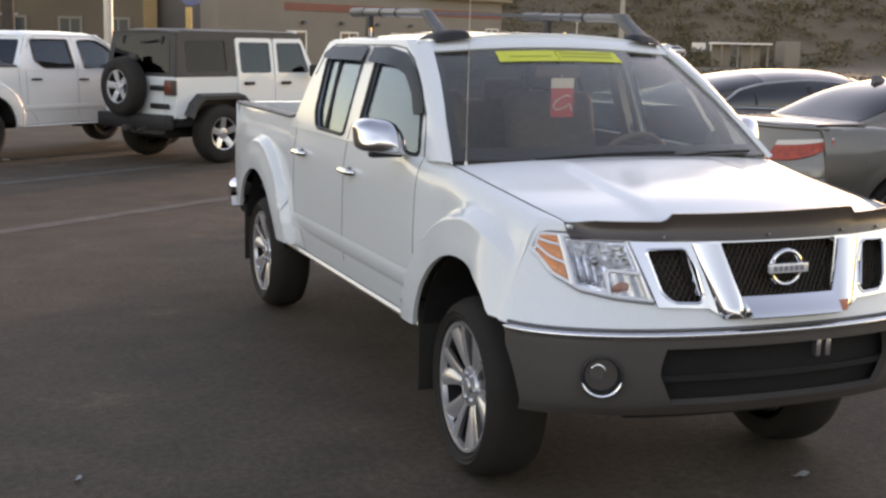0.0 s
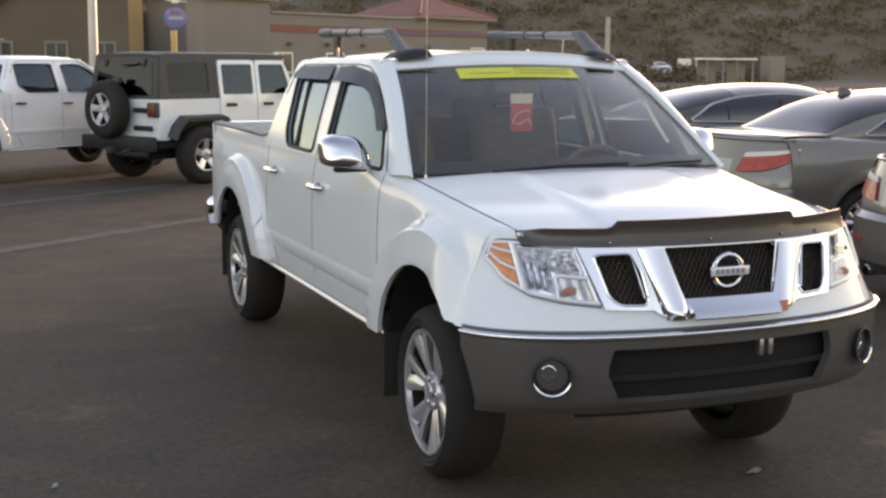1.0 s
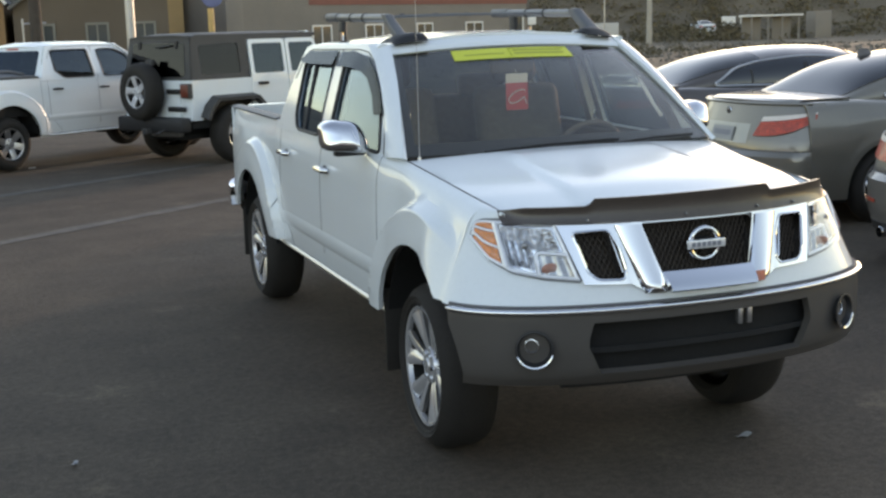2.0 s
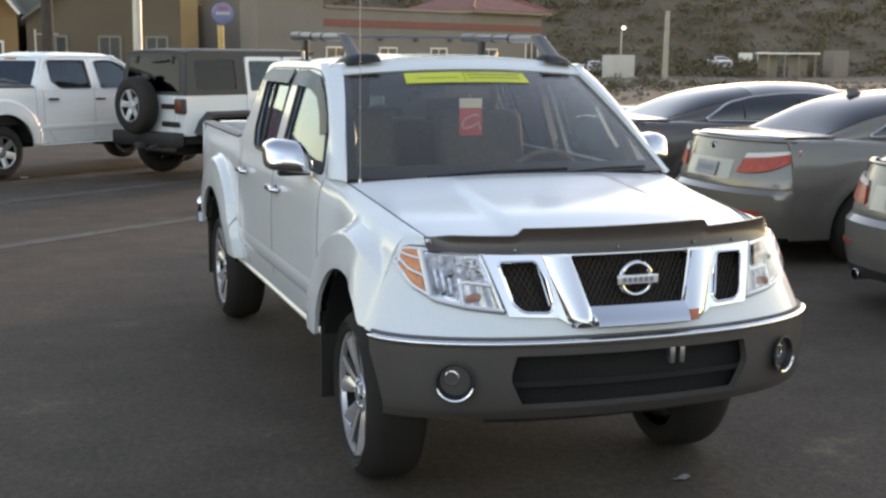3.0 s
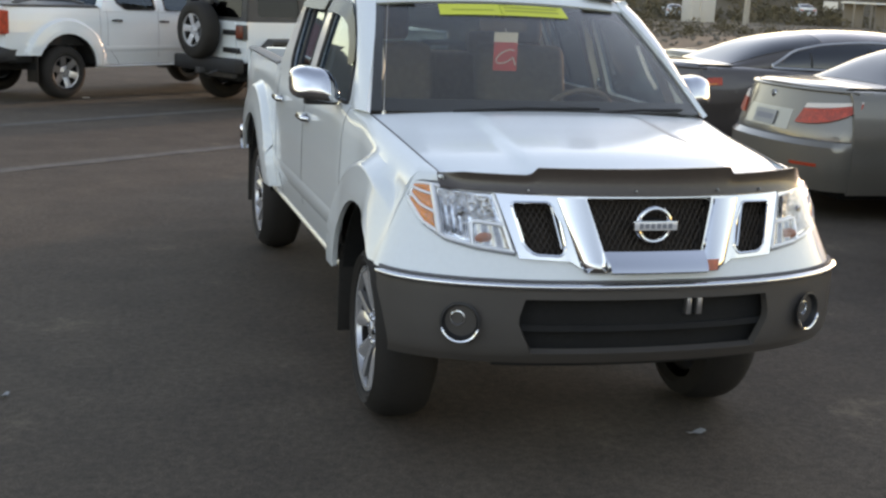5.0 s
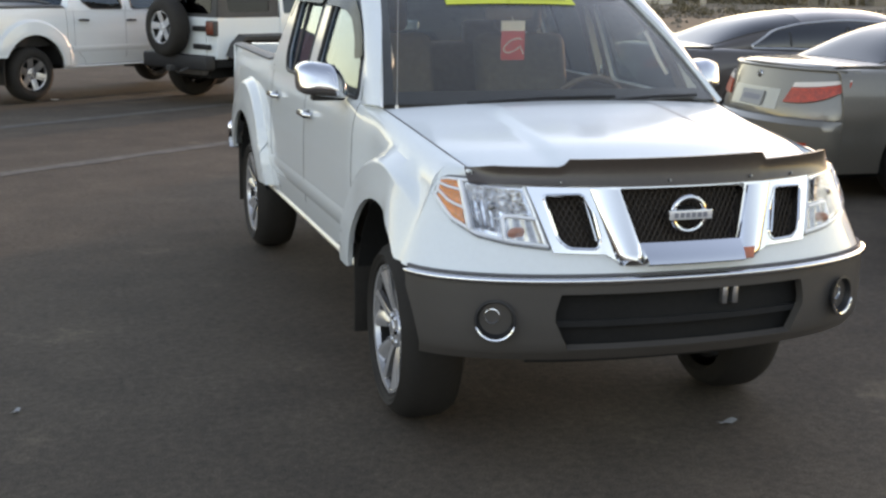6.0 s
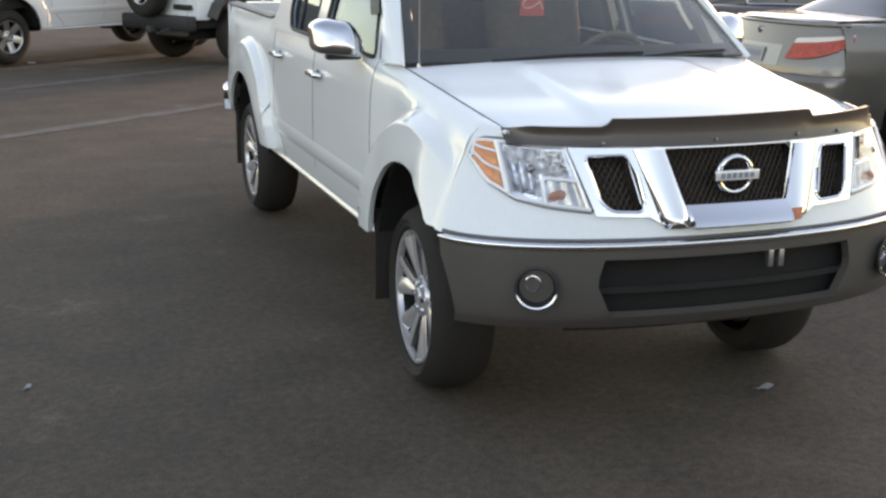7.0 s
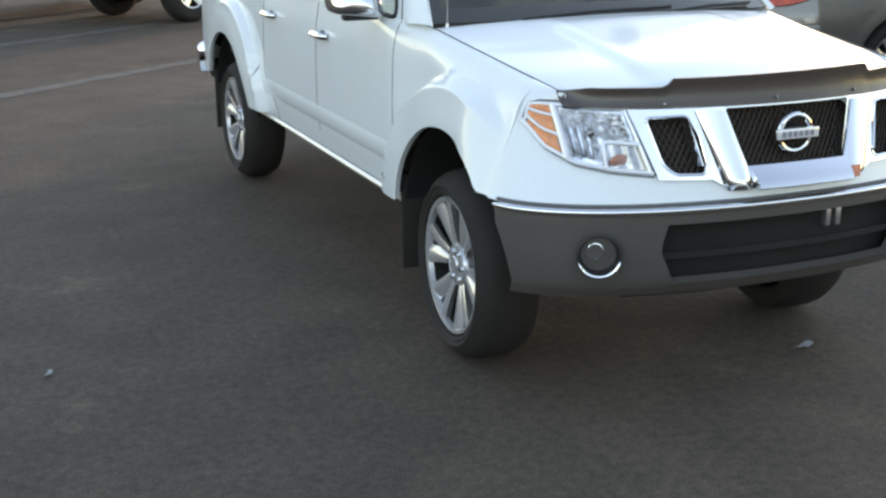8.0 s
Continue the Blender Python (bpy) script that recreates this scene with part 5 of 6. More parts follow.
        # tail lamps round the corner
        def lamp_fn(u, v):
            if lamp == "wrap":
                uu = clamp(u / 0.54)
                z0 = z_tail - 0.075 + 0.150 * uu ** 2.4
                z1 = z_tail + 0.085 + 0.040 * uu
            else:
                z0 = z_tail + 0.02 + 0.02 * u
                z1 = z_tail + 0.10 + 0.015 * u
            z = z0 + (z1 - z0) * v
            if u < 0.6:
                x0 = 0.49 + 0.09 * v
                x = (x0 + (0.995 - x0) * math.sin(u / 0.6 * math.pi / 2)) * end_half(z)
                p = rear(x, z, 0.016)
                return Vector((s * p.x, p.y, p.z))
            y = rear(0.995 * end_half(z), z, 0.016).y * (1 - (u - 0.6) / 0.4) + (u - 0.6) / 0.4 * (-0.40 if lamp == "wrap" else -0.56)
            return Vector((s * (side_w(y, z) + 0.013), y, z))
        lp = raw("tail_lamp", *slab(lamp_fn, lin(0, 0.54 if lamp == "wrap" else 1, 26), lin(0.0, 0.74 if lamp == "wrap" else 1.0, 6), 0.012, s > 0), REDLENS, t, "red tail lamp")
        if lamp == "wrap":
            raw("clear_band", *slab(lamp_fn, lin(0, 0.54, 26), lin(0.76, 1.0, 4), 0.012, s > 0), PALECARD, lp, "pale upper lamp band")
        else:
            raw("light_bar", *slab(lambda u, v: lamp_fn(u, v) + Vector((s * 0.004, 0.004, 0)), lin(0.05, 0.85, 20), lin(0.1, 0.25, 2), 0.006, s > 0), AMBER, lp, "bright amber light bar")
        raw("bumper_reflector", *slab(lambda x, z: (lambda p: Vector((s * p.x, p.y, p.z)))(rear(x, z, 0.006)), lin(0.50, 0.74, 8), lin(0.455, 0.480, 2), 0.004, s > 0), REDLENS, bump)
    # plate and small things of the boot
    pl = raw("number_plate", *slab(lambda x, z: Vector((x, rear(0, z, 0.004).y + 0.010, z)), lin(-0.17, 0.17, 4), lin(0.735, 0.85, 3), 0.008, True), PLATE, t, "pale number plate")
    raw("plate_bars", *slab(lambda x, z: Vector((x, rear(0, z, 0.004).y + 0.0125, z)), lin(-0.13, 0.13, 4), lin(0.772, 0.815, 2), 0.002, True), PLATEBAR, pl)
    raw("plate_recess", *slab(lambda x, z: rear(x, z, 0.003), lin(-0.36, 0.36, 10), lin(0.715, 0.88, 3), 0.004, True), SILVER if detail else BLACKTRIM, t)
    raw("boot_lip", *tube([rear(u * end_half(deck - 0.02) * 0.97, deck - 0.018, 0.010) for u in us], 0.013, 8), paint, t)
    raw("boot_badge", *moved(lathe([(0.0, 0.010), (0.032, 0.008), (0.036, 0.0)], 20, "y"), Matrix.Translation(rear(0, deck - 0.09, 0.0))), CHROME, t)
    raw("boot_seam", *tube([rear(x, 0.662, 0.002) for x in lin(-0.80, 0.80, 24)], 0.005, 5), SEAM, t)
    both("exhaust", lambda s: moved(lathe([(0.036, 0.0), (0.040, -0.004), (0.040, -0.14), (0.030, -0.14), (0.030, -0.01)], 16, "y"), Matrix.Translation((s * 0.42, rear(0.42, 0.28).y + 0.03, 0.255))), CHROME, t)
    if fin:
        raw("roof_fin", *slab(lambda u, v: Vector((0.028 * (1 - v) * math.sin(u * 6.283), -1.52 - 0.10 * math.cos(u * 6.283) * (1 - 0.5 * v) + 0.035 * v, roofline(-1.52) - 0.010 + 0.072 * v)), lin(0, 1, 17), lin(0, 1, 6), 0.004), DARKGREY, t)
    for yc in axles:
        for s in (-1, 1):
            wheel(t, s * (half - 0.015), yc, wheel_r, s, r=wheel_r, rim=wheel_r * 0.70, width=0.22, spokes=7, twin=True, turn=rim_turn)
    return t


sedan(pose(3.62, 4.72, -0.02, 0, 0, 88), "grey-green metallic saloon parked beside the pickup, rear end out", "saloons in the parked row", CHAMPAGNE, 0.915, 4.84, 1.47, 1.07, z_tail=0.86)
sedan(pose(3.38, 1.90, -0.02, 0, 0, 88), "grey saloon with red tail lamps, parked rear end out", "saloons in the parked row", DIMSILVER, 0.90, 4.6, 1.45, 1.04, fin=False, z_tail=0.82)
sedan(pose(3.80, 7.62, 0.0, 0, 0, 88), "dark grey saloon with a chrome window line, parked rear end out", "saloons in the parked row", DARKGREY, 0.90, 4.85, 1.45, 1.05, lamp="slim", fin=False, z_tail=0.83, rear_y=-0.66, crown_y=-1.80, trim=0.014, tall=0.075)
sedan(pose(5.5, 10.5, 0.0, 0, 0, 88), "pale silver saloon half hidden in the parked row", "saloons in the parked row", SILVER, 0.90, 4.7, 1.29, 1.03, lamp="slim", fin=False, z_tail=0.80)


# ---- the off-roader: rear axle at y = 0, nose towards -y ----
def offroader(m):
    t = empty("off_road_car", m, "white off-road car with black hardtop and a tailgate spare wheel", "off-road car")
    R, wb = 0.405, -2.947
    def wall_x(z):
        return interp(z, [0.55, 1.0, 1.17, 1.80], [0.765, 0.775, 0.770, 0.685])
    tub = [(0.70, 0.62), (0.70, 1.17), (-1.78, 1.17), (-1.95, 1.10), (-1.95, 0.56), (-0.62, 0.56), (-0.62, 0.58), (-0.52, 0.66), (-0.42, 0.84), (-0.28, 0.93), (0.28, 0.93), (0.44, 0.84), (0.54, 0.62)]
    both("tub_side", lambda s: plate(rounded(tub, 0.03, 3), [], lambda y, z, d: (s * (wall_x(z) - d), y, z), 0.04, 0.06), WHITE, t)
    raw("tub_back", *plate(rounded([(-0.775, 0.62), (0.775, 0.62), (0.77, 1.17), (-0.77, 1.17)], 0.04), [], lambda x, z, d: (x, 0.715 - d, z), 0.05, 0.06), WHITE, t)
    gate = raw("tailgate", *plate(rounded([(-0.54, 0.66), (0.54, 0.66), (0.54, 1.16), (-0.54, 1.16)], 0.04), [], lambda x, z, d: (x, 0.735 - d, z), 0.02, 0.06), WHITE, t)
    for z0 in (0.78, 1.02):
        raw("gate_hinge", *box(-0.66, -0.28, 0.735, 0.765, z0 - 0.035, z0 + 0.035, 0.01), BLACKTRIM, gate)
    raw("floor_pan", *merged(box(-0.70, 0.70, -1.95, 0.68, 0.50, 0.60, 0.02), box(-0.45, 0.45, -3.5, 0.6, 0.34, 0.52, 0.03)), UNDERSHADE, t)
    # hardtop
    q_win = [(0.52, 1.24), (0.52, 1.64), (-0.18, 1.66), (-0.18, 1.24)]
    top_side = [(0.70, 1.175), (0.62, 1.74), (0.55, 1.78), (-1.62, 1.78), (-1.62, 1.70), (-0.34, 1.70), (-0.34, 1.175)]
    both("hardtop_side", lambda s: plate(rounded(top_side, 0.03, 3), [rounded(q_win, 0.05)], lambda y, z, d: (s * (wall_x(z) + 0.004 - d), y, z), 0.04, 0.06), HARDTOP, t)
    both("quarter_window", lambda s: plate(rounded(q_win, 0.05), [], lambda y, z, d: (s * (wall_x(z) - 0.008 - d), y, z), 0.005, 0.1), SHADEGLASS, t)
    def top_pt(x, y):
        u = abs(x) / 0.69
        z = 1.815 - 0.035 * u ** 4 - 0.03 * smooth01((y - 0.35) / 0.28) - 0.012 * smooth01((-1.2 - y) / 0.5)
        return Vector((x, y, z))
    raw("hardtop_roof", *slab(top_pt, lin(-0.69, 0.69, 21), lin(-1.70, 0.64, 20), 0.04), HARDTOP, t)
    back = [(-0.76, 1.175), (0.76, 1.175), (0.685, 1.77), (-0.685, 1.77)]
    glassr = [(-0.64, 1.22), (0.64, 1.22), (0.585, 1.68), (-0.585, 1.68)]
    def back_fn(x, z, d):
        return (x, 0.715 - 0.09 * (z - 1.17) / 0.6 - d, z)
    raw("hardtop_back", *plate(rounded(back, 0.04), [rounded(glassr, 0.06)], back_fn, 0.04, 0.06), HARDTOP, t)
    rg = raw("rear_window", *plate(rounded(glassr, 0.07), [], lambda x, z, d: back_fn(x, z, d - 0.006), 0.006, 0.1), SHADEGLASS, t, "tinted rear window")
    for x0 in (-0.42, 0.42):
        raw("glass_hinge", *box(x0 - 0.03, x0 + 0.03, 0.62, 0.665, 1.60, 1.71, 0.01), BLACKTRIM, rg)
    raw("wiper", *tube([(0.0, 0.69, 1.62), (-0.32, 0.675, 1.645)], 0.012, 6), BLACKTRIM, rg)
    raw("cabin_block", *box(-0.60, 0.60, -1.5, 0.45, 0.60, 1.10, 0.05), CABIN, t)
    for y0 in (-0.95, 0.05):
        both("car_seat", lambda s: box(min(s * 0.12, s * 0.58), max(s * 0.12, s * 0.58), y0, y0 + 0.14, 1.05, 1.48, 0.05, 3), SEATCLOTH, t)
    # doors
    for (a, b), (wa, wb2) in (((-0.36, -1.04), (-0.42, -0.99)), ((-1.06, -1.86), (-1.12, -1.70))):
        for s in (-1, 1):
            outer = [(a, 0.62), (a, 1.70), (b if b > -1.5 else -1.62, 1.70), (b, 1.17), (b, 0.66)]
            hole = [(wa, 1.22), (wa, 1.64), (wb2 if b > -1.5 else -1.60, 1.64), (wb2 if b > -1.5 else -1.74, 1.22)]
            d = raw("door", *plate(rounded(outer, 0.05, 4), [rounded(hole, 0.04)], lambda y, z, q: (s * (wall_x(z) + 0.016 - q), y, z), 0.04, 0.06), WHITE, t)
            raw("door_window", *plate(rounded(hole, 0.04), [], lambda y, z, q: (s * (wall_x(z) - 0.004 - q), y, z), 0.004, 0.1), REARTINT, d)
            raw("door_handle", *box(min(s * 0.79, s * 0.825), max(s * 0.79, s * 0.825), a - 0.28, a - 0.10, 1.055, 1.10, 0.012), BLACKTRIM, d)
    # windscreen frame, bonnet, grille
    raw("windscreen_frame", *plate(rounded([(-0.74, 1.15), (0.74, 1.15), (0.68, 1.80), (-0.68, 1.80)], 0.05), [rounded([(-0.66, 1.22), (0.66, 1.22), (0.60, 1.72), (-0.60, 1.72)], 0.05)], lambda x, z, d: (x, -1.90 + 0.32 * (z - 1.15) / 0.65 + d, z), 0.05), WHITE, t)
    raw("windscreen", *plate([(-0.66, 1.22), (0.66, 1.22), (0.60, 1.72), (-0.60, 1.72)], [], lambda x, z, d: (x, -1.88 + 0.32 * (z - 1.15) / 0.65 + d, z), 0.005), DARKGLASS, t)
    raw("bonnet", *slab(lambda a, y: (a * interp(y, [-3.30, -1.9], [0.52, 0.70]), y, 1.13 - 0.05 * a * a - 0.04 * smooth01((-2.9 - y) / 0.4)), lin(-1, 1, 15), lin(-3.30, -1.88, 14), 0.03), WHITE, t)
    raw("engine_bay", *box(-0.52, 0.52, -3.28, -1.9, 0.55, 1.06, 0.03), WHITE, t)
    gr = raw("grille", *box(-0.56, 0.56, -3.36, -3.28, 0.70, 1.08, 0.04), WHITE, t)
    for k in range(7):
        raw("grille_slot", *box(-0.24 + 0.08 * k - 0.022, -0.24 + 0.08 * k + 0.022, -3.366, -3.35, 0.76, 1.0, 0.004), BLACKTRIM, gr)
    both("headlamp", lambda s: moved(lathe([(0.0, -0.03), (0.07, -0.02), (0.09, 0.0)], 20, "y"), Matrix.Translation((s * 0.41, -3.36, 0.92))), REFLECTOR, t)
    # flares, bumpers, lamps
    def flare(yc):
        def build(s):
            pts = [(-0.60, 0.60), (-0.50, 0.76), (-0.36, 0.90), (0.36, 0.90), (0.50, 0.78), (0.58, 0.62)]
            return slab(lambda k, u: Vector((s * (0.755 + 0.175 * u), yc + interp(k, range(6), [p[0] for p in pts]), interp(k, range(6), [p[1] for p in pts]) + 0.035 * (1 - u) + 0.02)), lin(0, 5, 31), lin(0, 1, 5), 0.05)
        return build
    both("rear_flare", flare(0.0), HARDTOP, t, "black wheel-arch flare")
    both("front_flare", flare(wb), HARDTOP, t, "black wheel-arch flare")
    # black plastic, coloured darker than the front bumper to hold the shadow on it
    raw("rear_bumper", *box(-0.74, 0.74, 0.72, 0.90, 0.47, 0.67, 0.03), BLACKTRIM, t, "black rear bumper")
    raw("front_bumper", *box(-0.84, 0.84, -3.58, -3.38, 0.50, 0.66, 0.03), HARDTOP, t)
    raw("tow_bar", *box(-0.05, 0.05, 0.80, 0.99, 0.44, 0.52, 0.01), HARDTOP, t)
    raw("tow_hook", *tube([(-0.36, 0.9, 0.50), (-0.36, 1.0, 0.47), (-0.30, 1.0, 0.45)], 0.018, 8), HARDTOP, t)
    raw("axle", *tube([(-0.65, 0, R), (0.65, 0, R)], 0.07, 10), UNDERSHADE, t)
    raw("exhaust_box", *box(-0.40, 0.30, 0.45, 0.70, 0.38, 0.54, 0.06), ALLOYGREY, t)
    for s in (-1, 1):
        lp = raw("tail_lamp", *box(min(s * 0.60, s * 0.785), max(s * 0.60, s * 0.785), 0.70, 0.775, 0.93, 1.13, 0.012), HARDTOP, t, "square red tail lamp")
        raw("lamp_lens", *box(min(s * 0.615, s * 0.77), max(s * 0.615, s * 0.77), 0.765, 0.79, 0.945, 1.115, 0.010), REDDARK, lp)
        raw("mirror", *box(min(s * 0.84, s * 1.02), max(s * 0.84, s * 1.02), -1.76, -1.66, 1.16, 1.34, 0.03), HARDTOP, t)
    for yc in (0.0, wb):
        for s in (-1, 1):
            wheel(t, s * 0.915, yc, R, s, r=R, rim=0.225, width=0.26, spokes=5, twin=False, turn=0.3, rim_mat=ALLOY)
    # spare wheel
    e = raw("spare_carrier", *merged(tube([(0.0, 0.735, 1.0), (0.0, 0.86, 1.03)], 0.09, 12), tube([(0, 0.82, 1.4), (0, 0.80, 1.2)], 0.02, 8), box(-0.07, 0.07, 0.77, 0.83, 1.38, 1.46, 0.01), box(0.12, 0.26, 0.74, 0.80, 1.36, 1.43, 0.01)), HARDTOP, t)
    spare = wheel(t, 0, 0, 0, 1, r=0.395, rim=0.225, width=0.25, spokes=5, twin=False, turn=0.5, name="spare_wheel")
    for o in (spare, *spare.children):
        o.data.transform(pose(0.09, 1.035, 1.025, 0, 0, 90))
    return t


offroader(pose(0.38, 13.25, 0.0, 0, 0, 119))

# ---- the other pickup ----
ARCHES, HEM = (-0.40, 3.22), 0.450
second = pickup(pose(-0.27, 15.65, 0.03, 0, 0, 129.7), "white crew-cab pickup truck with a flat bed cover", {"deflector": False, "front": False, "spokes": 6, "twin": False, "tyre": 0.365, "rim": 0.218, "rim_mat": SATIN, "rear_shift": 0.02, "front_shift": -0.40})


def bed_cover(t):
    raw("bed_cover", *slab(lambda x, y: (x, y, 1.262 + 0.03 * (1 - (x / 0.8) ** 2)), lin(-0.80, 0.80, 11), lin(2.66, 4.16, 12), 0.03), RACKGREY, t, "grey bed cover")
    both("cover_rail", lambda s: tube([(s * 0.62, 2.75, 1.285), (s * 0.62, 3.0, 1.335), (s * 0.62, 3.6, 1.335), (s * 0.62, 3.9, 1.285)], 0.022, 8), RACKGREY, t)


bed_cover(second)


def scrap(x, y, w, turn, label):
    """A crumpled scrap of paper: a small bent sheet."""
    c, n = math.cos(turn), math.sin(turn)
    mesh = slab(lambda u, v: (x + c * w * u - n * w * 0.3 * v, y + n * w * u + c * w * 0.3 * v, 0.004 + 0.012 * abs(math.sin(3 * u + v))), lin(-0.5, 0.5, 7), lin(-0.5, 0.5, 4), 0.001)
    return tagged(raw("litter", *mesh, PLATE), label, "litter")


scrap(0.46, -0.40, 0.09, 0.3, "small crumpled paper scrap on the asphalt")
scrap(-2.20, 0.46, 0.05, 1.1, "tiny pale scrap on the asphalt")
litter = tagged(raw("litter", *box(-2.03, -1.93, 13.46, 13.50, 0.0, 0.012, 0.003), PALECARD), "scrap of white litter on the asphalt", "litter")


# ---- the distance ----
STUCCO = material("pale_stucco", (0.225, 0.205, 0.18), 0.9, vary=0.12, scale=0.6, bump=0.2, bump_scale=20)
GREYSTUCCO = material("grey_stucco", (0.21, 0.21, 0.185), 0.9, vary=0.12, scale=0.5)
OCHRE = material("ochre_wall", (0.27, 0.165, 0.085), 0.9, vary=0.15, scale=0.6)
# lighter copy of OCHRE, with the sun on that wall put into the colour
LITOCHRE = material("sunlit_ochre_wall", (0.44, 0.30, 0.15), 0.9, vary=0.15, scale=0.8)
PALEPANE = material("curtained_glass", (0.30, 0.335, 0.34), 0.25, vary=0.25, scale=0.6)
BROWNWALL = material("brown_wall", (0.13, 0.105, 0.08), 0.9, vary=0.2, scale=0.5)
DARKWOOD = material("dark_wood", (0.060, 0.050, 0.042), 0.9, vary=0.3, scale=4)
REDBAND = material("red_band", (0.24, 0.095, 0.075), 0.8, vary=0.12, scale=1)
ROOFTILE = material("red_roof_tile", (0.24, 0.105, 0.088), 0.8, vary=0.2, scale=1.5)
GREYROOF = material("grey_roof", (0.15, 0.155, 0.15), 0.7, vary=0.15, scale=0.8)
PALEGREY = material("pale_grey_panel", (0.5, 0.5, 0.48), 0.6, vary=0.1, scale=1)
WHITETRIM = material("white_trim", (0.75, 0.74, 0.70), 0.6, vary=0.05)
TANTRIM = material("tan_trim", (0.27, 0.225, 0.18), 0.7, vary=0.1, scale=1)
FLATTRIM = material("weathered_trim", (0.15, 0.148, 0.13), 0.8, vary=0.15, scale=0.8)
DARKSTUCCO = material("dim_stucco", (0.145, 0.145, 0.125), 0.9, vary=0.2, scale=0.4)
CONCRETE = material("concrete_pole", (0.36, 0.34, 0.30), 0.9, vary=0.15, scale=2)
STEEL = material("galvanised_steel", (0.42, 0.42, 0.42), 0.45, metal=0.7, vary=0.15, scale=3)
FARGLASS = material("far_window_glass", (0.05, 0.065, 0.07), 0.1, coat=0.5, vary=0.3, scale=0.3)
SIGNBLUE = material("sign_blue", (0.16, 0.19, 0.36), 0.5, vary=0.25, scale=3)
SIGNRED = material("sign_red", (0.45, 0.10, 0.08), 0.5)
SIGNGOLD = material("sign_gold", (0.55, 0.36, 0.14), 0.5, vary=0.3, scale=6)


def hip_roof(parent, m, sx, sy, z0, z1, over=0.6, mat=None):
    """A hipped roof of tile courses: each course a step, with ridge tiles on the hips."""
    verts, faces, n = [], [], 9
    for k in range(n):
        for zz, kk in ((z0 + (z1 - z0) * k / n, k), (z0 + (z1 - z0) * (k + 1) / n + 0.03, k + 1)):
            f = 1 - kk / n
            hx, hy = (sx / 2 + over) * f + 0.05, (sy / 2 + over) * f + 0.05
            verts += [Vector((-hx, -hy, zz)), Vector((hx, -hy, zz)), Vector((hx, hy, zz)), Vector((-hx, hy, zz))]
        o = 8 * k
        faces += [(o + i, o + (i + 1) % 4, o + 4 + (i + 1) % 4, o + 4 + i) for i in range(4)] + [(o + 7, o + 6, o + 5, o + 4)]
    faces.append((3, 2, 1, 0))
    r = raw("roof", *moved((verts, faces), m), mat or ROOFTILE, parent, "red tiled hipped roof", smooth=False)
    for sxn, syn in ((-1, -1), (1, -1)):
        raw("hip_ridge", *moved(tube([(sxn * (sx / 2 + over), syn * (sy / 2 + over), z0 + 0.05), (0, 0, z1 + 0.08)], 0.09, 8), m), REDBAND, r)
    raw("eave_board", *moved(box(-sx / 2 - over, sx / 2 + over, -sy / 2 - over, sy / 2 + over, z0 - 0.16, z0 - 0.002), m), TANTRIM, r)
    return r


def window(parent, m, w, h, bars=1, trim=None):
    """A window standing proud of its wall: frame, glass and bars."""
    f = raw("window", *moved(plate([(-w / 2, 0), (w / 2, 0), (w / 2, h), (-w / 2, h)], [[(-w / 2 + 0.08, 0.08), (-w / 2 + 0.08, h - 0.08), (w / 2 - 0.08, h - 0.08), (w / 2 - 0.08, 0.08)]], lambda x, z, d: (x, -0.06 + d, z), 0.10, 2), m), trim or WHITETRIM, parent)
    raw("pane", *moved(box(-w / 2 + 0.06, w / 2 - 0.06, -0.02, 0.02, 0.06, h - 0.06), m), FARGLASS, f)
    for k in range(bars):
        x = -w / 2 + w * (k + 1) / (bars + 1)
        raw("glazing_bar", *moved(box(x - 0.03, x + 0.03, -0.05, -0.02, 0.06, h - 0.06), m), trim or WHITETRIM, f)
    return f


# the low building with two red-roofed towers
rest = empty("restaurant_building", pose(7.48, 50.2, 0, 0, 0, 29.1), "low beige building with a red band and two red-tiled towers", "building")
I4 = Matrix.Identity(4)
LEN = 22.1
raw("wall", *box(0, LEN, 0, 10, -0.5, 4.0), STUCCO, rest)
raw("parapet", *box(5.1, LEN + 0.08, -0.10, 10.1, 4.0, 4.12, 0.02), TANTRIM, rest)
raw("red_band", *box(1.0, LEN + 0.03, -0.035, -0.003, 3.15, 3.50), REDBAND, rest, "painted red band")
raw("tower", *box(-0.04, 5.0, -0.04, 2.64, -0.5, 4.68), STUCCO, rest)
raw("pilaster", *box(-0.06, 0.95, -0.10, -0.042, -0.5, 4.50, 0.02), STUCCO, rest)
hip_roof(rest, pose(2.5, 1.3, 0), 5.0, 2.6, 4.70, 5.78, 0.30)
raw("tower", *box(15.9, LEN - 0.01, 0.05, 4.6, 4.0, 4.24), STUCCO, rest)
hip_roof(rest, pose(19.0, 2.3, 0), 6.2, 4.6, 4.26, 5.55, 0.42)
raw("flag_pole", *tube([(19.1, 2.3, 5.6), (19.1, 2.3, 10.5)], 0.05, 8), WHITETRIM, rest)
for x, w, z0, h in ((21.15, 1.2, 1.05, 1.55), (17.3, 1.5, 1.2, 1.0), (13.2, 1.3, 1.2, 1.0), (9.4, 1.3, 1.2, 1.0), (5.8, 1.3, 1.2, 1.0)):
    window(rest, pose(x, 0, z0), w, h)
for k in range(5):
    raw("wall_lamp", *box(6.2 + 2.6 * k - 0.10, 6.2 + 2.6 * k + 0.10, -0.26, -0.01, 2.52, 2.68, 0.03), SEAM, rest)

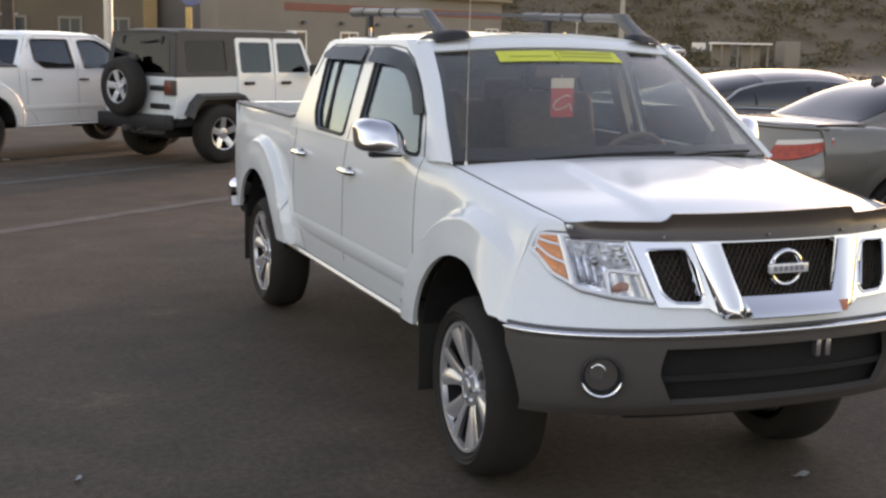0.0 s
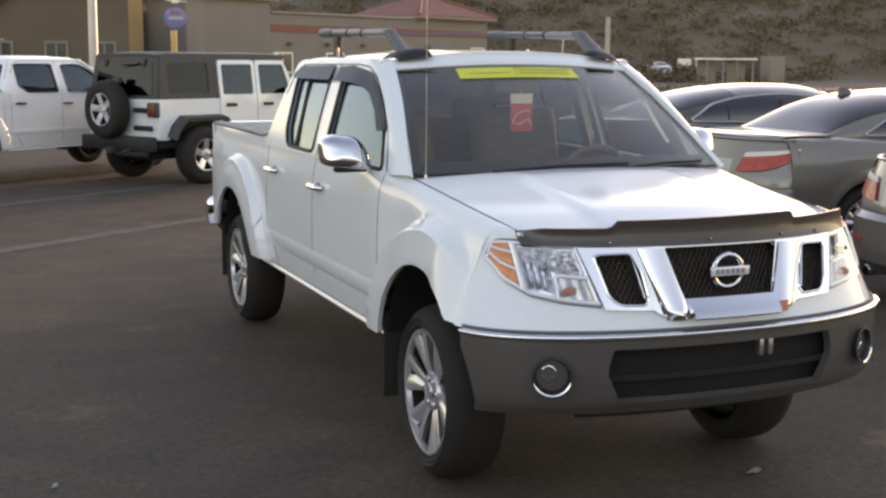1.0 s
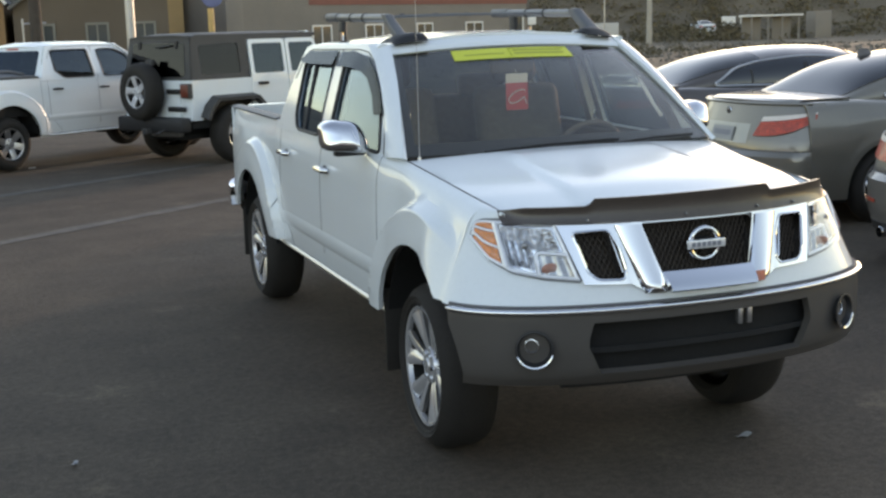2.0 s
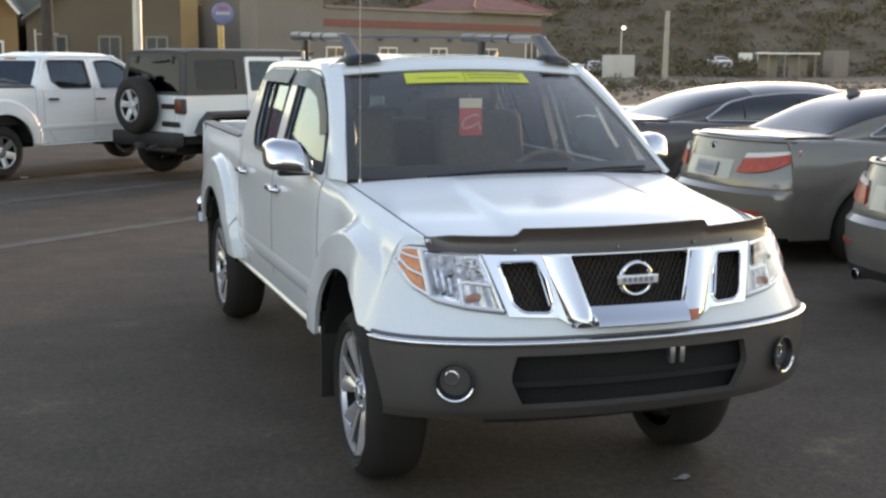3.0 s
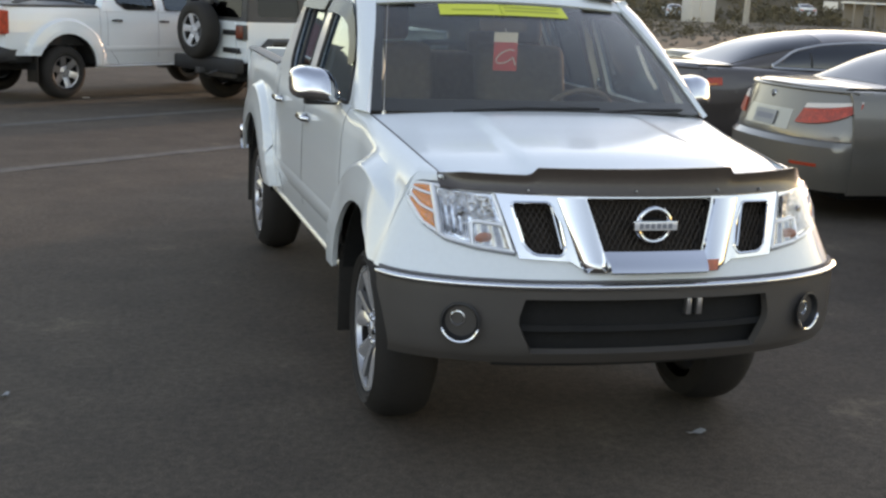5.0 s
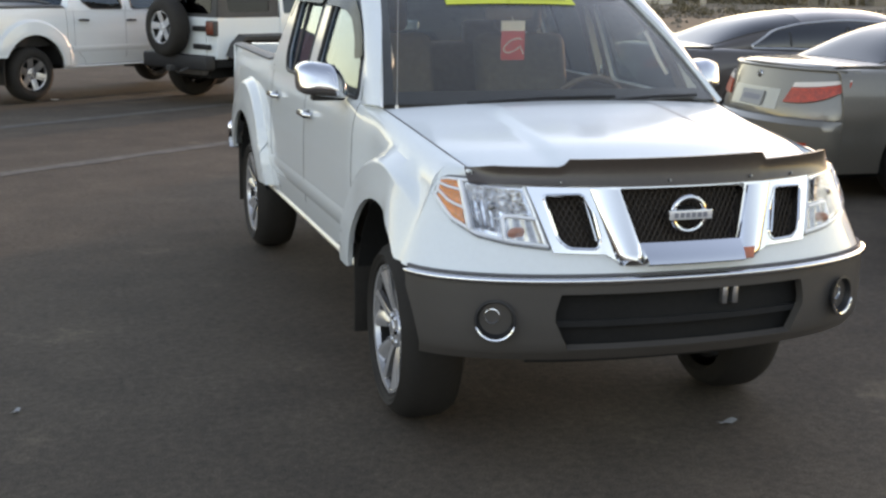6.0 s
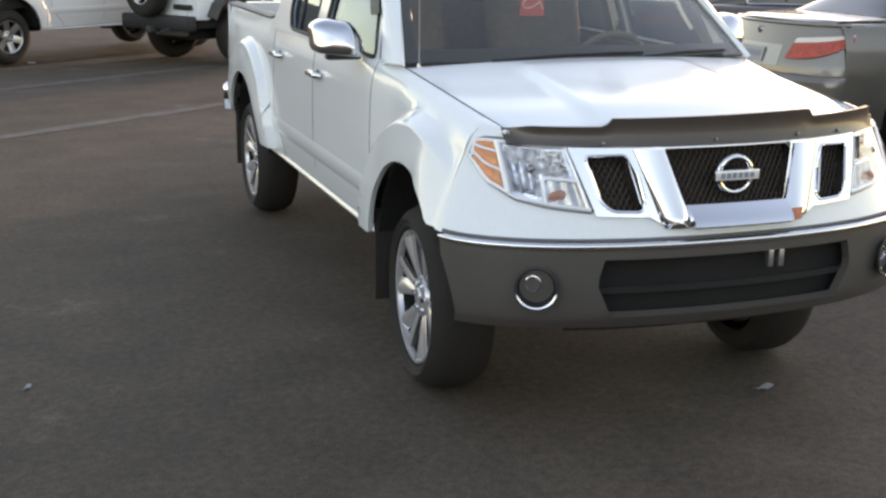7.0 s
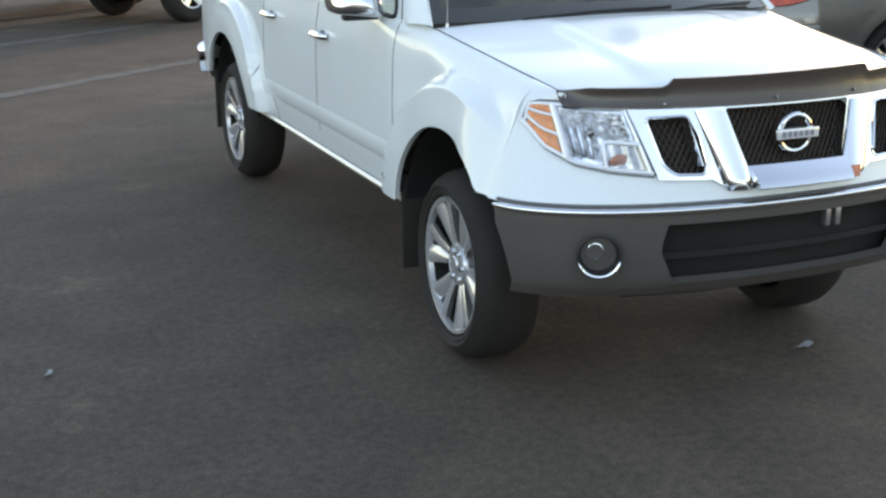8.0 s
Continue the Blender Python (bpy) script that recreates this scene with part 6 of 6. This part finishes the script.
# gabled houses
def gable_house(m, w, depth, eave, peak, wall, roof, label):
    h = empty("house", m, label, "house")
    raw("wall", *plate([(-w / 2, -0.5), (w / 2, -0.5), (w / 2, eave), (0, peak), (-w / 2, eave)], [], lambda x, z, d: (x, d, z), depth, 3), wall, h, smooth=False)
    for s in (-1, 1):
        p0, p1 = Vector((s * (w / 2 + 0.12), -0.4, eave - 0.12 * (peak - eave) / (w / 2))), Vector((0, -0.4, peak))
        raw("roof", *slab(lambda u, v: p0.lerp(p1, u) + Vector((0, (depth + 0.8) * v, 0.12)), lin(0, 1, 6), lin(0, 1, 6), 0.10, s > 0), roof, h)
        raw("bargeboard", *moved(tube([p0 + Vector((0, -0.02, 0.06)), p1 + Vector((0, -0.02, 0.06))], 0.055, 6), I4), WHITETRIM, h, "white bargeboard")
    return h


left = gable_house(pose(-2.56, 40, 0, 0, 0, -4), 1.35, 6.0, 3.16, 4.02, OCHRE, GREYROOF, "ochre gabled annex with white bargeboards")
window(left, pose(0.1, 0, 1.5), 0.25, 0.7, 0)
big = empty("house", pose(1.55, 40, 0, 0, 0, -4), "dark brown house with a sloping grey roof", "house")
profile = [(-3.15, -0.5), (2.05, -0.5), (2.05, 4.05), (-1.75, 4.05), (-3.15, 3.05)]
raw("wall", *plate(profile, [], lambda x, z, d: (x, d, z), 7.0, 3), BROWNWALL, big, smooth=False)
raw("roof", *slab(lambda u, v: Vector((-3.3, -0.3, 2.95)).lerp(Vector((-1.75, -0.3, 4.12)), u) + Vector((0, 7.5 * v, 0.02)), lin(0, 1, 5), lin(0, 1, 5), 0.10), GREYROOF, big)
raw("roof_top", *box(-1.75, 2.15, -0.3, 7.2, 4.05, 4.15), GREYROOF, big)
# white colour stands in for the sunlight on this bit of roof
raw("dormer_top", *plate([(-1.55, 4.14), (-0.45, 4.14), (-0.45, 4.27), (-1.28, 4.35)], [], lambda x, z, d: (x, -0.36 + d, z), 0.5, 2), WHITETRIM, big, "bright sunlit roof edge")
for x in (-2.2, -0.4, 1.2):
    w = window(big, pose(x, 0, 1.3), 0.8, 1.1, 1)
    for o in (w, *w.children):
        o.data.materials[0] = FARGLASS if o.name.startswith("pane") else GREYSTUCCO
hall = empty("hall", pose(-1.2, 47, 0), "pale grey hall behind the houses", "building")
raw("wall", *box(-2.4, 2.2, 0, 8, -0.5, 6.4), GREYSTUCCO, hall)
raw("roof", *box(-2.6, 2.4, -0.3, 8.3, 6.4, 6.7), GREYROOF, hall)
shed = empty("annex", pose(-6.4, 40, 0, 0, 0, -6), "low building with a dull red roof", "building")
raw("wall", *box(-3.6, 2.6, 0, 6, -0.5, 2.75), BROWNWALL, shed)
raw("roof", *slab(lambda x, v: (x, -0.5 + 7 * v, 2.75 + 2.2 * v), lin(-3.9, 2.8, 4), lin(0, 1, 6), 0.15), ROOFTILE, shed)
raw("gutter", *tube([(-3.9, -0.55, 2.78), (2.8, -0.55, 2.78)], 0.07, 8), WHITETRIM, shed)
shop_sign = empty("shop_sign", pose(-3.64, 39.3, 2.85, 0, 0, 0), "lit blue shop sign with a line of white lettering", "sign")
SIGNLIT = material("lit_blue_panel", (0.10, 0.12, 0.45), 0.4)
SIGNLIT.node_tree.nodes["Principled BSDF"].inputs["Emission Color"].default_value = (0.10, 0.13, 0.60, 1)
SIGNLIT.node_tree.nodes["Principled BSDF"].inputs["Emission Strength"].default_value = 0.16
raw("panel", *box(-0.50, 0.50, 0, 0.10, 0.78, 1.30, 0.02), SIGNLIT, shop_sign)
for x0, w in ((-0.43, 0.09), (-0.33, 0.10), (-0.22, 0.10), (-0.03, 0.11), (0.09, 0.10), (0.20, 0.10), (0.31, 0.12)):
    raw("letter_bar", *box(x0, x0 + w * 0.86, -0.012, 0.002, 0.98, 1.14), WHITETRIM, shop_sign)
for x0 in (-0.35, 0.35):
    raw("bracket", *tube([(x0, 0.05, 0.0), (x0, 0.05, 0.80)], 0.03, 8), BROWNWALL, shop_sign)
side_house = empty("ochre_building", pose(6.0, 52, 0, 0, 0, 10), "ochre rendered building with a pale eaves line", "building")
raw("wall", *box(-1.0, -0.10, 0, 6, -0.5, 4.62), LITOCHRE, side_house)
raw("eave_board", *box(-1.08, -0.03, -0.15, 6.1, 4.62, 4.71), WHITETRIM, side_house)


def pole(name, x, y, h, r, mat, label, lean=0.0):
    return tagged(raw(name, *tube([(x, y, land(x, y) - 0.3), (x + lean, y, h)], [r, r * 0.75], 12), mat), label, "pole")


pole("lamp_pole", 0.60, 24.0, 7.5, 0.11, STEEL, "tall galvanised steel lighting pole", 0.06)
pole("utility_pole", 53.0, 93.0, 5.9, 0.28, CONCRETE, "thick pale concrete pole", 0.1)
pole("utility_pole", -1.0, 36.0, 8.0, 0.20, DARKWOOD, "dark wooden utility pole", 0.0)
# round sign on a decorated post
sign = empty("round_sign", pose(3.50, 30.0, 0), "round blue and red sign on a golden post", "sign")
raw("post", *tube([(-0.06, 0, -0.3), (-0.06, 0, 2.55)], 0.09, 10), SIGNGOLD, sign)
raw("disc", *moved(lathe([(0.0, -0.06), (0.27, -0.06), (0.30, -0.04), (0.30, 0.06), (0.0, 0.06)], 32, "y"), pose(0, 0, 2.88)), SIGNBLUE, sign)
raw("disc_band", *box(-0.15, 0.15, -0.075, -0.061, 3.00, 3.06, 0.004), SIGNRED, sign)
for k in range(5):
    raw("letter_bar", *box(-0.19 + 0.08 * k, -0.13 + 0.08 * k, -0.075, -0.061, 2.84, 2.92, 0.004), PALEGREY, sign)
raw("lamp_arm", *merged(tube([(-0.25, 0, 3.36), (0.30, 0, 3.33)], 0.018, 6), box(-0.10, 0.10, -0.08, 0.08, 3.28, 3.40, 0.02)), WHITETRIM, sign)
# white frame sign on two legs
board = empty("board_sign", pose(-4.15, 30, 0), "white board sign on splayed legs", "sign")
raw("panel", *box(-0.20, 0.20, -0.03, 0.03, 1.68, 2.10, 0.01), WHITETRIM, board)
for s in (-1, 1):
    raw("leg", *tube([(s * 0.16, 0, 2.42), (s * 0.20, 0, 1.3), (s * 0.26, 0, -0.1)], 0.03, 8), WHITETRIM, board)
for x in (-1.35, -0.80):
    tagged(raw("fence_post", *tube([(x, 38, -0.1), (x, 38, 2.55)], 0.035, 8), STEEL), "pale steel fence post", "post")
tagged(raw("fence_rail", *tube([(-1.35, 38, 2.38), (-0.62, 38, 2.40)], 0.03, 8), STEEL), "pale steel rail between posts", "rail")


# roadside: street lamp, cabinet, shelters
lampost = empty("street_lamp", pose(49.6, 95, 0), "street lamp with a bright globe on a thin post", "street lamp")
raw("post", *tube([(0, 0, -0.3), (0, 0, 4.2)], 0.07, 8), STEEL, lampost)
GLOBE = material("lamp_globe", (0.9, 0.88, 0.8), 0.4)
GLOBE.node_tree.nodes["Principled BSDF"].inputs["Emission Color"].default_value = (1.0, 0.93, 0.78, 1)
GLOBE.node_tree.nodes["Principled BSDF"].inputs["Emission Strength"].default_value = 0.6
raw("globe", *moved(lathe([(0.0, -0.24), (0.17, -0.17), (0.24, 0.0), (0.17, 0.17), (0.0, 0.24)], 16, "z"), pose(0.22, 0, 4.4) @ Matrix.Scale(0.8, 4)), GLOBE, lampost)
tagged(raw("utility_cabinet", *box(49.0, 51.3, 95.5, 97.5, -0.2, 2.0, 0.03), PALEGREY), "pale grey utility cabinet", "cabinet")
for x0 in (65.8, 69.2):
    sh = empty("bus_shelter", pose(x0, 95, 0), "small roadside shelter with a flat white roof", "shelter")
    raw("roof", *box(-1.5, 1.0, -1, 1, 2.15, 2.32, 0.03), WHITETRIM, sh)
    for xx in (-1.2, 0.6):
        raw("post", *tube([(xx, -0.8, -0.2), (xx, -0.8, 2.16)], 0.10, 8), STUCCO, sh)
    raw("back_wall", *box(-1.3, 0.8, 0.7, 0.8, -0.2, 2.15), STUCCO, sh)
tagged(raw("roadside_booth", *box(72.4, 74.2, 95, 96.6, -0.2, 2.55, 0.04), STUCCO), "narrow pale roadside booth", "booth")
pole("sign_post", 34.75, 78.0, 2.5, 0.06, STEEL, "thin roadside sign post")
tagged(raw("small_sign", *box(34.45, 35.1, 77.9, 77.95, 2.0, 2.55, 0.02), WHITETRIM), "small pale roadside sign", "sign")
far = sedan(pose(51.6, 104, land(51.6, 104), 0, 0, 158), "white car far off beside the road", "cars along the road", WHITE, detail=False)
for x, y, r in ((65.4, 103, 160), (44.0, 104, 155)):
    copy_thing(far, pose(x, y, land(x, y), 0, 0, r))

for x0 in (67.8, 70.0):
    lot_sign = empty("lot_sign", pose(x0, 103, land(x0, 103)), "low white roadside board on two posts", "sign", "low roadside boards")
    raw("panel", *box(-0.80, 0.80, -0.04, 0.04, 0.75, 1.65, 0.02), WHITETRIM, lot_sign)
    for xx in (-0.6, 0.6):
        raw("post", *tube([(xx, 0.05, -0.2), (xx, 0.05, 0.80)], 0.05, 8), STEEL, lot_sign)

# houses and flats on the hill
def flats(x, y, w, h, floors, cols, mat, label, rot=-12):
    b = empty("apartment_building", pose(x, y, land(x, y) - 0.8, 0, 0, rot), label, "building")
    raw("wall", *box(-w / 2, w / 2, 0, 10, 0, h), mat, b)
    raw("roof", *box(-w / 2 - 0.5, w / 2 + 0.5, -0.6, 10.5, h, h + 0.5), GREYROOF, b)
    fh = h / floors
    pick = random.Random(int(x * 7 + y))
    for f in range(floors):
        raw("balcony", *box(-w / 2 + 0.4, w / 2 - 0.4, -1.0, -0.01, fh * f + 0.55, fh * f + 0.75), FLATTRIM, b)
        for c in range(cols):
            wn2 = window(b, pose(-w / 2 + w * (c + 0.5) / cols, 0, fh * f + 1.1), w / cols * pick.uniform(0.40, 0.78), fh * 0.55, 1, FLATTRIM)
            if pick.random() < 0.35:
                wn2.children[0].data.materials[0] = PALEPANE
    for c in range(cols + 1):
        raw("pillar", *box(-w / 2 + (w - 0.3) * c / cols, -w / 2 + 0.3 + (w - 0.3) * c / cols, -1.0, -0.7, 0, h), FLATTRIM, b)
    return b


flats(42, 168, 20, 8.5, 3, 7, DARKSTUCCO, "grey apartment block with balconies on the hill")
flats(63, 166, 16, 8.0, 3, 5, GREYSTUCCO, "beige apartment block with balconies on the hill")
flats(88, 160, 18, 8.0, 3, 6, DARKSTUCCO, "grey apartment block on the hilltop terrace")
flats(112, 154, 16, 7.5, 2, 4, GREYSTUCCO, "pale house with large windows on the hilltop")
flats(20, 172, 18, 9.0, 3, 6, GREYSTUCCO, "beige apartment block behind the low building")
flats(-6, 176, 20, 9.0, 3, 6, DARKSTUCCO, "grey apartment block far behind the houses")
flats(140, 146, 20, 8.0, 3, 6, GREYSTUCCO, "pale apartment block on the hill's shoulder")
tagged(raw("retaining_wall", *slab(lambda u, v: Vector((48 + 50 * u, 150 - 17 * u, land(48 + 50 * u, 150 - 17 * u) - 0.6 + 1.4 * v)), lin(0, 1, 24), lin(0, 1, 3), 0.3), STUCCO), "low pale retaining wall along the terrace", "retaining wall", kind="structure")

# scrub on the slope, rough stones at the lot's edge
def scrub_material():
    m = material("scrub_leaves", (0.06, 0.06, 0.028), 0.9)
    nt = m.node_tree
    g = nt.nodes.new("ShaderNodeNewGeometry")
    r = nt.nodes.new("ShaderNodeValToRGB")
    r.color_ramp.elements[0].color, r.color_ramp.elements[1].color = (0.080, 0.070, 0.038, 1), (0.165, 0.132, 0.082, 1)
    nt.links.new(g.outputs["Random Per Island"], r.inputs[0])
    nt.links.new(r.outputs[0], nt.nodes["Principled BSDF"].inputs["Base Color"])
    return m


SCRUB = scrub_material()
rng = random.Random(5)


def clumps(spots, leaves, size):
    verts, faces = [], []
    for x, y, r, hgt in spots:
        z0 = land(x, y)
        for _ in range(leaves):
            a, b = rng.uniform(0, 6.283), rng.uniform(0, 1) ** 0.5
            up = rng.uniform(0, 1)
            rad = r * b * (1 - 0.55 * up * up)
            c = Vector((x + rad * math.cos(a), y + rad * math.sin(a), z0 + hgt * up))
            d1 = Vector((rng.gauss(0, 1), rng.gauss(0, 1), rng.gauss(0, 1))).normalized() * size * rng.uniform(0.5, 1.2)
            d2 = Vector((rng.gauss(0, 1), rng.gauss(0, 1), rng.gauss(0, 1))).normalized() * size * rng.uniform(0.4, 0.9)
            o = len(verts)
            verts += [c - d1, c + d2 * 0.6, c + d1, c - d2 * 0.6]
            faces.append((o, o + 1, o + 2, o + 3))
    return verts, faces


spots = []
for _ in range(2300):
    x, y = rng.uniform(5, 150), rng.uniform(95, 155)
    d = 0.35 * x + 0.94 * y
    if 112 < d < 158:
        spots.append((x, y, rng.uniform(0.8, 2.6), rng.uniform(0.3, 1.4)))
tagged(raw("hill_scrub", *clumps(spots, 44, 0.30), SCRUB, smooth=False), "dry brown and green scrub on the slope", "scrub", kind="stuff")
TREELEAF = material("dark_leaves", (0.030, 0.036, 0.016), 0.85, vary=0.4, scale=0.5)
spots = []
for x, y in ((52, 160), (55, 158), (58, 157.5), (76, 153), (79, 152), (82, 151), (101, 149), (104, 148), (124, 146), (128, 145), (34, 163), (30, 165), (12, 168), (6, 169), (133, 140), (97, 150), (71, 156)):
    for _ in range(5):
        spots.append((x + rng.uniform(-2, 2), y + rng.uniform(-1, 1), rng.uniform(1.2, 2.4), rng.uniform(2.0, 4.6)))
tagged(raw("far_shrubs", *clumps(spots, 260, 0.34), TREELEAF, smooth=False), "dark green shrubs in front of the far flats", "shrubs", kind="stuff")
spots = [(rng.uniform(14, 34), rng.uniform(44, 78), rng.uniform(0.3, 1.0), rng.uniform(0.2, 0.7)) for _ in range(120)]
tagged(raw("weeds", *clumps(spots, 50, 0.12), SCRUB, smooth=False), "dry weeds at the lot's edge", "weeds", kind="stuff")


def stones(n):
    verts, faces = [], []
    ico = bmesh.new()
    bmesh.ops.create_icosphere(ico, subdivisions=1, radius=1)
    base = [v.co.copy() for v in ico.verts]
    ico.verts.index_update()
    bf = [tuple(v.index for v in f.verts) for f in ico.faces]
    ico.free()
    for _ in range(n):
        x, y = rng.uniform(12, 50), rng.uniform(38, 80)
        s = rng.uniform(0.04, 0.17)
        e = Euler((rng.uniform(0, 6), rng.uniform(0, 6), rng.uniform(0, 6))).to_matrix()
        o = len(verts)
        z = land(x, y)
        verts += [Vector((x, y, z + s * 0.25)) + e @ Vector((v.x * s * rng.uniform(0.8, 1.2), v.y * s * 0.8, v.z * s * 0.6)) for v in base]
        faces += [tuple(o + i for i in f) for f in bf]
    return verts, faces


STONE = material("rubble_stone", (0.17, 0.15, 0.125), 0.9, vary=0.3, scale=2)
tagged(raw("rubble", *stones(2600), STONE, smooth=False), "rough pale stones along the lot's edge", "stones", kind="stuff")

# unseen plain walls close the lot behind camera and far side, added for reflections
# cool grey, so that chrome mirroring this wall looks grey
BLUEGREY = material("blue_grey_render", (0.24, 0.27, 0.31), 0.9, vary=0.15, scale=0.5)
tagged(raw("wall_south", *box(-34, 34, -24.4, -24, -0.2, 4.4), BLUEGREY), "unseen plain grey wall added for reflections", "wall", kind="structure")
tagged(raw("wall_west", *box(-26.4, -26, -24, 20, -0.2, 3.6), GREYSTUCCO), "unseen plain grey wall added for reflections", "wall", kind="structure")
# shrubs beside the annex
spots = []
for x, y, h in ((-4.0, 38.1, 1.5), (-4.4, 38.0, 1.75), (-4.8, 38.2, 1.7), (-5.3, 38.0, 1.55), (-3.5, 38.3, 1.1), (-5.9, 38.2, 1.3)):
    for _ in range(3):
        spots.append((x + rng.uniform(-0.2, 0.2), y + rng.uniform(-0.2, 0.2), rng.uniform(0.25, 0.45), h * rng.uniform(0.8, 1.05)))
tagged(raw("garden_shrubs", *clumps(spots, 220, 0.09), TREELEAF, smooth=False), "dark leafy shrubs beside the ochre annex", "shrubs", kind="stuff")
